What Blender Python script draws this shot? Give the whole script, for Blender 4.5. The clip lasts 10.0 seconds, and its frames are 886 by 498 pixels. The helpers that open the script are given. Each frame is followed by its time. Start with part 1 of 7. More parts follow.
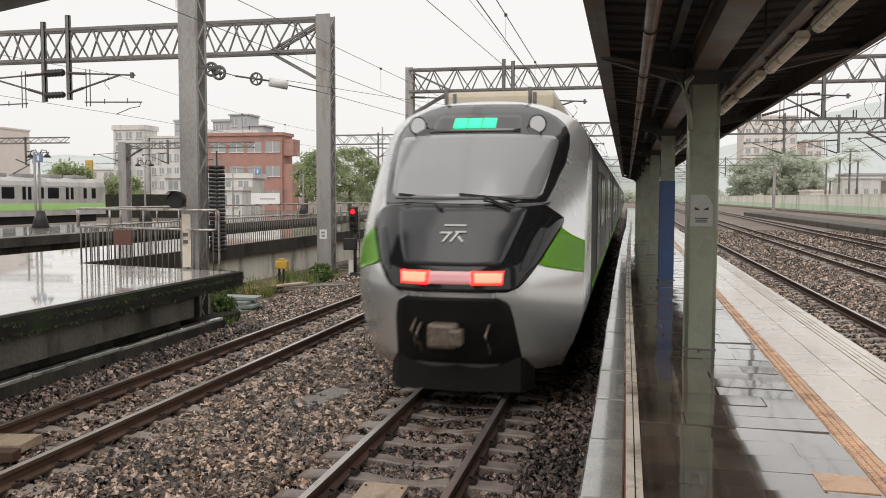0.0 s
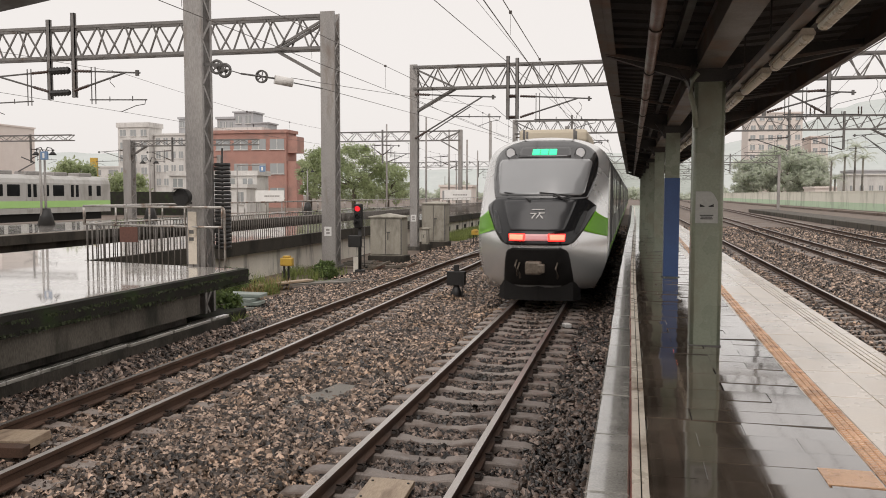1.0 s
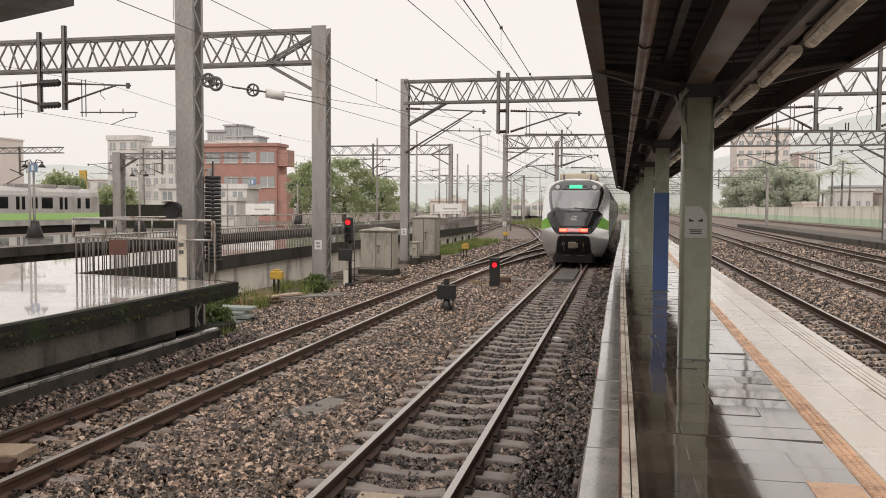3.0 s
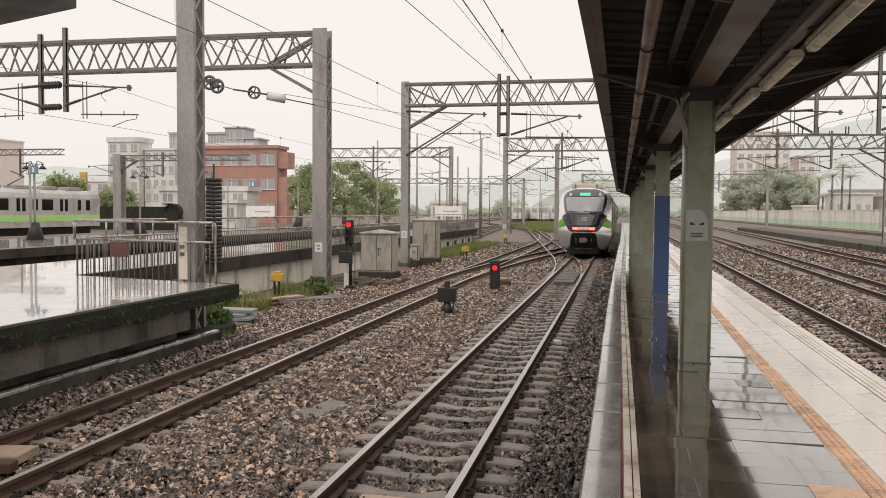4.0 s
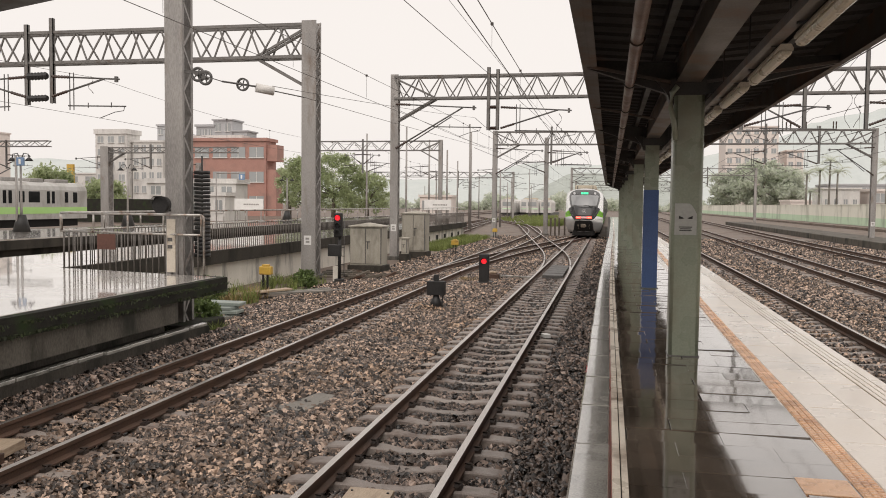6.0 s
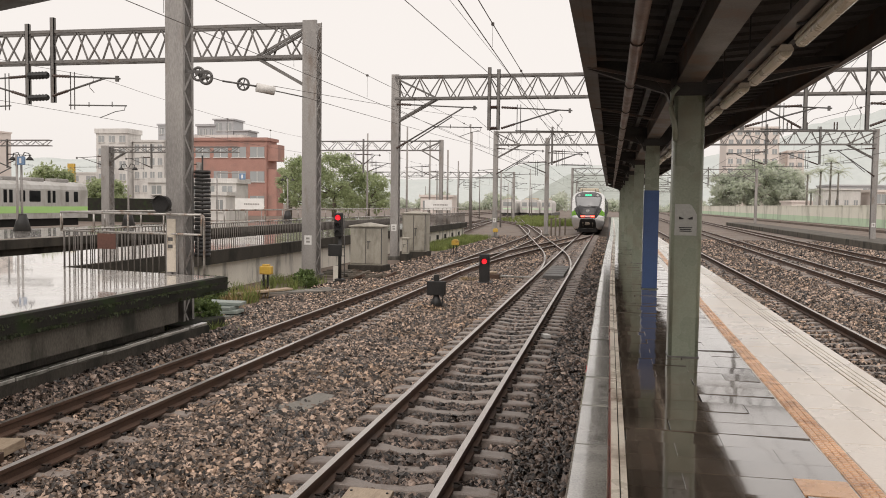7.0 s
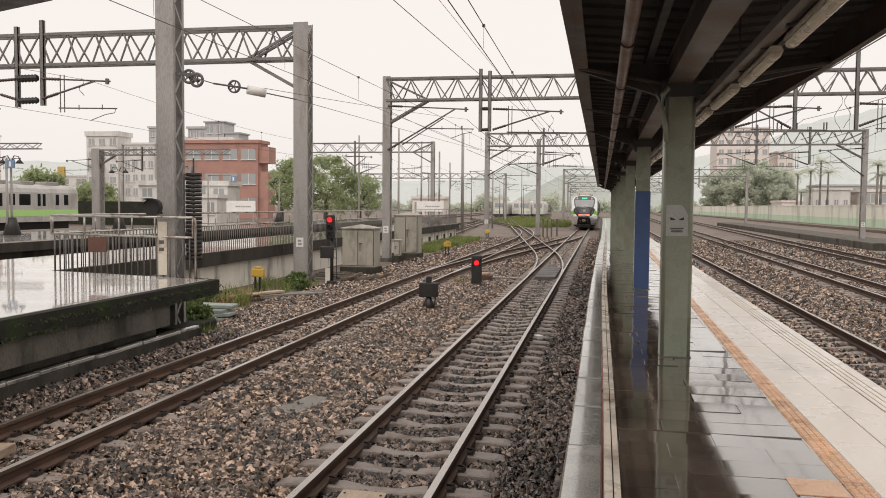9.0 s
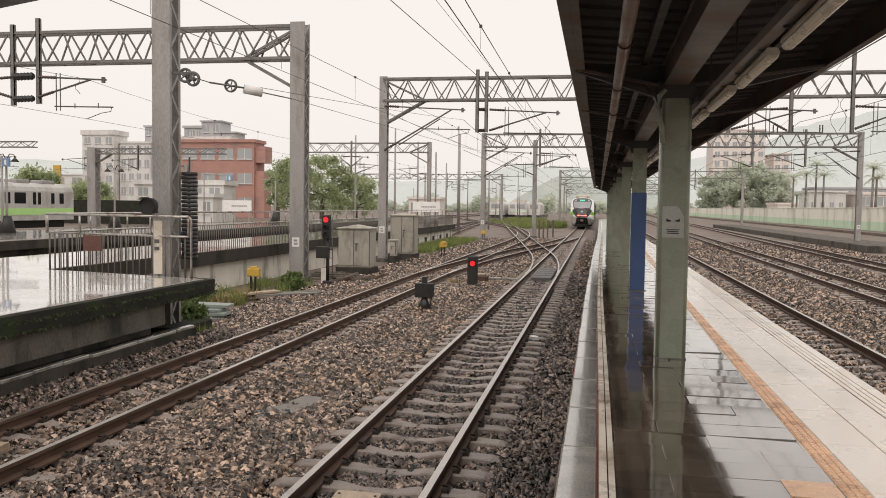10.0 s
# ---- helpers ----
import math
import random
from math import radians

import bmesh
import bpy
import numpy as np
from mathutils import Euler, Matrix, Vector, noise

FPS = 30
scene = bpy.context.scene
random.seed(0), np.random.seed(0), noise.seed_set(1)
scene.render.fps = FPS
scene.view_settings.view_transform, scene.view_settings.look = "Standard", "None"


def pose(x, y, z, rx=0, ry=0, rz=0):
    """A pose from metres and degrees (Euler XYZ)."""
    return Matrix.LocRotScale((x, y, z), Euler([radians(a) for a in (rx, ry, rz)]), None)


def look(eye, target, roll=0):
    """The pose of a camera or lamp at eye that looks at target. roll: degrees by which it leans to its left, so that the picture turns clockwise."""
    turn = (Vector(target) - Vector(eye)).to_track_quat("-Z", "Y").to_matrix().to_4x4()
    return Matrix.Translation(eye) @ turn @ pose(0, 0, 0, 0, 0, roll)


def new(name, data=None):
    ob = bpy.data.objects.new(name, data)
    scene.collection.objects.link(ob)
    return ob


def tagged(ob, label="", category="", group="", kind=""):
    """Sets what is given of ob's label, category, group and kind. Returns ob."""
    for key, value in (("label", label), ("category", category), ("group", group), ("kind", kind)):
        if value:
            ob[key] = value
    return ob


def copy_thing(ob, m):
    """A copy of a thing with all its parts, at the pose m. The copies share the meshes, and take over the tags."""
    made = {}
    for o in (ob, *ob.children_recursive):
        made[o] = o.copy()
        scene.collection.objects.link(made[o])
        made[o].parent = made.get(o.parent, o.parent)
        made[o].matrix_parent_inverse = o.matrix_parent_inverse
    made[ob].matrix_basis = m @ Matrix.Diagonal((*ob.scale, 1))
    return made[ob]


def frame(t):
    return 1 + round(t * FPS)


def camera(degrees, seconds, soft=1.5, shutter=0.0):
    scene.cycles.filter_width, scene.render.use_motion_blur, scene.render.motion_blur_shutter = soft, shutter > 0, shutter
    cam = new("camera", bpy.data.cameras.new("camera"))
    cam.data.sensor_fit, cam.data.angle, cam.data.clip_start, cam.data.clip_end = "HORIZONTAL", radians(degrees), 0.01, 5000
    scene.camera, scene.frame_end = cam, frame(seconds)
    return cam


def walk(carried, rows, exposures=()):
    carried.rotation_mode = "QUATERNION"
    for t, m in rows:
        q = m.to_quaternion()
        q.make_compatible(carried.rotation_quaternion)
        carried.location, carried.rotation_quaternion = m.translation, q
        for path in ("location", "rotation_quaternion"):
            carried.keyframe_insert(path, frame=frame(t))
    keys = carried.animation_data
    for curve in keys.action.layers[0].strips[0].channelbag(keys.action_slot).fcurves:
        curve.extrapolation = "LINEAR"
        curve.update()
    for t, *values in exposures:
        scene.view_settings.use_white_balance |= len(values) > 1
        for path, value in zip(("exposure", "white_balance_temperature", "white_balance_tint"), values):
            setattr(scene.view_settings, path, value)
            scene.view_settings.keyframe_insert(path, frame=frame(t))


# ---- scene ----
cam = camera(55.84, 10.0, soft=0.95, shutter=0.5)
PATH = [
    (0, look((0.024, 0.062, 2.403), (-2.1119, 9.8109, 1.7796), 0.151)),
    (0.5, look((0.022, 0.040, 2.402), (-2.1195, 9.7863, 1.7514), 0.164)),
    (1, look((0.015, 0.022, 2.403), (-2.1675, 9.7584, 1.7456), 0.100)),
    (1.5, look((0.009, 0.005, 2.404), (-2.1958, 9.7387, 1.7800), 0.208)),
    (2, look((0.015, 0.001, 2.399), (-2.1404, 9.7494, 1.8347), 0.217)),
    (2.5, look((0.016, 0.007, 2.401), (-2.0590, 9.7753, 1.8777), 0.216)),
    (4, look((0.001, -0.010, 2.404), (-2.0690, 9.7631, 1.9434), 0.432)),
    (4.5, look((0.010, 0.003, 2.401), (-2.0044, 9.7852, 1.8942), 0.524)),
    (5, look((0.009, 0.002, 2.400), (-1.9438, 9.7952, 1.8737), 0.576)),
    (5.5, look((0.000, 0.000, 2.400), (-1.9411, 9.7951, 1.8638), 0.579)),
    (7, look((0.006, 0.005, 2.401), (-1.9433, 9.7980, 1.8647), 0.731)),
    (7.5, look((0.011, -0.002, 2.400), (-1.9241, 9.7953, 1.8839), 0.628)),
    (8, look((0.011, 0.002, 2.400), (-1.9204, 9.8004, 1.8843), 0.593)),
    (8.5, look((0.010, 0.001, 2.402), (-1.9017, 9.8031, 1.8831), 0.493)),
    (9, look((0.005, 0.002, 2.404), (-1.8511, 9.8144, 1.8863), 0.471)),
    (9.5, look((0.011, 0.005, 2.402), (-1.8217, 9.8225, 1.8964), 0.665)),
    (10, look((0.005, 0.011, 2.402), (-1.8054, 9.8329, 1.8913), 0.759)),
]
walk(cam, PATH, [(0, 0.06, 6500, 10), (0.5, -0.05, 6600, 12), (1.0, -0.05, 6680, 12.5), (2.0, 0.01, 6800, 13), (10, 0.01, 6800, 13)])

# ---- light: rainy overcast sky, one very soft sun ----
world = bpy.data.worlds.new("overcast_sky")
scene.world = world
world.use_nodes = True
wn, wl = world.node_tree.nodes, world.node_tree.links
wn.clear()
sky = wn.new("ShaderNodeTexSky")
sky.sky_type, sky.sun_disc = "NISHITA", False
sky.sun_elevation, sky.sun_rotation = radians(52), radians(189)
sky.dust_density, sky.air_density = 4.0, 1.0
hue = wn.new("ShaderNodeHueSaturation")
hue.inputs["Saturation"].default_value = 0.15
hue.inputs["Value"].default_value = 0.10
cloud = wn.new("ShaderNodeMix")
cloud.data_type = "RGBA"
cloud.inputs[0].default_value = 0.86
cloud.inputs[7].default_value = (0.935, 0.915, 0.89, 1)
back = wn.new("ShaderNodeBackground")
back.inputs["Strength"].default_value = 1.06
wout = wn.new("ShaderNodeOutputWorld")
wl.new(sky.outputs[0], hue.inputs["Color"])
wl.new(hue.outputs[0], cloud.inputs[6])
wl.new(cloud.outputs[2], back.inputs["Color"])
wl.new(back.outputs[0], wout.inputs[0])
sun_data = bpy.data.lights.new("sun", "SUN")
sun_data.energy, sun_data.angle, sun_data.color = 1.3, radians(70), (1.0, 0.96, 0.92)
sun = new("sun", sun_data)
sun.matrix_world = look((10, -60, 78), (0, 0, 0))
scene.view_settings.exposure = 0.0


# ---- materials ----
def surface(name, dark, light, size=0.5, rough=(0.5, 0.7), metal=0.0, fine=0.03, bump=0.3, stain=None, stain_size=2.0, stain_cut=(0.5, 0.65), stretch=(1, 1, 1),
            each=0.0, island=0.0, wet=0.0, wet_rough=0.03, through_light=0.0, spread=None, local=False, glow=None, glow_power=1.0, spec=0.5):
    """Two scales of variation, a stain layer, roughness range and fine relief, in object space metres."""
    m = bpy.data.materials.new(name)
    m.use_nodes = True
    nt = m.node_tree
    n, l = nt.nodes, nt.links
    b = n["Principled BSDF"]
    geo = n.new("ShaderNodeNewGeometry")
    mp = n.new("ShaderNodeMapping")
    mp.inputs["Scale"].default_value = stretch
    l.new(n.new("ShaderNodeTexCoord").outputs["Object"] if local else geo.outputs["Position"], mp.inputs["Vector"])

    def tex(scale, detail, rough_=0.6):
        t = n.new("ShaderNodeTexNoise")
        t.inputs["Scale"].default_value, t.inputs["Detail"].default_value, t.inputs["Roughness"].default_value = scale, detail, rough_
        l.new(mp.outputs[0], t.inputs["Vector"])
        return t
    big, small = tex(1 / size, 4), tex(1 / fine, 3)
    mix = n.new("ShaderNodeMath")
    mix.operation = "MULTIPLY_ADD"
    l.new(small.outputs["Fac"], mix.inputs[0])
    mix.inputs[1].default_value = 0.55
    half = n.new("ShaderNodeMath")
    half.operation = "MULTIPLY"
    l.new(big.outputs["Fac"], half.inputs[0])
    half.inputs[1].default_value = 0.55
    l.new(half.outputs[0], mix.inputs[2])
    ramp = n.new("ShaderNodeValToRGB")
    ramp.color_ramp.elements[0].position, ramp.color_ramp.elements[1].position = 0.36, 0.74
    ramp.color_ramp.elements[0].color, ramp.color_ramp.elements[1].color = (*dark, 1), (*light, 1)
    l.new(mix.outputs[0], ramp.inputs[0])
    col = ramp.outputs[0]
    if stain:
        st = tex(1 / stain_size, 5, 0.65)
        sr = n.new("ShaderNodeValToRGB")
        sr.color_ramp.elements[0].position, sr.color_ramp.elements[1].position = stain_cut
        l.new(st.outputs["Fac"], sr.inputs[0])
        mm = n.new("ShaderNodeMix")
        mm.data_type = "RGBA"
        l.new(sr.outputs[0], mm.inputs[0])
        l.new(col, mm.inputs[6])
        mm.inputs[7].default_value = (*stain, 1)
        col = mm.outputs[2]
    if each or island:
        hs = n.new("ShaderNodeHueSaturation")
        src_ = n.new("ShaderNodeObjectInfo").outputs["Random"] if each else geo.outputs["Random Per Island"]
        mr = n.new("ShaderNodeMapRange")
        mr.inputs["To Min"].default_value, mr.inputs["To Max"].default_value = 1 - (each or island), 1 + (each or island)
        l.new(src_, mr.inputs["Value"])
        if spread:
            mr = n.new("ShaderNodeValToRGB")
            mr.color_ramp.elements[0].color = (spread[0],) * 3 + (1,)
            mr.color_ramp.elements[1].color = (spread[-1],) * 3 + (1,)
            for k_, v_ in enumerate(spread[1:-1]):
                e_ = mr.color_ramp.elements.new((k_ + 1) / (len(spread) - 1))
                e_.color = (v_, v_, v_, 1)
            l.new(src_, mr.inputs[0])
        l.new(mr.outputs[0], hs.inputs["Value"])
        l.new(col, hs.inputs["Color"])
        col = hs.outputs[0]
    l.new(col, b.inputs["Base Color"])
    rr = n.new("ShaderNodeMapRange")
    rr.inputs["From Min"].default_value, rr.inputs["From Max"].default_value = 0.35, 0.65
    rr.inputs["To Min"].default_value, rr.inputs["To Max"].default_value = rough
    l.new(big.outputs["Fac"], rr.inputs["Value"])
    l.new(rr.outputs[0], b.inputs["Roughness"])
    b.inputs["Metallic"].default_value = metal
    b.inputs["Specular IOR Level"].default_value = spec
    b.inputs["Coat Weight"].default_value = wet
    b.inputs["Coat Roughness"].default_value = wet_rough
    b.inputs["Coat IOR"].default_value = 1.33
    if bump:
        bp = n.new("ShaderNodeBump")
        bp.inputs["Strength"].default_value, bp.inputs["Distance"].default_value = bump, fine * 0.3
        l.new(small.outputs["Fac"], bp.inputs["Height"])
        l.new(bp.outputs[0], b.inputs["Normal"])
    if through_light:
        tl, ms = n.new("ShaderNodeBsdfTranslucent"), n.new("ShaderNodeMixShader")
        l.new(col, tl.inputs["Color"])
        ms.inputs[0].default_value = through_light
        l.new(b.outputs[0], ms.inputs[1])
        l.new(tl.outputs[0], ms.inputs[2])
        l.new(ms.outputs[0], n["Material Output"].inputs[0])
    if glow:
        b.inputs["Emission Color"].default_value = (*glow, 1)
        b.inputs["Emission Strength"].default_value = glow_power
    return m


def glass(name, color, rough=0.03):
    m = bpy.data.materials.new(name)
    m.use_nodes = True
    b = m.node_tree.nodes["Principled BSDF"]
    b.inputs["Base Color"].default_value = (*color, 1)
    b.inputs["Roughness"].default_value = rough
    b.inputs["Specular IOR Level"].default_value = 0.8
    b.inputs["Coat Weight"].default_value = 0.6
    b.inputs["Coat Roughness"].default_value = 0.03
    return m


M_GROUND = surface("trackbed_gravel", (0.062, 0.046, 0.037), (0.26, 0.20, 0.16), 1.4, (0.5, 0.8), fine=0.05, bump=1.0, stain=(0.10, 0.065, 0.045), stain_size=3.5)
M_STONE = surface("ballast_stone", (0.162, 0.115, 0.088), (0.318, 0.234, 0.182), 0.9, (0.10, 0.30), fine=0.02, bump=0.4, island=0.7, spread=(0.03, 0.12, 0.34, 0.72, 1.4, 3.0), stain=(0.22, 0.140, 0.085), stain_size=1.8, stain_cut=(0.48, 0.75))
M_STONE_DARK = surface("dark_ballast_stone", (0.120, 0.088, 0.072), (0.26, 0.195, 0.160), 0.9, (0.12, 0.34), fine=0.02, bump=0.4, island=0.7, spread=(0.03, 0.11, 0.34, 0.75, 1.35, 2.6), stain=(0.05, 0.04, 0.034), stain_size=1.2, stain_cut=(0.42, 0.7))
# near-black bed: the shade between the stones is put into its colour
M_TRACKBED = surface("dark_gap_bed", (0.018, 0.014, 0.012), (0.07, 0.054, 0.045), 0.3, (0.5, 0.8), fine=0.03, bump=1.0)
M_RAILTOP = surface("worn_rail_steel", (0.42, 0.38, 0.35), (0.62, 0.58, 0.55), 0.5, (0.22, 0.38), 0.85, 0.01, 0.1, stretch=(1, 0.1, 1))
M_RUST = surface("rusted_rail_steel", (0.042, 0.024, 0.016), (0.135, 0.075, 0.050), 0.4, (0.55, 0.8), 0.1, 0.01, 0.4)
M_SLEEPER = surface("wet_concrete_sleeper", (0.16, 0.130, 0.113), (0.37, 0.315, 0.28), 0.35, (0.35, 0.6), fine=0.015, bump=0.3, each=0.18, stain=(0.12, 0.08, 0.06), stain_size=0.5)
M_CLIP = surface("iron_rail_clip", (0.02, 0.016, 0.014), (0.07, 0.05, 0.04), 0.1, (0.5, 0.7), 0.3)
M_PAVER = surface("wet_dark_paver", (0.085, 0.066, 0.050), (0.175, 0.138, 0.108), 0.8, (0.03, 0.12), fine=0.02, bump=0.04, each=0.16, wet=0.95, wet_rough=0.05, stain=(0.06, 0.047, 0.036), stain_size=0.9, stain_cut=(0.48, 0.62))
M_PAVER.node_tree.nodes["Principled BSDF"].inputs["Coat IOR"].default_value = 1.95
M_JOINT = surface("paving_joint_mortar", (0.05, 0.045, 0.04), (0.10, 0.09, 0.08), 0.4, (0.6, 0.8), fine=0.01, spec=0.2)
# pale slab colour raised further to hold part of the sky's reflection
M_SLAB = surface("wet_sky_paled_slab", (0.77, 0.65, 0.53), (0.90, 0.785, 0.655), 0.7, (0.2, 0.4), fine=0.02, bump=0.05, each=0.04, wet=1.0, wet_rough=0.16, stain=(0.62, 0.53, 0.44), stain_size=1.1, stain_cut=(0.55, 0.7))
M_SLAB.node_tree.nodes["Principled BSDF"].inputs["Coat IOR"].default_value = 1.55
M_COPING = surface("wet_coping_concrete", (0.16, 0.155, 0.137), (0.43, 0.41, 0.37), 0.5, (0.06, 0.25), fine=0.012, bump=0.25, each=0.12, stain=(0.10, 0.10, 0.085), stain_size=0.7, wet=1.0, wet_rough=0.08)
M_COPING.node_tree.nodes["Principled BSDF"].inputs["Coat IOR"].default_value = 1.7
M_TACTILE = surface("orange_tactile_tile", (0.74, 0.38, 0.19), (0.92, 0.58, 0.35), 0.2, (0.12, 0.35), fine=0.008, bump=0.2, each=0.10, stain=(0.48, 0.24, 0.12), stain_size=0.25)
M_CREAM = surface("cream_edge_paint", (0.58, 0.51, 0.42), (0.78, 0.71, 0.61), 0.4, (0.2, 0.4), fine=0.01, stain=(0.33, 0.26, 0.2), stain_size=0.5)
M_REDLINE = surface("faded_red_paint", (0.20, 0.06, 0.045), (0.36, 0.11, 0.08), 0.3, (0.2, 0.5), fine=0.01)
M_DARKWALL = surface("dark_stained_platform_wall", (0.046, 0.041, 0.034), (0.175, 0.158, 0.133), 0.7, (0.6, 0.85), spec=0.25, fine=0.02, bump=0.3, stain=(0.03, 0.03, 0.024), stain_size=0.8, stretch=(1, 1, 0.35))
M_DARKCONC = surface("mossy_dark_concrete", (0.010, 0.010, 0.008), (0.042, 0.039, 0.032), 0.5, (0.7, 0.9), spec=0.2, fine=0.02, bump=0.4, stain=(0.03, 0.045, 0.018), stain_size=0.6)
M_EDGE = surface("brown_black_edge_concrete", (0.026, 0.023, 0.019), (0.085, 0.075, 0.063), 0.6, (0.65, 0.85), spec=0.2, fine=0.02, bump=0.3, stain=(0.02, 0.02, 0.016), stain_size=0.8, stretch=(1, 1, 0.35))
M_WALLCONC = surface("stained_concrete_wall", (0.12, 0.11, 0.095), (0.30, 0.275, 0.24), 0.8, (0.5, 0.8), fine=0.02, bump=0.3, stain=(0.055, 0.052, 0.045), stain_size=0.9, stretch=(1, 1, 0.35))
M_PALECONC = surface("weathered_pale_wall", (0.62, 0.58, 0.51), (0.84, 0.80, 0.72), 0.9, (0.6, 0.85), fine=0.02, bump=0.2, stain=(0.17, 0.16, 0.14), stain_size=0.8, stain_cut=(0.54, 0.70), stretch=(1, 1, 0.25))
# wet top: some of the reflected sky is put into the base colour
M_WETTOP = surface("rain_wet_platform_top", (0.52, 0.485, 0.445), (0.68, 0.64, 0.59), 1.5, (0.1, 0.3), fine=0.12, bump=0.012, wet=1.0, wet_rough=0.035, stain=(0.44, 0.385, 0.335), stain_size=2.0)
M_COLUMN = surface("pale_green_column_paint", (0.175, 0.196, 0.143), (0.275, 0.297, 0.225), 0.6, (0.22, 0.4), fine=0.02, bump=0.08, stain=(0.19, 0.18, 0.13), stain_size=0.8)
M_BLUE = surface("blue_column_wrap", (0.025, 0.055, 0.15), (0.05, 0.10, 0.24), 0.5, (0.3, 0.5), fine=0.02)
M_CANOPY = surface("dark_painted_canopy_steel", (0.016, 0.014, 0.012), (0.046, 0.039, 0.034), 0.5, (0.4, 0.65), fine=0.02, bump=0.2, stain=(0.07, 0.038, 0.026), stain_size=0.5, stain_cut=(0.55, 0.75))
M_BEAM = surface("grey_brown_beam_paint", (0.055, 0.045, 0.038), (0.118, 0.098, 0.083), 0.5, (0.4, 0.6), fine=0.02, bump=0.15, stain=(0.13, 0.075, 0.05), stain_size=0.5)
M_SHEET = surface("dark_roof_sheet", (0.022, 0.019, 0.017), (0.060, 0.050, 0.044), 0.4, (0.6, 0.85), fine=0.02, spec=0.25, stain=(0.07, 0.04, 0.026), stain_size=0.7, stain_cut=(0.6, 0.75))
M_PIPE = surface("brown_drain_pipe", (0.10, 0.050, 0.033), (0.19, 0.105, 0.075), 0.4, (0.3, 0.5), fine=0.015, stain=(0.12, 0.06, 0.04), stain_size=0.4)
M_LAMPBODY = surface("aged_lamp_enamel", (0.30, 0.25, 0.19), (0.50, 0.43, 0.34), 0.25, (0.3, 0.5), fine=0.01, stain=(0.28, 0.21, 0.14), stain_size=0.3)
M_TUBE = surface("unlit_lamp_diffuser", (0.46, 0.40, 0.30), (0.64, 0.57, 0.45), 0.3, (0.2, 0.4), fine=0.01)
M_GALV = surface("weathered_galvanised_steel", (0.21, 0.198, 0.19), (0.41, 0.39, 0.37), 0.6, (0.4, 0.6), 0.2, 0.02, 0.15, stain=(0.19, 0.145, 0.115), stain_size=0.5, stain_cut=(0.55, 0.75), stretch=(1, 1, 0.3))
M_TRUSS = surface("dull_grey_truss_steel", (0.105, 0.099, 0.095), (0.24, 0.228, 0.216), 0.6, (0.45, 0.65), 0.2, 0.02, 0.15, stain=(0.12, 0.09, 0.07), stain_size=0.5, stain_cut=(0.55, 0.75))
M_DARKSTEEL = surface("dark_grey_steel", (0.075, 0.072, 0.070), (0.17, 0.163, 0.156), 0.3, (0.45, 0.65), 0.4)
M_BLACK = surface("matt_black_metal", (0.008, 0.008, 0.008), (0.028, 0.026, 0.025), 0.3, (0.4, 0.6))
M_PORCELAIN = surface("brown_insulator", (0.03, 0.018, 0.014), (0.08, 0.05, 0.04), 0.1, (0.15, 0.3))
M_WHITEINS = surface("white_tension_drum", (0.55, 0.53, 0.50), (0.75, 0.73, 0.70), 0.2, (0.3, 0.5))
M_WIRE = surface("dull_copper_wire", (0.07, 0.06, 0.055), (0.15, 0.13, 0.12), 0.5, (0.5, 0.6), 0.4)
M_RAILING = surface("stainless_railing", (0.34, 0.32, 0.30), (0.55, 0.53, 0.50), 0.4, (0.25, 0.4), 0.7, stain=(0.22, 0.15, 0.11), stain_size=0.3)
M_FENCEBAR = surface("dark_fence_bar", (0.085, 0.076, 0.068), (0.20, 0.18, 0.165), 0.3, (0.4, 0.6), 0.3)
M_CABINET = surface("beige_cabinet_paint", (0.33, 0.305, 0.255), (0.46, 0.43, 0.365), 0.5, (0.4, 0.6), fine=0.02, stain=(0.22, 0.205, 0.165), stain_size=0.7, stretch=(1, 1, 0.4))
M_WHITE = surface("white_paint", (0.62, 0.61, 0.59), (0.80, 0.79, 0.77), 0.4, (0.4, 0.6), fine=0.02)
M_YELLOW = surface("yellow_paint", (0.50, 0.31, 0.05), (0.70, 0.46, 0.09), 0.2, (0.35, 0.55), fine=0.01, stain=(0.35, 0.2, 0.05), stain_size=0.2)
M_REDLIGHT = surface("lit_red_lens", (0.6, 0.02, 0.02), (0.8, 0.04, 0.03), 0.1, (0.2, 0.3), glow=(1.0, 0.015, 0.03), glow_power=1.15)
M_WOOD = surface("wet_bleached_board", (0.30, 0.22, 0.15), (0.56, 0.44, 0.32), 0.3, (0.4, 0.6), fine=0.012, stretch=(1, 0.2, 1), stain=(0.2, 0.14, 0.1), stain_size=0.3)
M_FIBRE = surface("green_grey_trough_cover", (0.20, 0.235, 0.21), (0.36, 0.40, 0.37), 0.3, (0.4, 0.6), fine=0.01, each=0.1)
M_GRASS = surface("trackside_grass", (0.12, 0.16, 0.04), (0.34, 0.39, 0.14), 0.5, (0.5, 0.7), fine=0.05, bump=0, island=0.45, through_light=0.55)
M_WEED = surface("weed_leaf", (0.07, 0.11, 0.035), (0.20, 0.27, 0.09), 0.3, (0.4, 0.6), fine=0.03, bump=0, island=0.4, through_light=0.4)
M_STRAW = surface("dry_grass", (0.22, 0.15, 0.06), (0.42, 0.31, 0.15), 0.3, (0.6, 0.8), fine=0.02, bump=0, island=0.3)
# leaf colour lightened beyond real foliage to carry the haze over the trees
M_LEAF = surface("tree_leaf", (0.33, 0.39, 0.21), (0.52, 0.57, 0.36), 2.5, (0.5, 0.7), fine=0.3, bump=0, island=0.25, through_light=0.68)
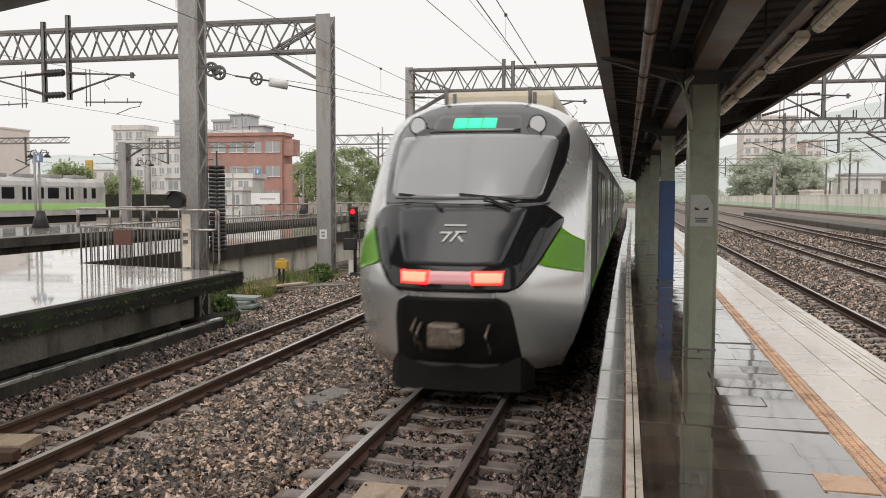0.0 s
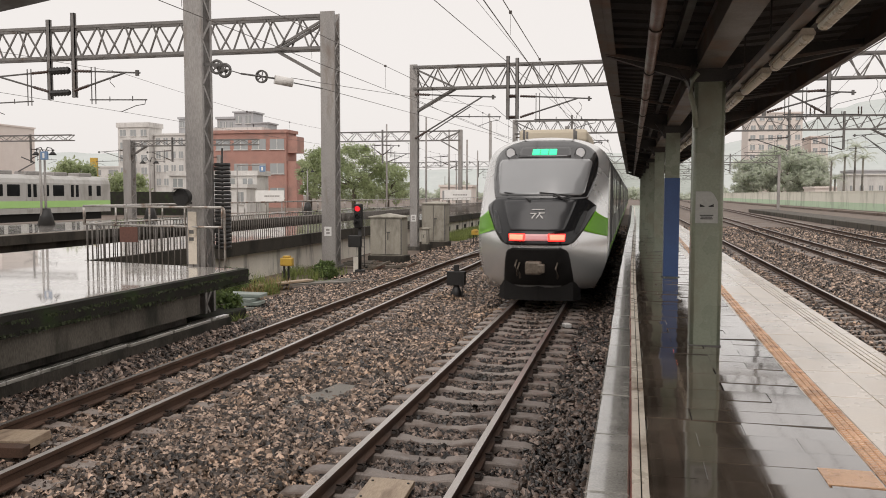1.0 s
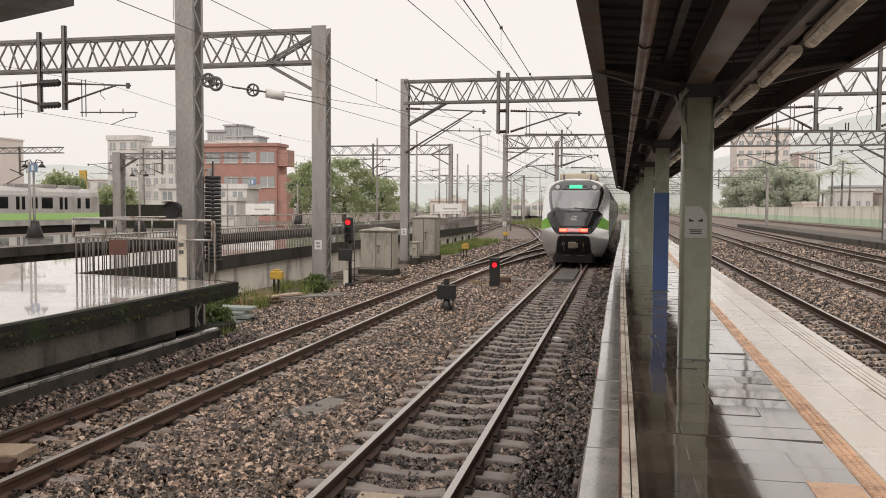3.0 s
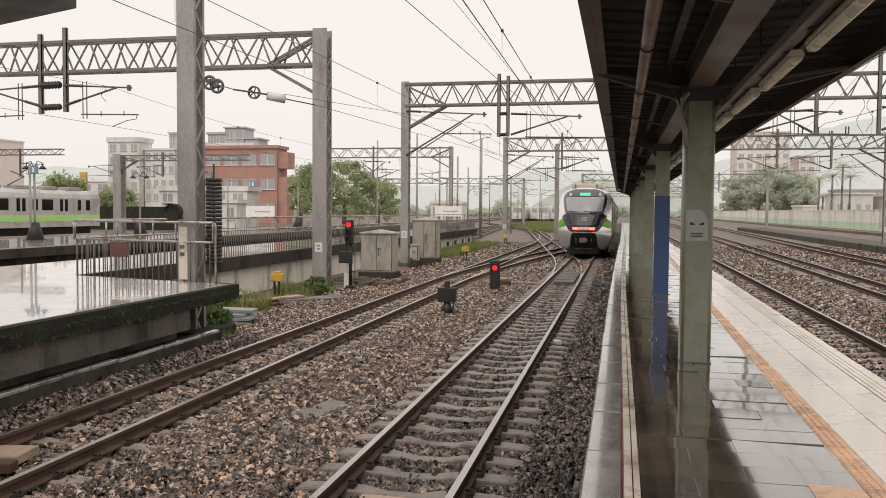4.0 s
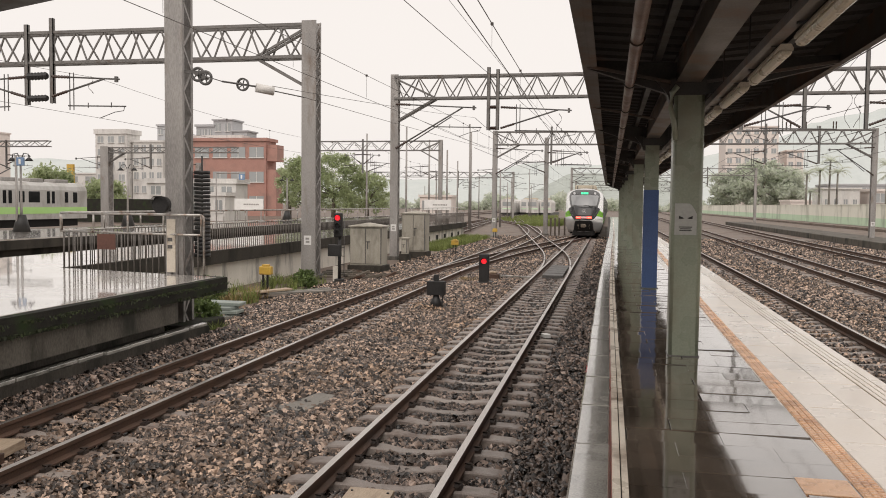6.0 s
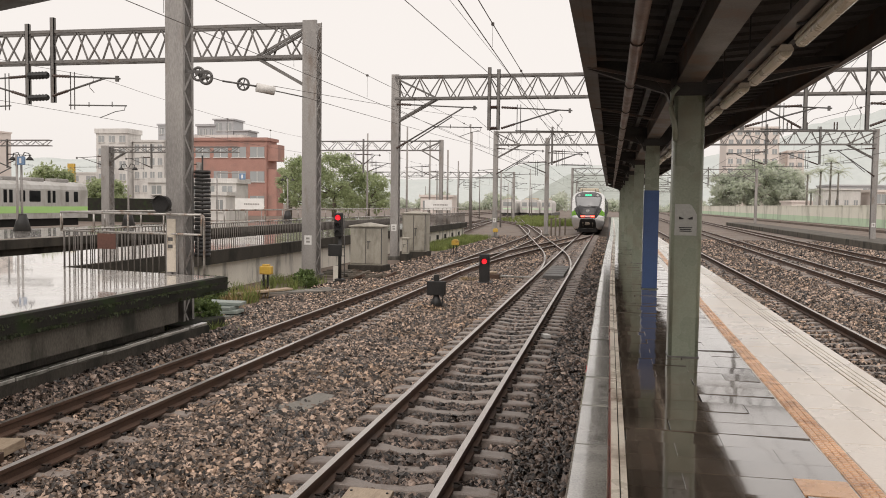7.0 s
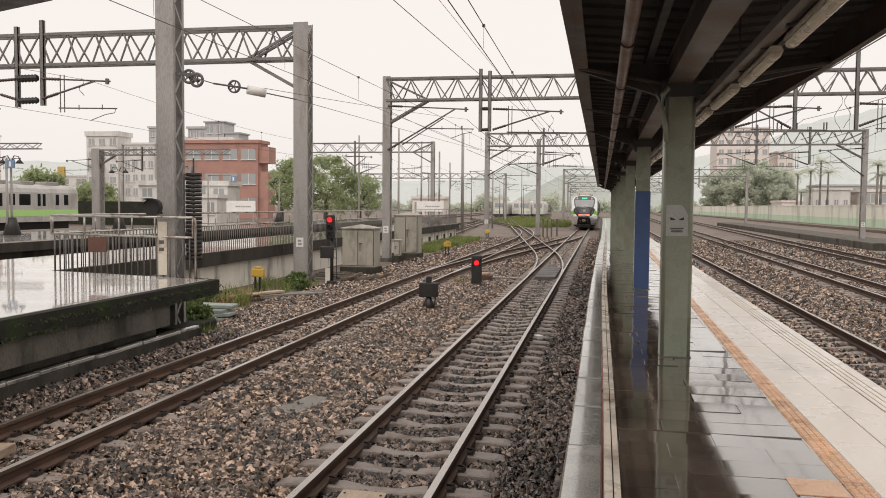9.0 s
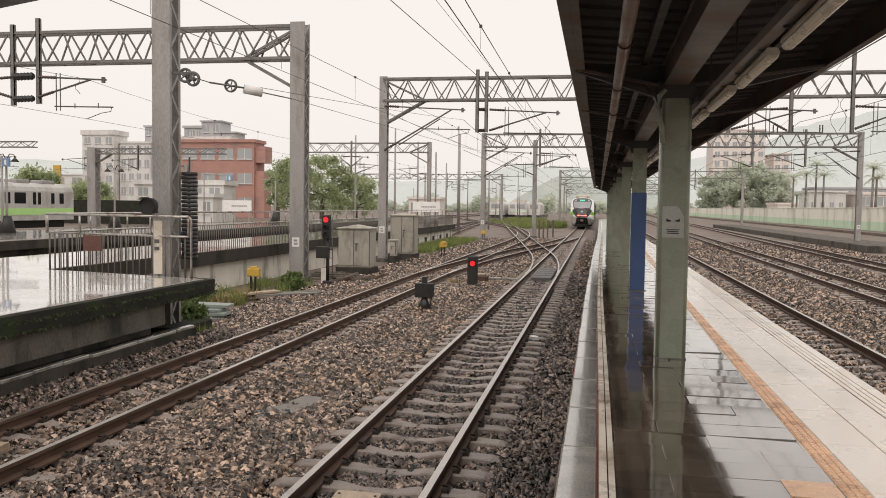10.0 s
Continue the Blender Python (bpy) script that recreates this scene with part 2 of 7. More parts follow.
# far foliage: distance haze is mixed into this paler leaf colour
M_LEAF_HAZE = surface("haze_paled_leaf", (0.58, 0.62, 0.53), (0.74, 0.77, 0.67), 6.0, (0.6, 0.8), fine=0.6, bump=0, island=0.15, through_light=0.7)
M_MOSS = surface("hanging_dark_moss", (0.012, 0.016, 0.006), (0.045, 0.06, 0.02), 0.3, (0.7, 0.9), fine=0.02, bump=0, island=0.4)
M_BARK = surface("tree_bark", (0.07, 0.055, 0.04), (0.19, 0.16, 0.13), 0.4, (0.7, 0.9), fine=0.04, bump=0.5)
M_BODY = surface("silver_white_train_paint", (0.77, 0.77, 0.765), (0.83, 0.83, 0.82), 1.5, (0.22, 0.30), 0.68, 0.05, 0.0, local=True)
# silver side darkened in colour for the shade and reflections beside the platform
M_SIDE = surface("shade_darkened_train_side", (0.075, 0.075, 0.073), (0.115, 0.115, 0.112), 1.0, (0.40, 0.52), 0.2, 0.02, 0.03, stretch=(1, 0.1, 1), local=True)
M_MASK = surface("gloss_black_mask", (0.010, 0.010, 0.011), (0.018, 0.018, 0.019), 0.6, (0.06, 0.12), bump=0)
M_HOOD = surface("dark_grey_hood", (0.035, 0.035, 0.037), (0.05, 0.05, 0.052), 0.6, (0.15, 0.25), bump=0)
M_MASKGLASS = surface("smoked_mask_glass", (0.012, 0.012, 0.013), (0.02, 0.02, 0.021), 0.6, (0.12, 0.18), bump=0)
M_MASKGLASS.node_tree.nodes["Principled BSDF"].inputs["IOR"].default_value = 2.1
# the glass is grey in its base colour to stand for reflected sky
M_SCREEN = glass("train_windscreen", (0.25, 0.255, 0.26), 0.16)
M_SCREEN.node_tree.nodes["Principled BSDF"].inputs["IOR"].default_value = 1.6
M_PANE = surface("dark_train_window", (0.010, 0.011, 0.012), (0.018, 0.019, 0.020), 0.6, (0.08, 0.14), bump=0, spec=0.22)
M_YARDCAR = surface("dull_silver_car_side", (0.44, 0.43, 0.41), (0.53, 0.52, 0.50), 1.0, (0.3, 0.45), 0.1, 0.05, 0.02, stain=(0.36, 0.34, 0.31), stain_size=1.5, stretch=(1, 1, 0.4))
M_GREEN = surface("bright_green_paint", (0.24, 0.58, 0.04), (0.29, 0.66, 0.06), 1.0, (0.18, 0.26), bump=0)
# the train green again, paled for the haze at the far platform
M_YARDGREEN = surface("haze_paled_green_paint", (0.40, 0.68, 0.22), (0.47, 0.75, 0.29), 1.0, (0.3, 0.45), bump=0)
M_LED = surface("lit_green_display", (0.02, 0.3, 0.15), (0.03, 0.4, 0.2), 0.1, (0.4, 0.5), bump=0, glow=(0.03, 1.0, 0.42), glow_power=1.1)
M_TAIL = surface("lit_tail_lamp", (0.6, 0.03, 0.02), (0.7, 0.05, 0.03), 0.1, (0.2, 0.3), bump=0, glow=(1.0, 0.025, 0.02), glow_power=3.2)
M_BAR = surface("pale_bar_added_glow", (0.50, 0.36, 0.36), (0.56, 0.42, 0.42), 0.2, (0.1, 0.2), bump=0, glow=(1.0, 0.2, 0.22), glow_power=0.28)
M_TAILCORE = surface("bright_tail_lamp_core", (0.7, 0.2, 0.1), (0.8, 0.25, 0.12), 0.1, (0.2, 0.3), bump=0, glow=(1.0, 0.15, 0.10), glow_power=2.7)
M_HEADLAMP = surface("smoked_headlamp_lens", (0.07, 0.07, 0.072), (0.13, 0.13, 0.132), 0.15, (0.06, 0.12), bump=0)
M_LENS = surface("clear_lamp_lens", (0.62, 0.62, 0.63), (0.74, 0.74, 0.75), 0.2, (0.08, 0.15), bump=0)
M_UNDER = surface("dirty_underframe", (0.008, 0.0075, 0.007), (0.022, 0.020, 0.019), 0.3, (0.6, 0.8), fine=0.02, local=True, spec=0.2)
M_COUPLER = surface("worn_coupler_iron", (0.08, 0.065, 0.05), (0.22, 0.18, 0.14), 0.12, (0.4, 0.6), 0.3, local=True)
M_ROOFGEAR = surface("cream_roof_unit", (0.42, 0.36, 0.27), (0.58, 0.51, 0.40), 0.5, (0.5, 0.7))
M_BRICKRED = surface("red_brick_facade", (0.36, 0.19, 0.155), (0.47, 0.265, 0.22), 2.0, (0.7, 0.85), fine=0.15, stain=(0.33, 0.2, 0.17), stain_size=3)
# town facades and their glass: base colours paled in place of distance haze
M_FACADE = surface("pale_render_facade", (0.58, 0.565, 0.54), (0.74, 0.72, 0.69), 3.0, (0.7, 0.85), fine=0.2, stain=(0.48, 0.46, 0.44), stain_size=3, stretch=(1, 1, 0.3))
M_FACADE_GREY = surface("grey_tile_facade", (0.40, 0.40, 0.41), (0.50, 0.50, 0.51), 3.0, (0.6, 0.8), fine=0.2)
M_FACADE_PINK = surface("pinkish_tile_facade", (0.68, 0.60, 0.555), (0.78, 0.71, 0.665), 3.0, (0.6, 0.8), fine=0.2)
M_WINDOW = glass("building_window_glass", (0.32, 0.335, 0.335), 0.25)
M_BLUESIGN = surface("blue_sign_enamel", (0.13, 0.22, 0.36), (0.19, 0.28, 0.43), 0.3, (0.3, 0.5), bump=0)
M_WALLGREEN = surface("pale_green_wall_paint", (0.55, 0.74, 0.52), (0.68, 0.82, 0.63), 2.0, (0.6, 0.8), fine=0.1, stain=(0.42, 0.53, 0.39), stain_size=2.5, stretch=(1, 1, 0.4))
M_WALLCREAM = surface("pale_cream_wall_paint", (0.82, 0.81, 0.70), (0.90, 0.89, 0.79), 2.0, (0.6, 0.8), fine=0.1, stain=(0.54, 0.54, 0.45), stain_size=2.5, stretch=(1, 1, 0.3))
# both hill colours hold the distance haze, the farther one more of it
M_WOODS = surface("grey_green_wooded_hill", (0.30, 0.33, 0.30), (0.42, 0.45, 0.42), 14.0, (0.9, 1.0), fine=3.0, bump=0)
M_HILL = surface("haze_tinted_hill", (0.46, 0.50, 0.485), (0.54, 0.57, 0.555), 60.0, (0.9, 1.0), fine=8.0, bump=0)


# ---- mesh helpers ----
def box(bm, x0, x1, y0, y1, z0, z1, bevel=0.0):
    v = [bm.verts.new((x, y, z)) for z in (z0, z1) for y in (y0, y1) for x in (x0, x1)]
    fs = [bm.faces.new([v[i] for i in q]) for q in ((0, 2, 3, 1), (4, 5, 7, 6), (0, 1, 5, 4), (2, 6, 7, 3), (0, 4, 6, 2), (1, 3, 7, 5))]
    if bevel:
        es = list({e for f in fs for e in f.edges})
        bmesh.ops.bevel(bm, geom=es, offset=bevel, segments=2, affect="EDGES", profile=0.5)
    return bm


def rod(bm, p0, p1, r, seg=8, r1=None):
    p0, p1 = Vector(p0), Vector(p1)
    d = (p1 - p0).normalized()
    a = d.orthogonal().normalized()
    b = d.cross(a)
    r1 = r if r1 is None else r1
    rings = []
    for p, rr in ((p0, r), (p1, r1)):
        rings.append([bm.verts.new(p + (a * math.cos(2 * math.pi * i / seg) + b * math.sin(2 * math.pi * i / seg)) * rr) for i in range(seg)])
    for i in range(seg):
        f = bm.faces.new((rings[0][i], rings[0][(i + 1) % seg], rings[1][(i + 1) % seg], rings[1][i]))
        f.smooth = seg > 5
    bm.faces.new(rings[0][::-1])
    bm.faces.new(rings[1])
    return bm


def bar(bm, p0, p1, w, h, up=(0, 0, 1)):
    """A rectangular bar from p0 to p1."""
    p0, p1 = Vector(p0), Vector(p1)
    d = (p1 - p0).normalized()
    s = d.cross(Vector(up))
    s = s.normalized() if s.length > 1e-4 else Vector((1, 0, 0))
    u = s.cross(d)
    v = []
    for p in (p0, p1):
        v += [bm.verts.new(p + s * a * w / 2 + u * b * h / 2) for a, b in ((-1, -1), (1, -1), (1, 1), (-1, 1))]
    for q in ((3, 2, 1, 0), (4, 5, 6, 7), (0, 1, 5, 4), (1, 2, 6, 5), (2, 3, 7, 6), (3, 0, 4, 7)):
        bm.faces.new([v[i] for i in q])
    return bm


def sweep(bm, line, profile, smooth=False):
    """A closed profile of (side, up) swept along a line of points, level."""
    rings = []
    n = len(line)
    for i, p in enumerate(line):
        d = (Vector(line[min(i + 1, n - 1)]) - Vector(line[max(i - 1, 0)])).normalized()
        s = Vector((d.y, -d.x, 0)).normalized()
        u = s.cross(d)
        rings.append([bm.verts.new(Vector(p) + s * a + u * b) for a, b in profile])
    k = len(profile)
    for a, b in zip(rings, rings[1:]):
        for i in range(k):
            bm.faces.new((a[i], a[(i + 1) % k], b[(i + 1) % k], b[i])).smooth = smooth
    bm.faces.new(rings[0][::-1])
    bm.faces.new(rings[-1])
    return bm


def tube(bm, line, r, seg=6):
    rings = []
    n = len(line)
    for i, p in enumerate(line):
        d = (Vector(line[min(i + 1, n - 1)]) - Vector(line[max(i - 1, 0)])).normalized()
        a = d.cross(Vector((0.0123, 0.031, 1))).normalized()
        b = d.cross(a)
        rings.append([bm.verts.new(Vector(p) + (a * math.cos(2 * math.pi * j / seg) + b * math.sin(2 * math.pi * j / seg)) * r) for j in range(seg)])
    for q, w in zip(rings, rings[1:]):
        for j in range(seg):
            bm.faces.new((q[j], q[(j + 1) % seg], w[(j + 1) % seg], w[j])).smooth = True
    bm.faces.new(rings[0][::-1])
    bm.faces.new(rings[-1])
    return bm


def mesh_of(name, bm, material):
    bmesh.ops.recalc_face_normals(bm, faces=bm.faces)
    me = bpy.data.meshes.new(name)
    bm.to_mesh(me)
    bm.free()
    me.materials.append(material)
    return me


def part(name, bm, material, parent, label=""):
    me = mesh_of(name, bm, material) if isinstance(bm, bmesh.types.BMesh) else bm
    ob = new(name, me)
    ob.parent = parent
    return tagged(ob, label)


def thing(name, label, category, group="", kind="", bm=None, material=None, at=None):
    ob = new(name, mesh_of(name, bm, material) if bm is not None else None)
    if at is not None:
        ob.matrix_basis = at
    return tagged(ob, label, category, group, kind)


def B():
    return bmesh.new()


# ---- ground and tracks ----
bm = B()
gx = [-3000, -400, -60, -24, -14.4, -11.4, -7.2, -4, -0.1, 3, 8, 16, 26, 34, 60, 400, 3000]
gy = [-300, -40, 0, 8, 16, 24, 40, 70, 120, 250, 600, 4000]
gv = [[bm.verts.new((x, y, -0.26)) for x in gx] for y in gy]
for j in range(len(gy) - 1):
    for i in range(len(gx) - 1):
        bm.faces.new((gv[j][i], gv[j][i + 1], gv[j + 1][i + 1], gv[j + 1][i]))
thing("ground", "brown-grey gravel trackbed and flat land reaching the horizon", "ground", kind="structure", bm=bm, material=M_GROUND)

RAIL = [(-0.0325, 0), (0.0325, 0), (0.034, -0.012), (0.034, -0.036), (0.010, -0.05), (0.009, -0.115), (0.062, -0.135), (0.062, -0.152), (-0.062, -0.152), (-0.062, -0.135), (-0.009, -0.115), (-0.010, -0.05), (-0.034, -0.036), (-0.034, -0.012)]
GAUGE = 0.5535


def rail_mesh(line):
    bm = sweep(B(), line, RAIL)
    me = mesh_of("rail", bm, M_RUST)
    me.materials.append(M_RAILTOP)
    for p in me.polygons:
        if p.normal.z > 0.9 and p.center.z > -0.01:
            p.material_index = 1
    return me


def sleeper_mesh():
    """A concrete sleeper: broad rail seats, a waist that dips and narrows."""
    bm = B()
    xs = [-1.0, -0.92, -0.72, -0.36, -0.16, 0.16, 0.36, 0.72, 0.92, 1.0]
    top = [-0.185, -0.165, -0.156, -0.160, -0.192, -0.192, -0.160, -0.156, -0.165, -0.185]
    wid = [0.10, 0.105, 0.105, 0.10, 0.082, 0.082, 0.10, 0.105, 0.105, 0.10]
    rings = []
    for x, z, w in zip(xs, top, wid):
        rings.append([bm.verts.new((x, a, b)) for a, b in ((-w - 0.025, -0.30), (-w, z - 0.012), (-w + 0.014, z), (w - 0.014, z), (w, z - 0.012), (w + 0.025, -0.30))])
    for a, b in zip(rings, rings[1:]):
        for i in range(6):
            bm.faces.new((a[i], a[(i + 1) % 6], b[(i + 1) % 6], b[i]))
    bm.faces.new(rings[0][::-1])
    bm.faces.new(rings[-1])
    return mesh_of("sleeper", bm, M_SLEEPER)


SLEEPER = sleeper_mesh()


def clip_bm(bm, x, y, ang=0.0):
    """Two spring clips and a pad beside the rail foot."""
    for sx in (-1, 1):
        c = Vector((x + sx * 0.085, y, -0.135))
        box(bm, c.x - 0.035, c.x + 0.035, c.y - 0.055, c.y + 0.055, -0.165, -0.128)
        tube(bm, [c + Vector((sx * 0.02, -0.05, 0)), c + Vector((sx * 0.035, -0.02, 0.035)), c + Vector((-sx * 0.03, 0, 0.03)), c + Vector((sx * 0.03, 0.035, 0.035)), c + Vector((-sx * 0.02, 0.05, 0.0))], 0.010, 5)
    return bm


def heading(f, y):
    return math.atan2(f(y + 0.5) - f(y - 0.5), 1.0)


def track(name, f, y0, y1, s0, s1, label, step=0.573, phase=0.0, clips=None, near=None):
    """Two rails and their sleepers along x = f(y). Sleepers are laid from s0 to s1."""
    ob = thing(name, label, "railway track", "station tracks", "structure")
    ys = np.linspace(y0, y1, max(2, int((y1 - y0) / 3)))
    for s in (-1, 1):
        line = []
        for y in ys:
            a = heading(f, y)
            line.append((f(y) + s * GAUGE * math.cos(a), y - s * GAUGE * math.sin(a), 0))
        part("rail", rail_mesh(line), None, ob, "rusty steel rail with a bright worn head")
    y = s0 + phase
    cb = B()
    i = 0
    while y < s1:
        m = part("sleeper", SLEEPER, None, ob)
        m.matrix_basis = Matrix.Translation((f(y), y, 0)) @ Matrix.Rotation(-heading(f, y), 4, "Z")
        if clips and y < clips:
            for s in (-1, 1):
                clip_bm(cb, f(y) + s * GAUGE, y)
        y += step
        i += 1
    if clips:
        tagged(part("rail_fastenings", cb, M_CLIP, ob, "dark iron spring clips"), kind="stuff")
    return ob


def smooth(a, b, t):
    t = min(1, max(0, t))
    return a + (b - a) * t * t * (3 - 2 * t)


MAIN, LEFT, RIGHT = -1.92, -5.80, 4.20
track("track_main", lambda y: MAIN, -20, 420, -2, 75, "concrete-sleepered main track with rusty worn rails beside the platform", phase=0.12, clips=26)
track("track_left", lambda y: LEFT, -20, 57, 2, 50, "second concrete-sleepered track with rust-brown rails", phase=0.3, clips=24)
track("track_right", lambda y: RIGHT, -20, 420, 4, 52, "track along the far side of the platform with pale sleepers")
track("track_far_right", lambda y: 8.0 + 0.011 * y, -20, 420, 15, 50, "rust-brown track set in ballast away from the platform")
track("track_outer_right", lambda y: 11.7 + 0.024 * y, -20, 420, 25, 45, "outermost rust-brown track near the green wall")


def cross_out(y):
    return MAIN - 0.129 * max(0.0, y - 28) ** 2 / 36 if y < 46 else MAIN - 1.161 - 0.129 * (y - 46)


def cross_in(y):
    return smooth(LEFT, MAIN, (y - 27) / 48)


def bend_left(y):
    return LEFT - 0.0024 * max(0, y - 58) ** 2 if y < 110 else bend_left(109.9) - 0.25 * (y - 109.9)


def rails_only(name, f, y0, y1, label):
    ob = thing(name, label, "railway track", "station tracks", "structure")
    ys = np.linspace(y0, y1, int((y1 - y0) / 1.5))
    for s in (-1, 1):
        line = []
        for y in ys:
            a = heading(f, y)
            line.append((f(y) + s * GAUGE * math.cos(a), y - s * GAUGE * math.sin(a), 0.004))
        part("rail", rail_mesh(line), None, ob, "bright worn turnout rail")
    return ob


rails_only("crossover_out", cross_out, 29.5, 170, "bright turnout rails curving away from the main track")
rails_only("crossover_in", cross_in, 29.5, 74, "crossover rails joining the main track")
rails_only("track_bend", bend_left, 57.0, 170, "worn rails bending away beyond the crossover")

# far tracks of the yard
for k, (x0, sl) in enumerate(((-17.8, -0.02), (-30, -0.02), (-34, -0.03), (-14, -0.05), (-12, -0.09))):
    track("track_yard", lambda y, x0=x0, sl=sl: x0 + sl * max(0, y - 60), 70 if k > 2 else -10, 420, 0, 0, "distant dull yard track")


def ballast(name, n, x0, x1, y0, y1, size, seed, label, power=1.0, material=None):
    """Loose crushed stones: jittered wedges, all in one mesh."""
    rng = np.random.default_rng(seed)
    y = y0 + (y1 - y0) * rng.random(n) ** power
    x = x0 + (x1 - x0) * rng.random(n)
    s = size * (0.5 + 0.9 * rng.random(n) ** 1.5) * (1 + 0.2 * (y - y0) / (y1 - y0))
    z = -0.252 + 0.080 * rng.random(n) + 0.03 * np.sin(x * 3.1) * np.sin(y * 1.7)
    for c in (MAIN, LEFT, RIGHT):
        d = np.abs(x - c)
        near_rail = (np.abs(d - GAUGE) < 0.13)
        first, pitch = {MAIN: -1.88, LEFT: 2.3, RIGHT: 4.0}[c], 0.573
        on_sleeper = (d < np.where(x > c, 0.90, 1.03) if c == MAIN else d < 0.62) & (rng.random(n) < (0.97 if c == MAIN else 0.88)) & (np.abs((y - first + pitch / 2) % pitch - pitch / 2) < 0.125)
        z = np.where(d < 1.02, (-0.225 if c == MAIN else -0.205) + 0.03 * rng.random(n), z)
        z = np.where(on_sleeper, -0.29, z)
        z = np.where((d > 1.02) & (d > (0.72 if c != MAIN else 0.86)) & (d < 1.6) & ((x < c) | (c != MAIN)), np.maximum(z, -0.20) + 0.03, z)
        z = np.where(near_rail, z - 0.05, z)
    z += 0.17 * np.clip((-6.60 - x) / 0.45, 0, 1) * (y < 15)
    wedge = np.array([(-1, -1, -1), (1, -1, -1), (1, 1, -1), (-1, 1, -1), (-0.6, 0, 1), (0.6, 0, 1)], float)
    corners = np.array([0, 1, 5, 4, 2, 3, 4, 5, 1, 2, 5, 3, 0, 4])
    v = np.repeat(wedge[None], n, 0) + rng.normal(0, 0.30, (n, 6, 3))
    v *= np.stack([0.5 + 0.35 * rng.random(n), 0.36 + 0.25 * rng.random(n), 0.30 + 0.22 * rng.random(n)], 1)[:, None, :]
    ang, tilt, tw = rng.random(n) * 6.283, rng.normal(0, 0.45, n), rng.normal(0, 0.45, n)
    ca, sa = np.cos(tilt)[:, None], np.sin(tilt)[:, None]
    v = np.stack([v[..., 0], v[..., 1] * ca - v[..., 2] * sa, v[..., 1] * sa + v[..., 2] * ca], -1)
    ca, sa = np.cos(tw)[:, None], np.sin(tw)[:, None]
    v = np.stack([v[..., 0] * ca + v[..., 2] * sa, v[..., 1], -v[..., 0] * sa + v[..., 2] * ca], -1)
    ca, sa = np.cos(ang)[:, None], np.sin(ang)[:, None]
    v = np.stack([v[..., 0] * ca - v[..., 1] * sa, v[..., 0] * sa + v[..., 1] * ca, v[..., 2]], -1)
    v = v * s[:, None, None] + np.stack([x, y, z], 1)[:, None, :]
    q = corners[None] + 6 * np.arange(n)[:, None]
    me = bpy.data.meshes.new(name)
    me.vertices.add(n * 6)
    me.vertices.foreach_set("co", v.reshape(-1).astype(np.float32))
    me.loops.add(n * 14)
    me.loops.foreach_set("vertex_index", q.reshape(-1).astype(np.int32))
    me.polygons.add(n * 4)
    me.polygons.foreach_set("loop_start", (14 * np.arange(n)[:, None] + np.array([0, 4, 8, 11])).reshape(-1).astype(np.int32))
    me.update(calc_edges=True)
    me.materials.append(material or M_STONE)
    return tagged(new(name, me), label, "ballast", kind="stuff")


ballast("ballast", 11000, -7.1, -6.75, 5.4, 15.0, 0.044, 15, "dark wet stone along the drain kerb", 1.2, M_STONE_DARK)
ballast("ballast", 95000, -6.75, -2.62, 5.4, 15.0, 0.043, 3, "wet grey-brown crushed stone between the sleepers", 1.25)
ballast("ballast", 100000, -8.8, -2.62, 15.0, 34.0, 0.046, 4, "wet brown crushed stone around the tracks", 1.2)
ballast("ballast", 46000, -2.62, -0.1, 5.4, 15.0, 0.044, 13, "dark crushed stone at the foot of the platform", 1.25, M_STONE_DARK)
ballast("ballast", 34000, -2.62, -0.1, 15.0, 34.0, 0.048, 14, "dark crushed stone at the foot of the platform", 1.2, M_STONE_DARK)
ballast("ballast", 72000, 2.6, 12.5, 11.0, 34.0, 0.046, 5, "brown crushed stone beside the far platform edge", 1.1)

ballast("ballast", 38000, 2.6, 16.5, 34.0, 70.0, 0.064, 6, "brown crushed stone between the far tracks", 1.2)
ballast("ballast", 36000, -9.0, -0.1, 34.0, 70.0, 0.060, 7, "brown crushed stone around the turnouts", 1.2)
# dark slabs under the stones, added to deepen the shade in their gaps
for k, (xa, xb, ya, yb) in enumerate(((-7.0, -0.1, 4.6, 15.0), (-8.9, -0.1, 15.004, 34.5), (2.4, 12.6, 10.5, 34.5), (2.4, 16.6, 34.504, 70), (-9.1, -0.1, 34.504, 70))):
    bm = B()
    box(bm, xa, xb, ya, yb, -0.32, -0.255)
    thing("trackbed", "near-black slab under the ballast, shade of its gaps in colour", "ground", kind="structure", bm=bm, material=M_TRACKBED)

# ---- the platform underfoot ----
PZ = 0.98
bm = B()
box(bm, -0.10, 2.12, -14, 110, 0.55, PZ - 0.02)
box(bm, 0.06, 1.96, -14, 110, -0.26, 0.55)
floor = thing("platform", "long narrow wet island platform with dark pavers and a pale slab margin", "platform", kind="structure", bm=bm, material=M_JOINT)


def piece(name, x0, x1, y0, y1, z0, z1, material, bevel=0.004):
    bm = B()
    box(bm, x0, x1, y0, y1, z0, z1)
    bmesh.ops.bevel(bm, geom=[e for e in bm.edges if all(v.co.z > z1 - 1e-4 for v in e.verts)], offset=bevel, segments=1, affect="EDGES")
    return mesh_of(name, bm, material)


def edge_x(y):
    """The platform's edge bends a little away from the track."""
    return -0.175 + 0.00017 * max(0, y - 8) ** 2 if y < 40 else edge_x(39.9) + 0.003 * (y - 39.9)


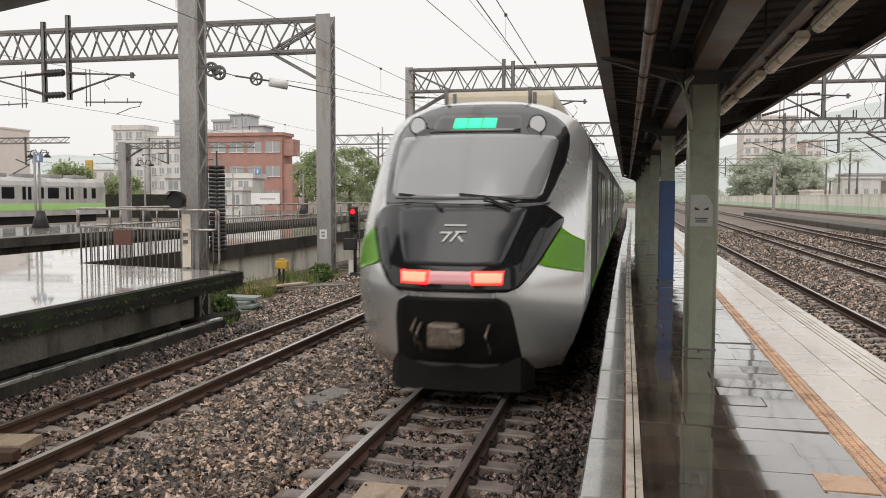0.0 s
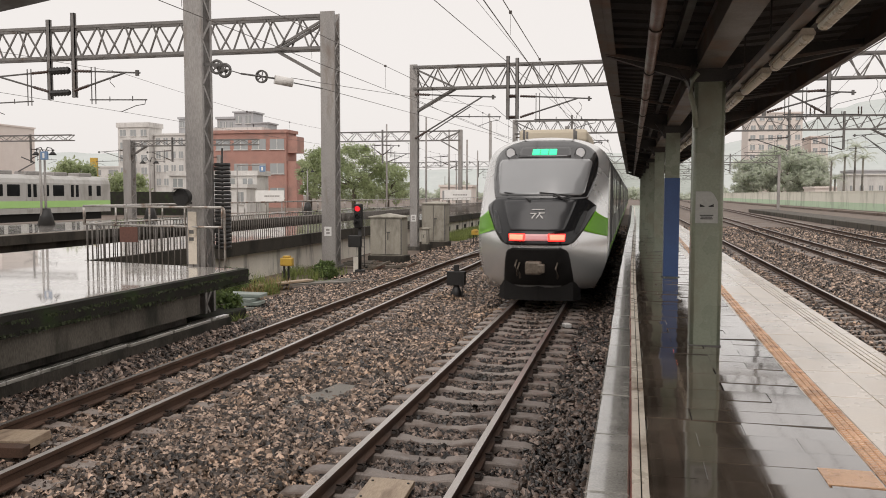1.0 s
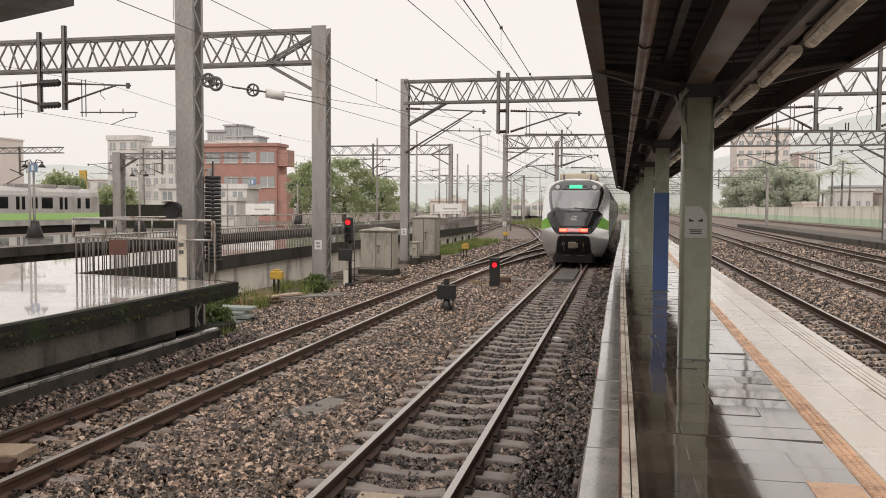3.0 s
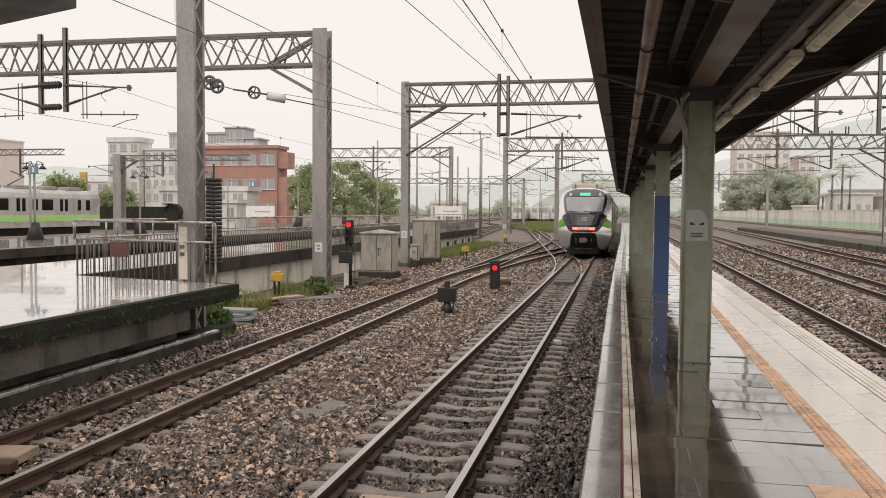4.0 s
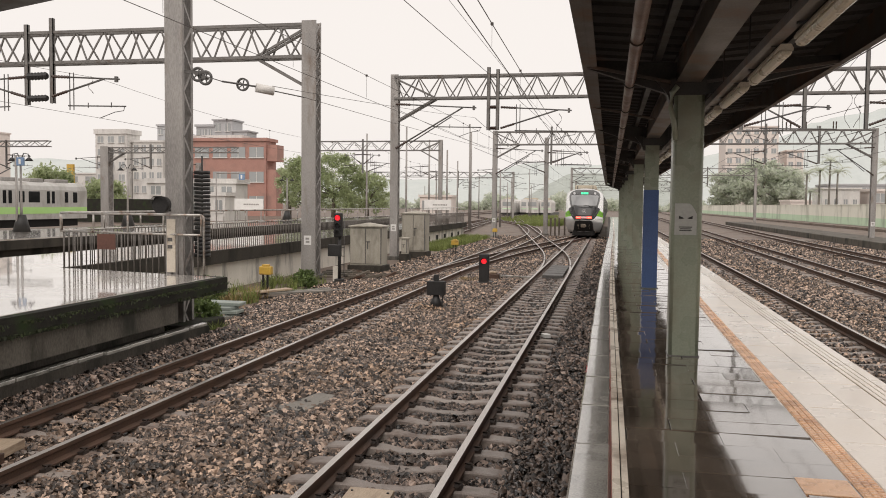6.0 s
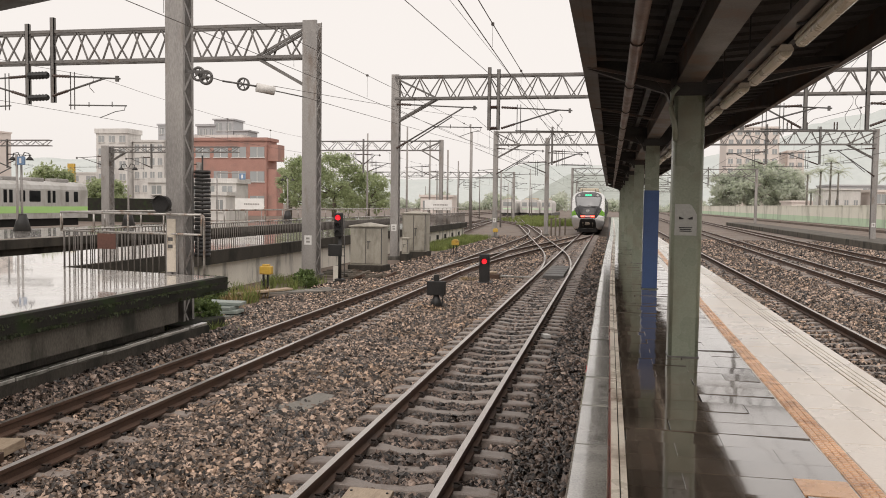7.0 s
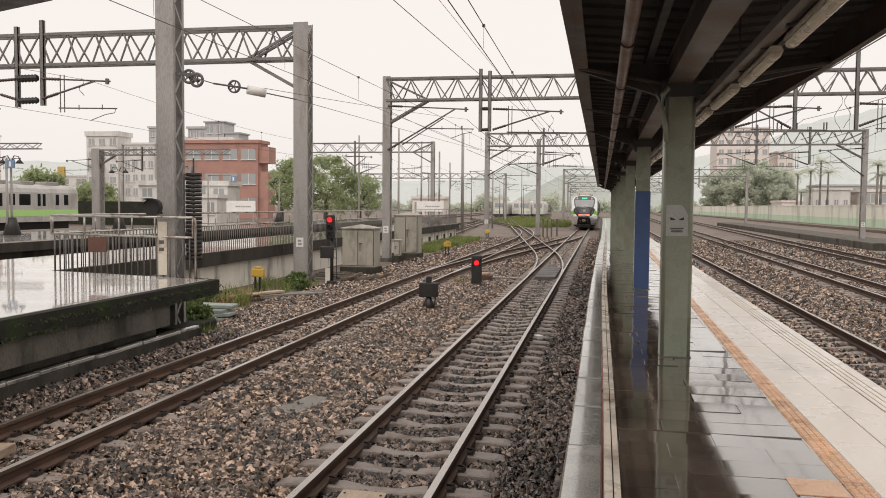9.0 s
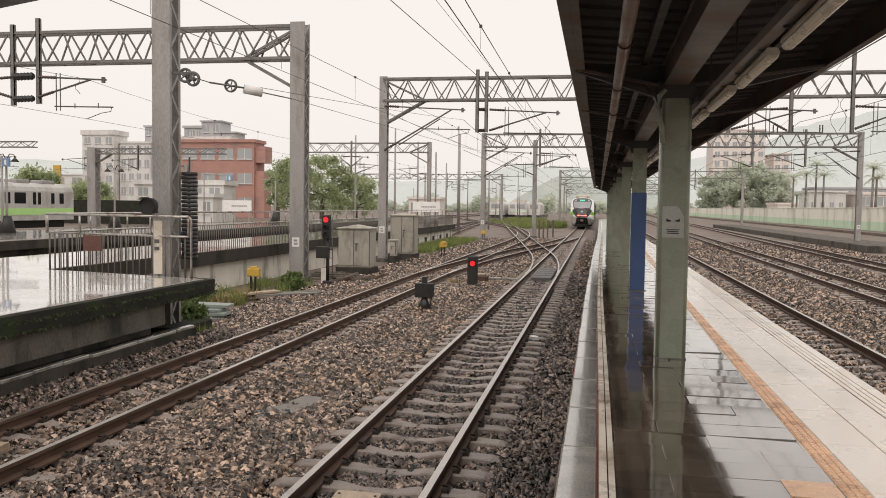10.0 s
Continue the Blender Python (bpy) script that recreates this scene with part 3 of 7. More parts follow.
# coping stones at the track edge
me_cop = piece("coping_stone", -0.105, 0.105, -0.494, 0.494, PZ - 0.24, PZ + 0.002, M_COPING, 0.012)
rng = random.Random(5)
for i in range(112):
    y = -2.5 + i
    ob = part("coping_stone", me_cop, None, floor)
    ob.matrix_basis = pose(edge_x(y) + 0.105 + rng.uniform(-0.004, 0.004), y, rng.uniform(-0.003, 0.002), 0, 0, rng.uniform(-0.2, 0.2))


def strip(name, dx0, dx1, z0, z1, material, label):
    bm = B()
    line = [(edge_x(y) + 0.02 * math.sin(y * 0.31) * 0.35, y, 0) for y in np.arange(-4, 100, 1.0)]
    sweep(bm, line, [(dx0, z1), (dx1, z1), (dx1, z0), (dx0, z0)])
    return part(name, bm, material, floor, label)


strip("red_edge_line", 0.204, 0.210, PZ - 0.03, PZ + 0.001, M_REDLINE, "thin faded red painted line")
strip("edge_guard_strip", 0.211, 0.252, PZ - 0.03, PZ + 0.022, M_CREAM, "cream rounded edge strip")
strip("edge_groove", 0.252, 0.259, PZ - 0.03, PZ - 0.004, M_JOINT, "dark drain groove")
strip("edge_guard_strip", 0.259, 0.292, PZ - 0.03, PZ + 0.014, M_CREAM, "worn greyish edge strip")

# dark pavers in staggered rows
rows_y = np.arange(2.6, 30.0, 0.285)
mesh_cache = {}
for r, y in enumerate(rows_y):
    x = 0.125 + (0.0 if r % 2 else -0.28)
    while x < 1.25:
        a, b = max(0.125, x), min(1.255, x + 0.57)
        if b - a > 0.03:
            key = round(b - a, 3)
            if key not in mesh_cache:
                mesh_cache[key] = piece("paver", 0.0006, b - a - 0.0006, 0.0016, 0.2835, PZ - 0.03, PZ, M_PAVER, 0.0012)
            ob = part("paver", mesh_cache[key], None, floor)
            ob.matrix_basis = pose(a, y, rng.uniform(-0.0008, 0.0008), rng.uniform(-0.16, 0.16), rng.gauss(0, 0.42))
        x += 0.57
bm = B()
box(bm, 0.125, 1.255, 30.0, 110, PZ - 0.03, PZ)
box(bm, 0.125, 1.255, -14, 2.59, PZ - 0.03, PZ)
tagged(part("paving_rest", bm, M_PAVER, floor), "dark wet paving", kind="stuff")


# orange tactile tiles: three rows of raised squares
def tactile_mesh():
    bm = B()
    box(bm, 0.002, 0.128, 0.002, 0.296, PZ - 0.03, PZ + 0.001)
    for i in range(3):
        for j in range(7):
            cx, cy = 0.024 + i * 0.041, 0.024 + j * 0.0418
            v = [bm.verts.new((cx + a * w, cy + b * w, z)) for w, z in ((0.0175, PZ + 0.001), (0.0125, PZ + 0.007)) for a, b in ((-1, -1), (1, -1), (1, 1), (-1, 1))]
            for k in range(4):
                bm.faces.new((v[k], v[(k + 1) % 4], v[4 + (k + 1) % 4], v[4 + k]))
            bm.faces.new(v[4:])
    return mesh_of("tactile_tile", bm, M_TACTILE)


me_tact = tactile_mesh()


def guide_x(y):
    return 1.258 + 0.0009 * max(0, y - 4) ** 2 * 0.6 if y < 18 else guide_x(17.9) + 0.012 * (y - 17.9)


for i in range(92):
    y = 2.7 + i * 0.3
    ob = part("tactile_tile", me_tact, None, floor)
    ob.matrix_basis = pose(guide_x(y), y, rng.uniform(-0.001, 0.001), 0, 0, -math.degrees(heading(guide_x, y)))
bm = B()
box(bm, 0.985, 1.245, 4.36, 4.62, PZ - 0.02, PZ + 0.003)
part("replacement_tile", bm, M_TACTILE, floor, "plain orange replacement tile")

# pale slabs towards the far edge, with grooved warning lines
cols = [(1.395, 1.70), (1.705, 1.985), (1.995, 2.035), (2.04, 2.085), (2.09, 2.135), (2.14, 2.235)]
for x0, x1 in cols:
    long = 0.9 if x1 - x0 > 0.1 else 2.7
    me_s = piece("slab", x0, x1, 0.0, long - 0.004, PZ - 0.03 if x0 < 1.99 else PZ - 0.2, PZ + 0.001, M_SLAB, 0.003)
    y = 1.8
    while y < 58:
        ob = part("slab", me_s, None, floor)
        ob.matrix_basis = pose(0.0009 * max(0, y - 6) if x0 > 1.3 else 0, y, rng.uniform(-0.001, 0.001))
        y += long
bm = B()
box(bm, 1.395, 2.235, 58.6, 110, PZ - 0.2, PZ)
box(bm, 1.395, 2.235, -14, 1.79, PZ - 0.2, PZ)
tagged(part("paving_rest", bm, M_SLAB, floor), "pale wet paving", kind="stuff")
bm = B()
box(bm, 1.255, 1.40, 2.6, 30.2, PZ - 0.03, PZ - 0.006)
sweep(bm, [(guide_x(y) + 0.065, y, PZ - 0.004) for y in np.arange(2.6, 31, 1.0)], [(-0.075, 0), (0.16, 0), (0.16, -0.02), (-0.075, -0.02)])
part("mortar_bed", bm, M_SLAB, floor, "pale mortar bed of the tactile strip")

# ---- canopy over the platform ----
CX = 0.70


def column(y, blue=False):
    c = thing("platform_column", "pale green steel column with a dark base" if not blue else "steel column wrapped in blue panels up to head height", "column", "canopy columns", at=pose(CX, y, PZ))
    bm = B()
    if abs(y - 8.3) < 0.1:
        box(bm, -0.125, 0.155, -0.14, 0.14, 0, 2.62)
        bmesh.ops.bevel(bm, geom=[e for e in bm.edges if abs(e.verts[0].co.z - e.verts[1].co.z) > 1], offset=0.035, segments=4, affect="EDGES", profile=0.5)
        for f in bm.faces:
            f.smooth = abs(f.normal.z) < 0.5 and min(abs(f.normal.x), abs(f.normal.y)) > 0.01
    else:
        for s in (-1, 1):
            box(bm, -0.115, 0.115, s * 0.118 - 0.008, s * 0.118 + 0.008, 0, 2.62)
            box(bm, s * 0.100 - 0.006, s * 0.100 + 0.006, -0.110, 0.110, 0, 2.62)
    part("shaft", bm, M_COLUMN, c)
    bm = B()
    box(bm, -0.13, 0.16, -0.145, 0.145, -0.004, 0.010, 0.003) if abs(y - 8.3) < 0.1 else rod(bm, (0, 0, -0.004), (0, 0, 0.008), 0.158, 32)
    part("base_plate", bm, M_DARKSTEEL, c)
    if blue:
        bm = B()
        for s in (-1, 1):
            box(bm, -0.121, 0.121, s * 0.134 - 0.008, s * 0.134 + 0.008, 0.02, 1.70)
            box(bm, s * 0.120 - 0.005, s * 0.120 + 0.005, -0.126, 0.126, 0.02, 1.70)
        part("wrap", bm, M_BLUE, c, "dark blue panel wrap")
    return c


COLS = [-5.2, 1.5, 8.3, 14.9, 21.6, 28.4, 35.2, 42.0, 48.8, 55.4]
col_near = None
for y in COLS:
    c = column(y, abs(y - 14.9) < 0.1)
    if abs(y - 8.3) < 0.1:
        col_near = c

CANOPY0, CANOPY1 = -9.0, 56.0
roof = thing("canopy", "dark steel platform canopy with rusty purlins and fascia", "canopy", kind="structure")
bm = B()


def roof_z(x):
    return 3.80 + 0.10 * abs(x - CX) / 1.2


# ribbed sheet, thickness 3 cm, ribs across the platform
ys = np.arange(CANOPY0, CANOPY1, 0.19)
rows_v = []
for j, y in enumerate(ys):
    h = 0.022 if j % 2 else 0.0
    rows_v.append([[bm.verts.new((x, y + dy, roof_z(x) + 0.06 + h)) for x in (-0.27, CX, 2.06)] for dy in (0.0, 0.15)])
flat = [r for pair in rows_v for r in pair]
for a, b in zip(flat, flat[1:]):
    for i in range(2):
        bm.faces.new((a[i], a[i + 1], b[i + 1], b[i]))
geom = bmesh.ops.solidify(bm, geom=bm.faces[:], thickness=-0.012)
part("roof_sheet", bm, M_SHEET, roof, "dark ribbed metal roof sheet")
for x, w in ((-0.245, 0.04), (2.055, 0.02)):
    bm = B()
    s = -1 if x < 0 else 1
    box(bm, x - w, x + w, CANOPY0, CANOPY1, 3.72, 3.99, 0.003)
    box(bm, x - 0.05 if s > 0 else x + w, x - w if s > 0 else x + 0.10, CANOPY0, CANOPY1, 3.716, 3.735)
    part("fascia", bm, M_BEAM, roof, "rust-stained dark eave fascia")
bm = B()
box(bm, CX - 0.11, CX + 0.11, CANOPY0, CANOPY1, 3.56, 3.575)
box(bm, CX - 0.11, CX + 0.11, CANOPY0, CANOPY1, 3.79, 3.805)
box(bm, CX - 0.09, CX + 0.09, CANOPY0, CANOPY1, 3.575, 3.79)
part("girder", bm, M_BEAM, roof, "grey-brown longitudinal steel girder")
for x in (0.42, 1.50):
    bm = B()
    z = roof_z(x)
    box(bm, x - 0.03, x + 0.03, CANOPY0, CANOPY1, z - 0.055, z + 0.055)
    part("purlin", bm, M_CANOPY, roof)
for y in COLS:
    bm = B()
    for s, xe in ((-1, -0.24), (1, 2.03)):
        t = [(CX + s * 0.10, 3.44), (xe, 3.72), (xe, 3.80), (CX + s * 0.10, 3.76)]
        v = [bm.verts.new((x, y + dy, z)) for dy in (-0.045, 0.045) for x, z in t]
        for q in ((0, 1, 2, 3), (7, 6, 5, 4), (0, 4, 5, 1), (1, 5, 6, 2), (2, 6, 7, 3), (3, 7, 4, 0)):
            bm.faces.new([v[i] for i in q])
    box(bm, CX - 0.16, CX + 0.16, y - 0.16, y + 0.16, 3.44, 3.60)
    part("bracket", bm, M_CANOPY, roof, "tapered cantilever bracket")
# light ties from the girder to the eaves, at the brackets and midway
for y in np.arange(COLS[0], CANOPY1, 3.36):
    for xe, zs in ((-0.24, 3.73), (2.04, 3.73)):
        bm = B()
        sx = -1 if xe < CX else 1
        bar(bm, (xe, y - 0.06, zs), (CX + sx * 0.13, y - 0.06, 3.56), 0.028, 0.028)
        part("cross_tie", bm, M_BEAM, roof, "thin grey-brown tie bar")
# flared heads that carry the girder on each column
for y in COLS:
    bm = B()
    t = [(-0.15, 3.36), (0.15, 3.36), (0.19, 3.46), (0.30, 3.60), (-0.30, 3.60), (-0.19, 3.46)]
    v = [bm.verts.new((CX + a, y + dy, z)) for dy in (-0.10, 0.10) for a, z in t]
    bm.faces.new(v[:6])
    bm.faces.new(v[6:][::-1])
    for k in range(6):
        bm.faces.new((v[k], v[6 + k], v[6 + (k + 1) % 6], v[(k + 1) % 6]))
    part("column_head", bm, M_CANOPY, roof, "flared steel column head")

bm = B()
tube(bm, [(0.17, y, 3.60 + 0.004 * math.sin(y * 0.9)) for y in np.arange(-8, 55, 1.5)], 0.048, 12)
pipe = thing("drain_pipe", "long brown drain pipe hung under the canopy", "pipe", bm=bm, material=M_PIPE)
for y in np.arange(-7, 54, 2.2):
    bm = B()
    tube(bm, [(0.17 + 0.056 * math.cos(a), y, 3.60 + 0.056 * math.sin(a)) for a in np.linspace(0, 6.283, 13)], 0.006, 4)
    box(bm, 0.165, 0.175, y - 0.01, y + 0.01, 3.65, 3.82)
    part("pipe_hanger", bm, M_CANOPY, pipe)
bm = B()
tube(bm, [(0.60, 8.12, 3.52), (0.55, 8.12, 3.46), (0.54, 8.12, 3.32), (0.575, 8.12, 3.18), (0.59, 8.12, 3.02)], 0.026, 8)
thing("column_downpipe", "grey curved cable duct bending onto the column head", "pipe", bm=bm, material=M_COLUMN)

bm = B()
box(bm, 0.925, 1.005, -8, 54, 3.40, 3.415)
box(bm, 0.925, 0.935, -8, 54, 3.415, 3.46)
box(bm, 0.995, 1.005, -8, 54, 3.415, 3.46)
tray = thing("cable_tray", "grey-brown cable tray hung under the canopy", "cable tray", bm=bm, material=M_BEAM)
for y in np.arange(-7.6, 54, 1.4):
    bm = B()
    bar(bm, (0.965, y, 3.41), (0.965, y, 3.83), 0.012, 0.012)
    part("hanger", bm, M_CANOPY, tray)


def lamp():
    l = thing("strip_lamp", "unlit aged white strip lamp under the canopy cable tray", "lamp", "canopy strip lamps")
    bm = B()
    prof = [(-0.03, 0.0), (0.03, 0.0), (0.045, -0.025), (0.045, -0.04), (-0.045, -0.04), (-0.045, -0.025)]
    sweep(bm, [(0, 0.02, 0), (0, 1.22, 0)], prof)
    part("housing", bm, M_LAMPBODY, l)
    bm = B()
    sweep(bm, [(0, 0.0, 0), (0, 1.24, 0)], [(0.033, -0.041), (0.036, -0.053), (0.028, -0.070), (0.012, -0.078), (-0.012, -0.078), (-0.028, -0.070), (-0.036, -0.053), (-0.033, -0.041)])
    bmesh.ops.bevel(bm, geom=[e for e in bm.edges if abs(e.verts[0].co.y - e.verts[1].co.y) < 1e-4], offset=0.012, segments=2, affect="EDGES", profile=0.5)
    part("diffuser", bm, M_TUBE, l)
    for y in (0.12, 1.02):
        bm = B()
        box(bm, -0.07, 0.012, y - 0.01, y + 0.01, 0, 0.025)
        part("bracket", bm, M_CANOPY, l)
    return l


la = lamp()
la.matrix_basis = pose(1.03, -5.78, 3.395)
y = -4.18
while y < 52:
    copy_thing(la, pose(1.03, y, 3.395, rng.uniform(-0.5, 0.3), 0, rng.uniform(-0.8, 0.8)))
    y += 1.60

# ---- overhead line structures ----
def lattice_post(parent, x, y, z0, z1, w=0.36, d=0.42, name="post"):
    """Two plates front and back, laced on both sides."""
    ob = None
    for s in (-1, 1):
        bm = B()
        u = [(-w / 2, 0), (w / 2, 0), (w / 2, -0.08), (w / 2 - 0.016, -0.08), (w / 2 - 0.016, -0.016), (-w / 2 + 0.016, -0.016), (-w / 2 + 0.016, -0.08), (-w / 2, -0.08)]
        lo = [bm.verts.new((x + a, y + s * (d / 2 + b), z0)) for a, b in u]
        hi = [bm.verts.new((x + a, y + s * (d / 2 + b), z1)) for a, b in u]
        for i in range(8):
            bm.faces.new((lo[i], lo[(i + 1) % 8], hi[(i + 1) % 8], hi[i]))
        bm.faces.new(hi)
        bm.faces.new(lo[::-1])
        ob = part("post_channel", bm, M_GALV, parent)
    bm = B()
    n = int((z1 - z0) / 0.42)
    for q in (-1, 1):
        for i in range(n):
            za, zb = z0 + (z1 - z0) * i / n, z0 + (z1 - z0) * (i + 1) / n
            s = 1 if i % 2 else -1
            bar(bm, (x + q * w / 2, y - s * (d / 2 - 0.04), za), (x + q * w / 2, y + s * (d / 2 - 0.04), zb), 0.05, 0.012, up=(1, 0, 0))
    tagged(part("lacing", bm, M_GALV, ob), kind="stuff")
    bm = B()
    box(bm, x - w / 2 - 0.1, x + w / 2 + 0.1, y - d / 2 - 0.1, y + d / 2 + 0.1, z0 - 0.25, z0 + 0.12, 0.02)
    part("footing", bm, M_WALLCONC, ob)
    return ob


def truss(parent, x0, x1, y, z0, z1, d=0.45, bay=1.1, name="beam"):
    for s in (-1, 1):
        for z in (z0, z1):
            ob = part("chord", bar(B(), (x0, y + s * d / 2, z), (x1, y + s * d / 2, z), 0.09, 0.10), M_TRUSS, parent)
    bm = B()
    n = max(2, int((x1 - x0) / bay))
    for s in (-1, 1):
        for i in range(n):
            a, b = x0 + (x1 - x0) * i / n, x0 + (x1 - x0) * (i + 1) / n
            m = (a + b) / 2 + s * 0.12
            bar(bm, (a, y + s * d / 2, z1), (m, y + s * d / 2, z0), 0.05, 0.05)
            bar(bm, (m, y + s * d / 2, z0), (b, y + s * d / 2, z1), 0.05, 0.05)
    for i in range(n):
        a, b = x0 + (x1 - x0) * i / n, x0 + (x1 - x0) * (i + 1) / n
        for z in (z0, z1):
            bar(bm, (a, y - d / 2, z), (b, y + d / 2, z), 0.035, 0.035)
    tagged(part("bracing", bm, M_TRUSS, ob), kind="stuff")
    return ob


def insulator(bm, p0, p1, r=0.08):
    """A ribbed insulator, turned as one piece."""
    p0, p1 = Vector(p0), Vector(p1)
    d = (p1 - p0).normalized()
    a = d.orthogonal().normalized()
    b = d.cross(a)
    rings = []
    n = 6
    for i in range(n * 3 + 1):
        rr = r * (0.62, 0.92, 0.8)[i % 3]
        c = p0.lerp(p1, i / (n * 3))
        rings.append([bm.verts.new(c + (a * math.cos(k * 0.7854) + b * math.sin(k * 0.7854)) * rr) for k in range(8)])
    for q, w in zip(rings, rings[1:]):
        for k in range(8):
            bm.faces.new((q[k], q[(k + 1) % 8], w[(k + 1) % 8], w[k]))
    bm.faces.new(rings[0][::-1])
    bm.faces.new(rings[-1])


def cantilever(parent, x, y, zt, reach, drop=0.95):
    """Bracket arms with brown insulators that hold messenger and contact wire; drop: height between the two hinges."""
    s = 1 if reach > 0 else -1
    bm, bi, bj = B(), B(), B()
    xe, long = x + reach, abs(reach)
    insulator(bj, (x + s * 0.10, y, zt), (x + s * 0.80, y, zt - 0.04), 0.066)
    rod(bm, (x + s * 0.80, y, zt - 0.04), (xe + s * 0.30, y, zt - 0.06 * long), 0.030, 6)
    lo, hi = Vector((x + s * 0.10, y, zt - drop)), Vector((xe - s * 0.30, y, zt - 0.05 * long))
    q = lo + (hi - lo).normalized() * 0.65
    insulator(bi, lo, q, 0.066)
    rod(bm, q, hi, 0.035, 6)
    if drop > 1.5:
        rod(bm, q + Vector((s * 0.12, 0, -0.10)), hi + Vector((-s * 0.55, 0, -0.42)), 0.026, 6)
        xr = x + s * 0.52 * long
    else:
        xr = x + s * 0.75
        for dx in (0.82, 0.98):
            rod(bm, (x + s * dx, y, zt + 0.12), (x + s * dx, y, zt - 1.22), 0.02, 5)
    zr = zt - 1.06
    rod(bm, (xr, y, zr), (xe + s * 0.55, y, zr - 0.05), 0.024, 6)
    for f in (0.35, 0.75):
        xc = xr + (xe + s * 0.55 - xr) * f
        rod(bm, (xc, y, zr + 0.10), (xc, y, zr - 0.08), 0.018, 5)
    tube(bm, [(xe + s * 0.50, y, zr - 0.03), (xe + s * 0.46, y, zr - 0.20), (xe + s * 0.10, y, zr - 0.25), (xe - s * 0.50, y, zr - 0.46)], 0.015, 5)
    box(bm, xe + s * 0.18 - 0.05, xe + s * 0.18 + 0.05, y - 0.05, y + 0.05, zt - 0.06 * long - 0.10, zt - 0.06 * long + 0.10)
    arm = part("cantilever_arm", bm, M_DARKSTEEL, parent, "dark tubular cantilever")
    part("insulator", bi, M_PORCELAIN, arm, "ribbed brown insulator")
    part("insulator", bj, M_PORCELAIN, arm, "ribbed brown insulator")
    return arm


def drop_post(parent, x, y, z0, z1):
    bm = B()
    box(bm, x - 0.075, x + 0.075, y - 0.30, y - 0.25, z0, z1)
    box(bm, x - 0.075, x - 0.06, y - 0.30, y - 0.16, z0, z1)
    box(bm, x + 0.06, x + 0.075, y - 0.30, y - 0.16, z0, z1)
    return part("drop_post", bm, M_TRUSS, parent)


def portal(x0, x1, y, drops, arms, top=8.35, h=1.0, label="grey lattice steel portal carrying the overhead line", left=True, right=True, ground=-0.2, bay=1.1, pw=0.36):
    p = thing("catenary_portal", label, "overhead line portal", "overhead line portals")
    truss(p, x0, x1, y, top - h, top, bay=bay)
    for on, x, s in ((left, x0, 1), (right, x1, -1)):
        if on:
            lattice_post(p, x, y, ground, top + 0.12, pw, pw + 0.06)
            bm = B()
            for dy in (-0.16, 0.16):
                bar(bm, (x, y + dy, top - h - 1.1), (x + s * 2.0, y + dy, top - h), 0.09, 0.09)
                bar(bm, (x, y + dy, top - 0.05), (x + s * 2.0, y + dy, top - h), 0.08, 0.08)
            part("knee_brace", bm, M_TRUSS, p)
    for x, z0, z1 in drops:
        drop_post(p, x, y, z0, z1)
    for x, zt, reach, *drop in arms:
        cantilever(p, x, y - 0.3, zt, reach, *drop)
    return p


p1 = portal(-52.0, -10.12, 27.5, [(-20.95, 5.85, 8.75), (-19.92, 5.9, 8.95), (-33, 6, 8.7)], [(-20.0, 6.86, 2.5, 0.72), (-20.88, 6.86, -2.5, 0.72)], top=8.45, h=1.08, left=False, pw=0.50)
p2 = portal(-9.97, 22.0, 38.4, [(-5.52, 5.8, 8.65), (-5.10, 5.8, 8.55), (5.5, 5.75, 8.4), (8.05, 5.75, 7.6), (10.5, 5.74, 9.3)],
            [(-9.97, 7.03, 3.6, 2.05), (-5.05, 6.83, 3.0), (5.5, 6.85, 3.3), (8.0, 6.78, -1.9), (10.5, 6.85, 2.5)], top=8.3, h=1.0)
p3 = portal(-9.1, 19.1, 67.0, [(-4.6, 5.6, 8.6), (11.42, 5.7, 8.7), (15.2, 5.7, 8.5)], [(-9.1, 6.9, 3.6, 2.05), (-4.6, 6.7, 2.6), (11.42, 6.64, -2.6), (15.2, 6.64, -2.6), (19.1, 6.9, -3, 2.05)], top=8.2, h=1.0)
for y, xa, xb in ((133, -5.9, 21.5), (203, -8, 20.5), (272, -10, 22)):
    portal(xa, xb, y, [(9.5, 5.6, 8.5), (14.5, 5.6, 8.5)], [(xa, 6.9, 3.0), (9.5, 6.9, -2.5), (14.5, 6.9, -2.5)], top=8.2, h=1.0, bay=2.2, label="distant grey lattice portal over the tracks")
portal(-76, -55.2, 75, [(-60, 5.5, 8.4)], [(-60, 6.9, 2.5)], top=8.3, h=0.55, bay=1.6, label="distant grey lattice portal over the yard", right=False)
portal(-48.9, -35, 75, [(-44, 5.5, 7.9)], [(-48.9, 6.7, -3.0), (-44, 6.6, -2.5)], top=7.6, h=0.5, pw=0.85, bay=1.6, label="distant grey lattice portal over the yard", right=False)
portal(-28.5, -16.2, 80, [(-24, 5.4, 8.7)], [(-24, 7.2, 1.5), (-24, 7.2, -1.5)], top=8.5, h=0.9, bay=1.6, label="distant grey lattice portal over the yard", left=False)
portal(-60, -17, 150, [(-27, 5.4, 8.4)], [(-27, 6.9, 1.5)], top=8.2, h=0.9, bay=2.2, label="distant grey lattice portal over the yard")

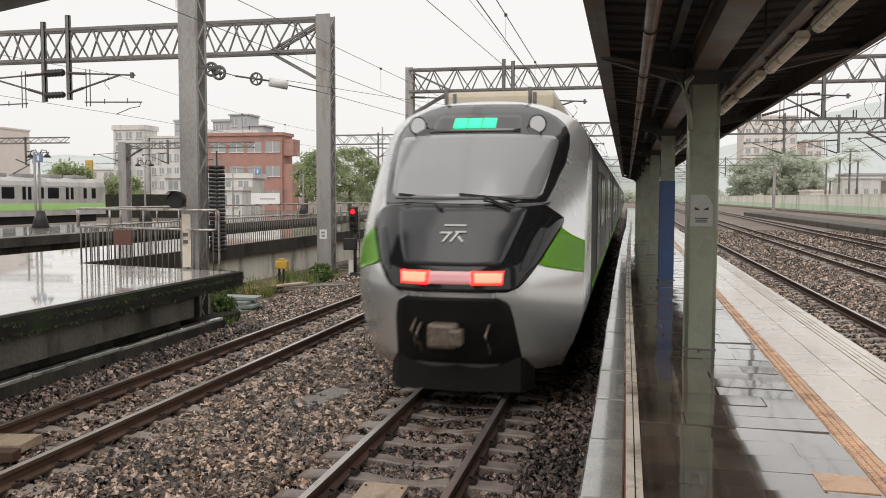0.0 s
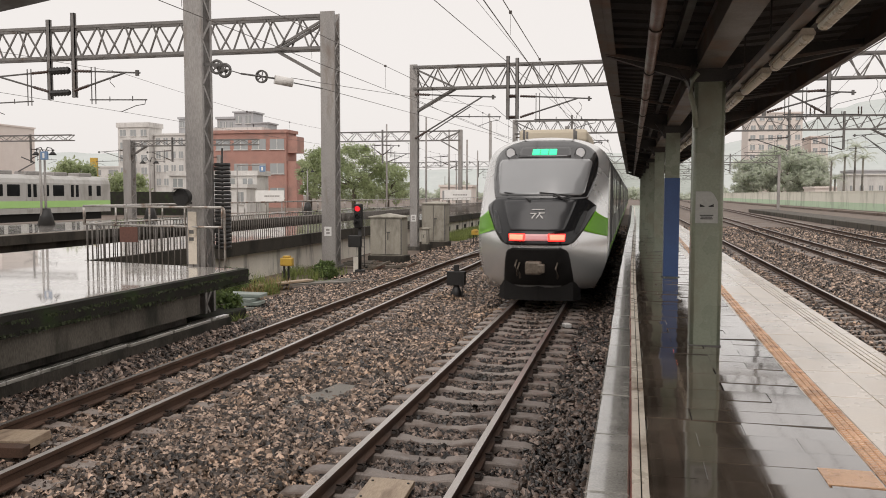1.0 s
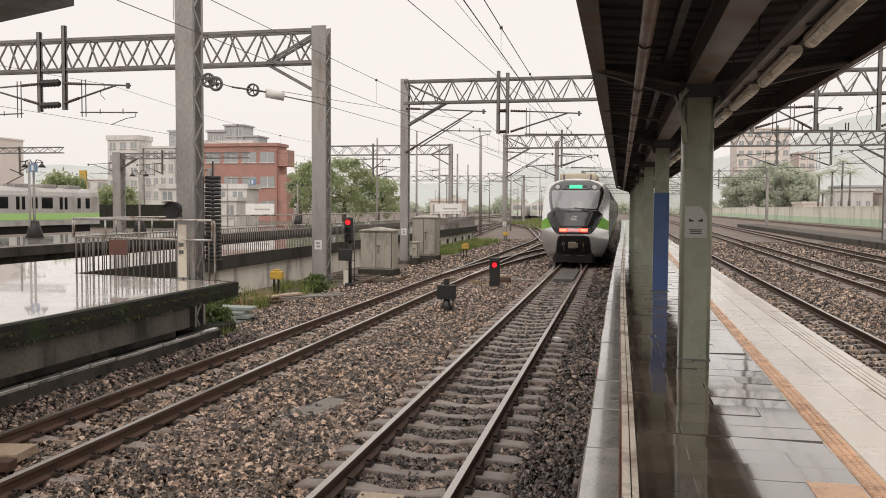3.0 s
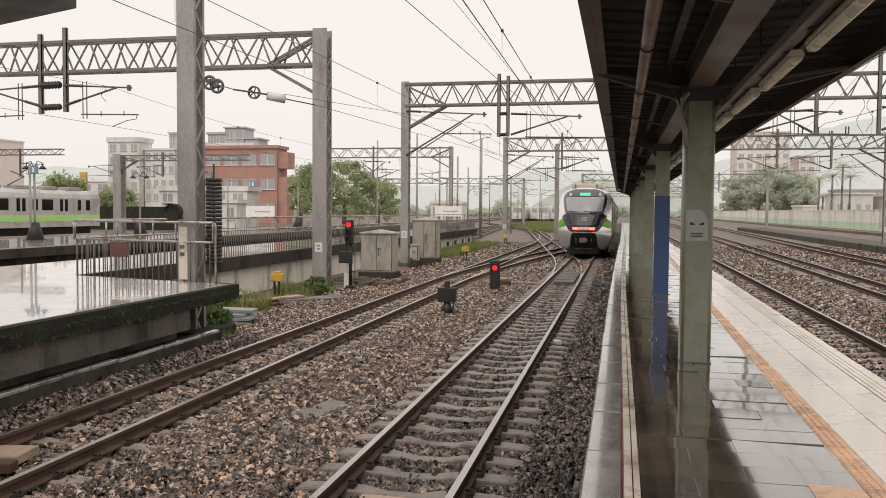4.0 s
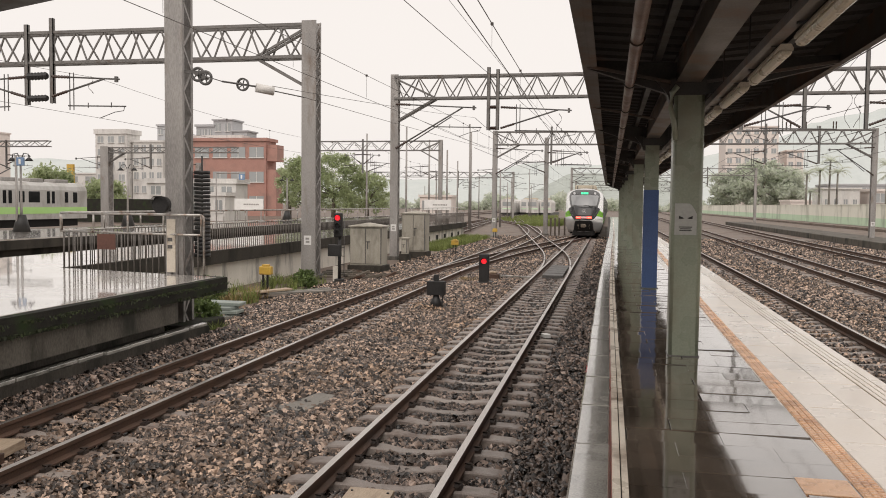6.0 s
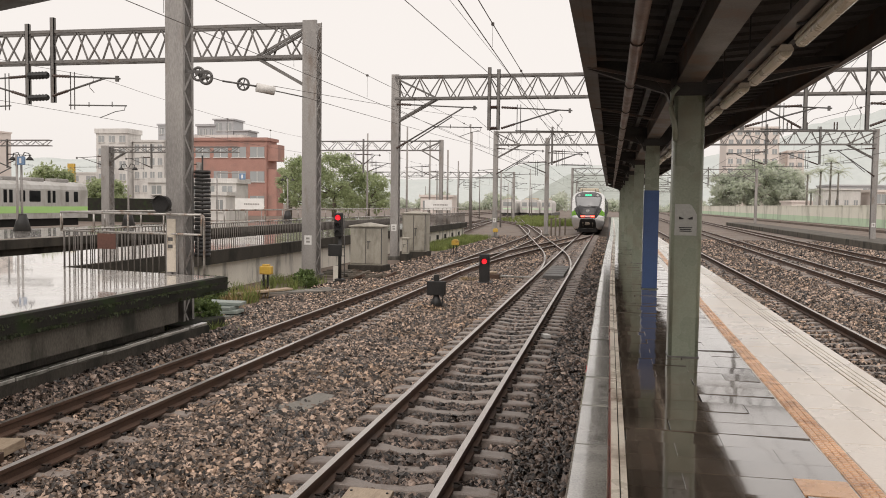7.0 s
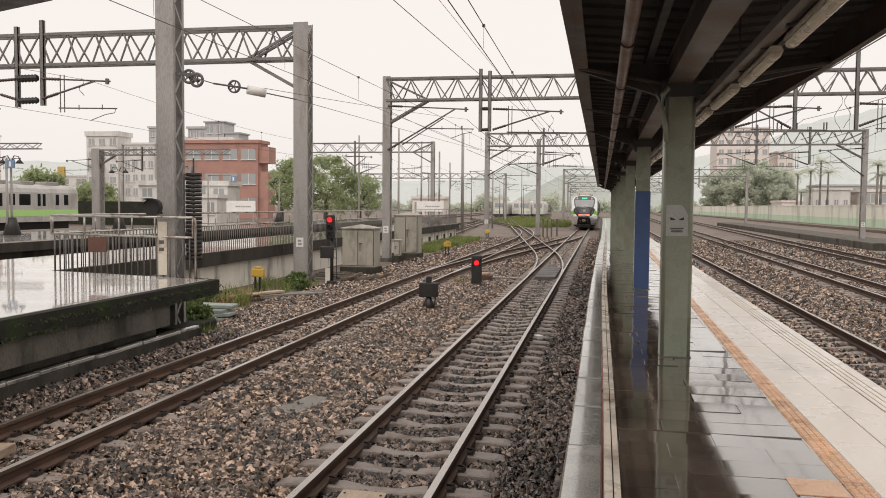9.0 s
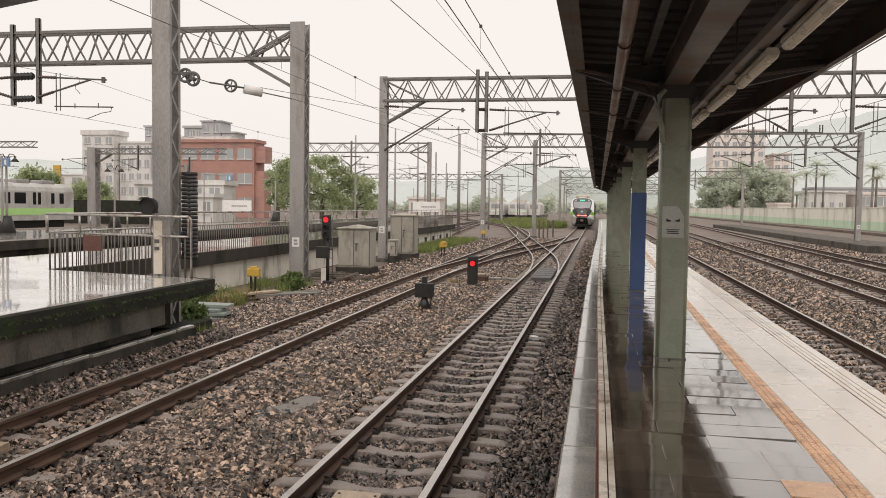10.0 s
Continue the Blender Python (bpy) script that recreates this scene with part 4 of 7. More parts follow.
# ribbed insulator blocks between the paired drop posts
for z, r in ((6.86, 0.16), (6.06, 0.14)):
    bm = B()
    insulator(bm, (-20.85, 27.15, z), (-20.05, 27.15, z + 0.02), r)
    part("insulator", bm, M_BLACK, p1, "large dark ribbed insulator")
for z in (6.83, 5.88):
    bm = B()
    insulator(bm, (-5.45, 38.05, z), (-5.15, 38.05, z), 0.10)
    part("insulator", bm, M_PORCELAIN, p2, "large dark ribbed insulator")

for x in (12.9, 13.2, 14.3, 16.2, 16.4):
    bm = B()
    insulator(bm, (x, 67.0, 8.25), (x, 67.0, 8.85), 0.065)
    part("post_insulator", bm, M_PORCELAIN, p3, "upright brown insulator on the beam")

m74 = thing("line_mast", "grey lattice mast with bracket arms between the tracks", "mast")
lattice_post(m74, -5.5, 74.0, -0.2, 8.3, 0.36, 0.42)
cantilever(m74, -5.5, 73.7, 7.0, 2.8)
cantilever(m74, -5.5, 73.7, 6.2, -2.4)

# tall tension mast at the platform end
mast = thing("tension_mast", "tall grey lattice mast with a stack of tension weights", "mast")
lattice_post(mast, -8.27, 15.1, -0.2, 10.5, 0.37, 0.42)
# white number board as plain bars
bm = B()
box(bm, -8.42, -8.24, 14.866, 14.878, 1.02, 2.05)
plate = part("number_board", bm, M_CREAM, mast, "flaking white number board")
bm = B()
for z in (1.72, 1.58):
    box(bm, -8.40, -8.30, 14.858, 14.864, z - 0.1, z - 0.03)
part("number_bar", bm, M_DARKSTEEL, plate)
me_weight = mesh_of("weight", rod(B(), (0, 0, 0), (0, 0, 0.066), 0.155, 20), M_BLACK)
for i in range(22):
    ob = part("weight", me_weight, None, mast, "dark round iron weight")
    ob.matrix_basis = pose(-7.92 + 0.006 * math.sin(i * 2.1), 15.35, 1.30 + i * 0.078)
bm = rod(B(), (-7.92, 15.35, 1.2), (-7.92, 15.35, 3.3), 0.018, 6)
part("weight_rod", bm, M_BLACK, mast)
bm = B()
for cx, cz in ((-7.82, 4.84), (-7.66, 4.77)):
    bm = B()
    tube(bm, [(cx + 0.12 * math.cos(a), 15.0, cz + 0.12 * math.sin(a)) for a in np.linspace(0, 6.2832, 25)], 0.028, 6)
    for a in range(5):
        rod(bm, (cx, 15.0, cz), (cx + 0.12 * math.cos(a * 1.2566), 15.0, cz + 0.12 * math.sin(a * 1.2566)), 0.014, 5)
    rod(bm, (cx, 14.93, cz), (cx, 15.07, cz), 0.04, 8)
    part("tension_wheel", bm, M_DARKSTEEL, mast, "spoked tension wheel")
bm = bar(B(), (-8.1, 15.0, 4.9), (-7.6, 15.0, 4.86), 0.04, 0.06)
part("wheel_arm", bm, M_DARKSTEEL, mast)


def post_tag(parent, x, y, z):
    """A small white number tag; its writing is plain bars."""
    tg = part("number_tag", box(B(), x - 0.13, x + 0.13, y - 0.008, y, z, z + 0.32), M_WHITE, parent, "small white number tag")
    bm = B()
    box(bm, x - 0.07, x + 0.06, y - 0.012, y - 0.009, z + 0.18, z + 0.25)
    box(bm, x - 0.06, x + 0.07, y - 0.012, y - 0.009, z + 0.07, z + 0.14)
    part("number_bar", bm, M_GALV, tg)


post_tag(p1, -10.14, 27.5 - 0.285, 0.95)
post_tag(p2, -9.97, 38.4 - 0.215, 1.1)
post_tag(p3, -9.1, 67.0 - 0.215, 1.0)
post_tag(p3, 19.1, 67.0 - 0.215, 1.1)


def signal_head(bm, x, y, z, r=0.17):
    rod(bm, (x, y, z), (x, y + 0.16, z), r, 24)
    rod(bm, (x, y + 0.16, z), (x, y + 0.22, z), r * 0.9, 16, r * 0.5)
    for a in np.linspace(0.2, 2.94, 14):
        bar(bm, (x + r * math.cos(a), y - 0.10 * math.sin(a), z + r * math.sin(a)), (x + r * math.cos(a), y + 0.02, z + r * math.sin(a)), 0.05, 0.012)


bm = B()
signal_head(bm, -8.36, 14.50, 2.33, 0.16)
bar(bm, (-8.36, 14.6, 2.22), (-8.35, 14.95, 2.22), 0.03, 0.04)
part("signal_lamp", bm, M_BLACK, mast, "hooded round black signal lamp")


# ---- wires ----
def wire(pts, r=0.011, sag=0.0, n=14, label="thin dark overhead line wire"):
    bm = B()
    line = []
    for a, b in zip(pts, pts[1:]):
        a, b = Vector(a), Vector(b)
        for i in range(n):
            t = i / n
            p = a.lerp(b, t)
            p.z -= sag * 4 * t * (1 - t)
            line.append(p)
    line.append(Vector(pts[-1]))
    tube(bm, line, r, 5)
    return thing("overhead_wire", label, "overhead wire", "overhead wires", bm=bm, material=M_WIRE)


def catenary(x, ys, zc=5.35, zm=6.75, stag=0.2, sag=0.55, r=0.011):
    """Messenger, contact wire and droppers; x: the track's line, or one place for each support."""
    xs_ = x if isinstance(x, tuple) else [x + stag * (-1) ** i for i in range(len(ys))]
    m = [(a, y, zm) for a, y in zip(xs_, ys)]
    c = [(a, y, zc) for a, y in zip(xs_, ys)]
    wire(m, r, sag)
    wire(c, r, 0.05)
    bm = B()
    for (a, b) in zip(m, m[1:]):
        for i in range(1, 7):
            t = i / 7
            x_, y_ = a[0] + (b[0] - a[0]) * t, a[1] + (b[1] - a[1]) * t
            zt = zm - sag * 4 * t * (1 - t)
            rod(bm, (x_, y_, zc), (x_, y_, zt), 0.005, 4)
            box(bm, x_ - 0.03, x_ + 0.03, y_ - 0.04, y_ + 0.04, zt - 0.03, zt + 0.03)
    thing("droppers", "thin droppers between messenger and contact wire", "overhead wire", kind="stuff", bm=bm, material=M_WIRE)


YS = [-8, 38.1, 66.7, 132.7, 202.7, 272]
catenary((-2.33, -2.80, -1.75, -2.05, -1.8, -2.05), YS, 5.85, 6.46, sag=0.12)
catenary(RIGHT, YS, 5.1, 6.2)
catenary(8.6, YS, 5.1, 6.2)
catenary(12.6, YS, 5.1, 6.2)
catenary((-6.14, -5.6, -5.8), [38.1, 66.7, 132.7], 5.0, 6.37, sag=0.4)
catenary((-8.40, -7.46, -6.9), [-4, 38.1, 66.7], 5.79, 6.54, sag=0.06, r=0.008)
catenary(-17.8, [-20, 27.2, 62, 90, 150], r=0.007)
wire([(-7.18, -6, 8.41), (-5.59, 38.1, 8.41), (-4.6, 67, 8.4), (-4.4, 100, 8.3)], 0.013, 0.0)
wire([(-4.38, -6, 7.69), (-4.09, 38.1, 7.69), (-3.2, 67, 7.0)], 0.007, 0.0)
wire([(-10.15, 38.1, 6.95), (-9.1, 67, 6.8), (-8.7, 100, 6.8)], 0.011, 0.15)
wire([(10.5, -6, 9.2), (10.5, 38.1, 9.3), (13.2, 67, 8.6), (14, 100, 8.3)], 0.011, 0.3)
for x, y, z0, z1, sx in ((9.75, 38.0, 7.3, 5.6, 0.16), (10.1, 38.0, 7.2, 5.8, -0.14), (-2.3, 38.0, 6.5, 5.4, 0.12), (-18.2, 27.0, 6.8, 6.2, 0.10)):
    bm = tube(B(), [(x + sx * math.sin(k * 1.1), y, z0 + (z1 - z0) * k / 7) for k in range(8)], 0.012, 5)
    thing("jumper_cable", "thin dark jumper cable hanging in loose bends", "overhead wire", "jumper cables", bm=bm, material=M_WIRE)
# tensioned wires from the mast wheels to the far portals
bm = B()
for a in np.linspace(0, 6.2832, 21)[:-1]:
    b = a + 6.2832 / 20
    bar(bm, (-7.17 + 0.115 * math.cos(a), 15.6, 4.72 + 0.115 * math.sin(a)), (-7.17 + 0.115 * math.cos(b), 15.6, 4.72 + 0.115 * math.sin(b)), 0.05, 0.03)
for a in range(5):
    rod(bm, (-7.17, 15.6, 4.72), (-7.17 + 0.115 * math.cos(a * 1.2566), 15.6, 4.72 + 0.115 * math.sin(a * 1.2566)), 0.012, 5)
rod(bm, (-7.52, 15.4, 4.76), (-6.82, 15.8, 4.68), 0.018, 6)
rod(bm, (-6.62, 15.9, 4.62), (-6.12, 16.2, 4.53), 0.012, 6)
t2 = thing("tension_pulley", "spoked pulley and white drum hung in the overhead line", "pulley", bm=bm, material=M_DARKSTEEL)
bm = B()
rod(bm, (-6.94, 15.7, 4.67), (-6.64, 15.9, 4.62), 0.09, 16)
part("drum", bm, M_WHITEINS, t2, "pale ceramic drum")
wire([(-7.66, 15.0, 4.80), (-7.52, 15.4, 4.76)], 0.010)
wire([(-6.12, 16.2, 4.53), (-5.6, 38.1, 4.98)], 0.006, 0.02)
wire([(-6.67, 15.9, 4.72), (-6.14, 38.1, 6.37)], 0.006, 0.05)


# ---- the departing train ----
def half_width(z):
    """Half the body's width at height z."""
    if z < 1.0:
        return 1.44 - 0.30 * ((1.0 - z) / 0.75) ** 1.5
    if z < 2.9:
        return 1.44
    t = min(1.0, (z - 2.9) / (3.64 - 2.9))
    return 1.44 * (1 - t ** 3.0) ** 0.5 if t < 1 else 0.0


NOSE = [(0.2, 0.55), (0.6, 0.30), (0.95, 0.12), (1.3, 0.0), (1.6, 0.05), (2.0, 0.28), (2.3, 0.52), (2.7, 0.92), (3.1, 1.38), (3.4, 1.80), (3.55, 2.12), (3.64, 2.6)]


def nose_y(x, z):
    zs, ys_ = zip(*NOSE)
    y = float(np.interp(z, zs, ys_))
    return y + 1.15 * min(1.2, abs(x) / 1.44) ** 2.6


def face_patch(table, off, cols_=18, cx=0.0, rim=0.03):
    """A panel that lies on the nose; table: (height, half width) from bottom to top."""
    bm = B()
    zs, ws = zip(*table)
    rows_ = []
    nz = max(3, int((zs[-1] - zs[0]) / 0.05))
    for i in range(nz + 1):
        z = zs[0] + (zs[-1] - zs[0]) * i / nz
        w = float(np.interp(z, zs, ws))
        rows_.append([bm.verts.new((cx + w * (2 * j / cols_ - 1), nose_y(cx + w * (2 * j / cols_ - 1), z) - off, z)) for j in range(cols_ + 1)])
    for a, b in zip(rows_, rows_[1:]):
        for j in range(cols_):
            bm.faces.new((a[j], a[j + 1], b[j + 1], b[j])).smooth = True
    ext = bmesh.ops.extrude_face_region(bm, geom=[f for f in bm.faces])
    bmesh.ops.translate(bm, vec=(0, rim, 0), verts=[v for v in ext["geom"] if isinstance(v, bmesh.types.BMVert)])
    return bm


Z_LIST = [0.33, 0.6, 0.8, 0.95, 1.2, 1.5, 1.8, 2.1, 2.4, 2.55, 2.7, 2.85, 3.0, 3.12, 3.24, 3.34, 3.42, 3.50, 3.56, 3.60, 3.625, 3.638]


def shell(bm, y0, y1):
    """The body's tube between two stations."""
    prof = [(-half_width(z), z) for z in Z_LIST] + [(half_width(z), z) for z in reversed(Z_LIST)]
    rings = [[bm.verts.new((x, y, z)) for x, z in prof] for y in (y0, y1)]
    n = len(prof)
    for i in range(n - 1):
        bm.faces.new((rings[0][i], rings[0][i + 1], rings[1][i + 1], rings[1][i])).smooth = True
    bm.faces.new((rings[0][n - 1], rings[0][0], rings[1][0], rings[1][n - 1]))
    bm.faces.new(rings[0])
    bm.faces.new(rings[1][::-1])
    return bm


def side_parts(t, y0, y1):
    """Doors, windows and stripe on both sides of a car."""
    for s in (-1, 1):
        for d in (0.14, 0.5, 0.86):
            yc = y0 + (y1 - y0) * d
            for q in (-1, 1):
                bm = B()
                a, b = sorted((yc, yc + q * 0.64))
                box(bm, s * 1.442 - 0.012, s * 1.442 + 0.012, a + 0.01, b - 0.01, 1.12, 2.98)
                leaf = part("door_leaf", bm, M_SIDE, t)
                bm = B()
                box(bm, s * 1.444 - 0.014, s * 1.444 + 0.014, a + 0.13, b - 0.13, 1.75, 2.80)
                part("door_window", bm, M_PANE, leaf)
        for a, b in ((0.24, 0.40), (0.60, 0.76)):
            for k in range(2):
                ya, yb = y0 + (y1 - y0) * (a + k * (b - a) / 2), y0 + (y1 - y0) * (a + (k + 1) * (b - a) / 2) - 0.12
                bm = B()
                box(bm, s * 1.441 - 0.010, s * 1.441 + 0.010, ya, yb, 1.80, 2.82)
                part("window", bm, M_PANE, t)
        bm = B()
        box(bm, s * 1.4405 - 0.006, s * 1.4405 + 0.006, y0 + 0.1, y1 - 0.1, 1.0, 1.10)
        part("sill_stripe", bm, M_GREEN, t, "bright green stripe")


def train():
    t = thing("commuter_train", "silver-white commuter train with black masked nose and lit red tail lamps", "train")
    # nose shell
    bm = B()
    rows_ = []
    nx = 24
    for z in Z_LIST:
        w = half_width(z)
        rows_.append([bm.verts.new((w * u, min(3.3, nose_y(w * u, z)), z)) for u in [math.sin(math.pi / 2 * (2 * j / nx - 1)) for j in range(nx + 1)]])
    for a, b in zip(rows_, rows_[1:]):
        for j in range(nx):
            bm.faces.new((a[j], a[j + 1], b[j + 1], b[j])).smooth = True
    back_ = []
    for z in Z_LIST:
        w = half_width(z)
        back_.append((bm.verts.new((-w, 3.4, z)), bm.verts.new((w, 3.4, z))))
    for i in range(len(Z_LIST) - 1):
        bm.faces.new((rows_[i][0], rows_[i + 1][0], back_[i + 1][0], back_[i][0])).smooth = True
        bm.faces.new((rows_[i][-1], back_[i][1], back_[i + 1][1], rows_[i + 1][-1])).smooth = True
    bm.faces.new([*rows_[-1], back_[-1][1], back_[-1][0]])
    bm.faces.new([*rows_[0][::-1], back_[0][0], back_[0][1]])
    part("nose", bm, M_BODY, t, "smooth silver-white nose")
    for i in range(7):
        y0 = 3.4 if i == 0 else 20.3 * i + 0.35
        y1 = 20.3 * (i + 1) - 0.05
        part("car_body", shell(B(), y0, y1), M_SIDE, t, "brushed silver car body, shade put into its colour")
        bm = B()
        rod(bm, (0, y1 - 0.05, 2.0), (0, y1 + 0.45, 2.0), 1.2, 12)
        part("gangway", bm, M_UNDER, t)
        # underfloor gear as one full-length block, enlarged to keep light out underneath
        bm = B()
        box(bm, -1.22, 1.22, y0 + 0.9, y1 - 0.5, 0.12, 0.5, 0.03)
        part("underfloor_box", bm, M_UNDER, t)
        for yb in (y0 + 2.4, y1 - 2.6):
            bm = B()
            box(bm, -0.95, 0.95, yb - 1.1, yb + 1.1, 0.38, 0.62, 0.03)
            bogie = part("bogie", bm, M_UNDER, t)
            for ya in (yb - 0.95, yb + 0.95):
                bm = B()
                for s in (-1, 1):
                    rod(bm, (s * 0.50, ya, 0.43), (s * 0.62, ya, 0.43), 0.425, 20)
                rod(bm, (-0.55, ya, 0.43), (0.55, ya, 0.43), 0.08, 8)
                part("wheelset", bm, M_UNDER, bogie)
        side_parts(t, y0 + 0.6, y1)
    # roof units
    for i in range(7):
        bm = B()
        box(bm, -0.85, 0.85, 20.3 * i + 3.6, 20.3 * i + 7.4, 3.58, 3.90, 0.08)
        part("roof_unit", bm, M_ROOFGEAR, t, "cream roof air-conditioning unit")
        bm = B()
        box(bm, -0.8, 0.8, 20.3 * i + 11, 20.3 * i + 14.5, 3.58, 3.86, 0.08)
        part("roof_unit", bm, M_ROOFGEAR, t, "cream roof air-conditioning unit")
    bm = B()
    for s in (-1, 1):
        for y in (2.6, 3.2):
            rod(bm, (s * 0.6, y, 3.55), (s * 0.6, y, 3.82), 0.03, 6)
    part("roof_aerial", bm, M_DARKSTEEL, t)
    # black mask round the windscreen, then the glass
    part("mask", face_patch([(2.26, 1.02), (2.45, 1.10), (2.75, 1.17), (3.0, 1.20), (3.15, 1.19), (3.28, 1.13), (3.38, 1.02), (3.47, 0.85), (3.55, 0.55)], 0.010, 24), M_MASKGLASS, t, "gloss black windscreen surround")
    part("windscreen", face_patch([(2.34, 0.88), (2.37, 0.94), (2.6, 0.99), (2.85, 1.04), (3.03, 1.07), (3.09, 1.06), (3.12, 1.0)], 0.022, 24), M_SCREEN, t, "windscreen with sky reflection put into its grey")
    part("display_panel", face_patch([(3.15, 0.60), (3.39, 0.58)], 0.020, 12), M_MASKGLASS, t)
    for cx in (-0.19, 0.0, 0.19):
        part("display_segment", face_patch([(3.20, 0.088), (3.34, 0.086)], 0.034, 6, cx), M_LED, t, "lit green destination display")
    for s in (-1, 1):
        bm = B()
        y = nose_y(0.78, 3.27)
        rod(bm, (s * 0.80, y - 0.13, 3.26), (s * 0.80, y + 0.2, 3.27), 0.10, 20)
        lampo = part("upper_lamp", bm, M_LENS, t, "round clear upper lamp")
        bm = B()
        tube(bm, [(s * 0.80 + 0.11 * math.cos(a), y - 0.12, 3.26 + 0.11 * math.sin(a)) for a in np.linspace(0, 6.2832, 25)], 0.012, 6)
        part("bezel", bm, M_HOOD, lampo)
    # lower hood: black wings with a grey centre panel
    part("hood", face_patch([(1.32, 0.64), (1.38, 0.78), (1.55, 0.91), (1.8, 1.06), (2.05, 1.20), (2.12, 1.21), (2.2, 1.10), (2.28, 0.98)], 0.014, 24), M_MASK, t, "gloss black lower hood")
    part("hood_panel", face_patch([(1.62, 0.56), (1.75, 0.62), (2.0, 0.72), (2.24, 0.80)], 0.022, 16), M_HOOD, t, "dark grey centre panel")
    # pale angular badge
    bm = B()
    y = nose_y(0, 1.98)
    for a, b in (((-0.12, 2.05), (0.14, 2.05)), ((-0.16, 1.97), (-0.02, 1.97)), ((-0.04, 1.97), (-0.12, 1.87)), ((0.02, 1.98), (0.15, 1.98)), ((0.05, 1.97), (-0.03, 1.87)), ((0.06, 1.93), (0.12, 1.87))):
        bar(bm, (a[0], nose_y(a[0], a[1]) - 0.03, a[1]), (b[0], nose_y(b[0], b[1]) - 0.03, b[1]), 0.02, 0.028, up=(0, 1, 0))
    part("badge", bm, M_WHITE, t, "pale angular badge")
    for s in (-1, 1):
        bm = face_patch([(1.56, 0.03), (1.62, 0.05), (1.9, 0.055), (2.02, 0.03)], 0.026, 4, s * 0.88)
        for v in bm.verts:
            v.co.x += s * (v.co.z - 1.75) * 0.40
            v.co.y = nose_y(v.co.x, v.co.z) - 0.026 + (0.03 if v.co.y > nose_y(v.co.x, v.co.z) + 5 else 0)
        part("headlamp", bm, M_HEADLAMP, t, "slanted clear headlamp")
    # tail lamp bar: two lit ends and a pale centre with a faint added glow
    part("lamp_bar", face_patch([(1.415, 0.57), (1.56, 0.60)], 0.026, 16), M_BAR, t, "pale lamp bar with a faint added red glow")
    for s in (-1, 1):
        lamp_ = part("tail_lamp", face_patch([(1.41, 0.17), (1.565, 0.18)], 0.038, 8, s * 0.42), M_TAIL, t, "lit red tail lamp")
        part("lamp_core", face_patch([(1.435, 0.145), (1.545, 0.155)], 0.044, 8, s * 0.435), M_TAILCORE, lamp_, "glowing bright lamp core")
    # wipers
    for x0, x1 in ((-0.18, -0.75), (0.62, 0.05)):
        bm = B()
        za, zb = 2.22, 2.38
        bar(bm, (x0, nose_y(x0, za) - 0.06, za), (x1 + 0.25, nose_y(x1, zb) - 0.06, zb - 0.01), 0.03, 0.03)
        bar(bm, (x1 - 0.05, nose_y(x1, zb) - 0.05, zb + 0.01), (x1 + 0.62, nose_y(x1 + 0.5, zb) - 0.05, zb - 0.05), 0.025, 0.03)
        part("wiper", bm, M_BLACK, t)
    # coupler recess as a near-black panel for its shade, coupler, snow plough
    part("coupler_recess", face_patch([(0.43, 0.77), (0.6, 0.75), (1.0, 0.70), (1.18, 0.66), (1.24, 0.60), (1.26, 0.52)], 0.008, 16), M_UNDER, t, "dark panel drawing the shaded coupler recess")
    bm = B()
    yb = nose_y(0, 0.85)
    rod(bm, (0, yb - 0.32, 0.85), (0, yb + 0.3, 0.85), 0.10, 12)
    box(bm, -0.20, 0.14, yb - 0.46, yb - 0.26, 0.72, 1.0, 0.04)
    box(bm, 0.05, 0.21, yb - 0.52, yb - 0.34, 0.76, 0.95, 0.03)
    part("coupler", bm, M_COUPLER, t, "worn iron knuckle coupler")
    for x, zt in ((-0.42, 1.0), (-0.36, 0.95), (0.44, 0.95)):
        bm = tube(B(), [(x, yb - 0.05, zt), (x - 0.03, yb - 0.14, zt - 0.12), (x + 0.02, yb - 0.15, zt - 0.26), (x, yb - 0.02, zt - 0.34)], 0.018, 6)
        part("brake_hose", bm, M_COUPLER, t)
    bm = B()
    prof = [(-0.02, 0.0), (0.02, 0.0), (0.05, -0.40), (0.01, -0.40)]
    sweep(bm, [(-0.86, 0.80, 0.50), (-0.74, 0.55, 0.50), (0, 0.44, 0.50), (0.74, 0.55, 0.50), (0.86, 0.80, 0.50)], prof)
    part("snow_plough", bm, M_UNDER, t, "black snow plough")
    # green flashes from the hood's corners round to the sides
    for s in (-1, 1):
        bm = B()
        grid = []
        for i in range(13):
            q = 0.6 * i / 12
            row = []
            for k in range(8):
                f = k / 7
                u = q / 0.6
                lo, hi = 1.63 - 0.15 * u, 2.02 - 0.17 * u
                z = lo + (hi - lo) * f
                xs_ = 0.90 + 0.30 * (z - 1.52) / 0.54
                x = xs_ + (1.44 - xs_) * u
                y = nose_y(x, z)
                row.append(bm.verts.new((s * (x + 0.007), y - 0.010 * (1 - min(1, q / 0.6)), z)))
            grid.append(row)
        for a, b in zip(grid, grid[1:]):
            for k in range(7):
                bm.faces.new((a[k], a[k + 1], b[k + 1], b[k])).smooth = True
        bmesh.ops.solidify(bm, geom=bm.faces[:], thickness=0.004)
        part("green_flash", bm, M_GREEN, t, "bright green flash")
    return t


def stretch_cab(t):
    """The body above the lamp bar stands a little taller than the first outline."""
    for me in {ob.data for ob in t.children_recursive}:
        for v in me.vertices:
            if v.co.z > 1.6:
                v.co.z = 1.6 + (v.co.z - 1.6) * 1.055


TRAIN = train()
stretch_cab(TRAIN)

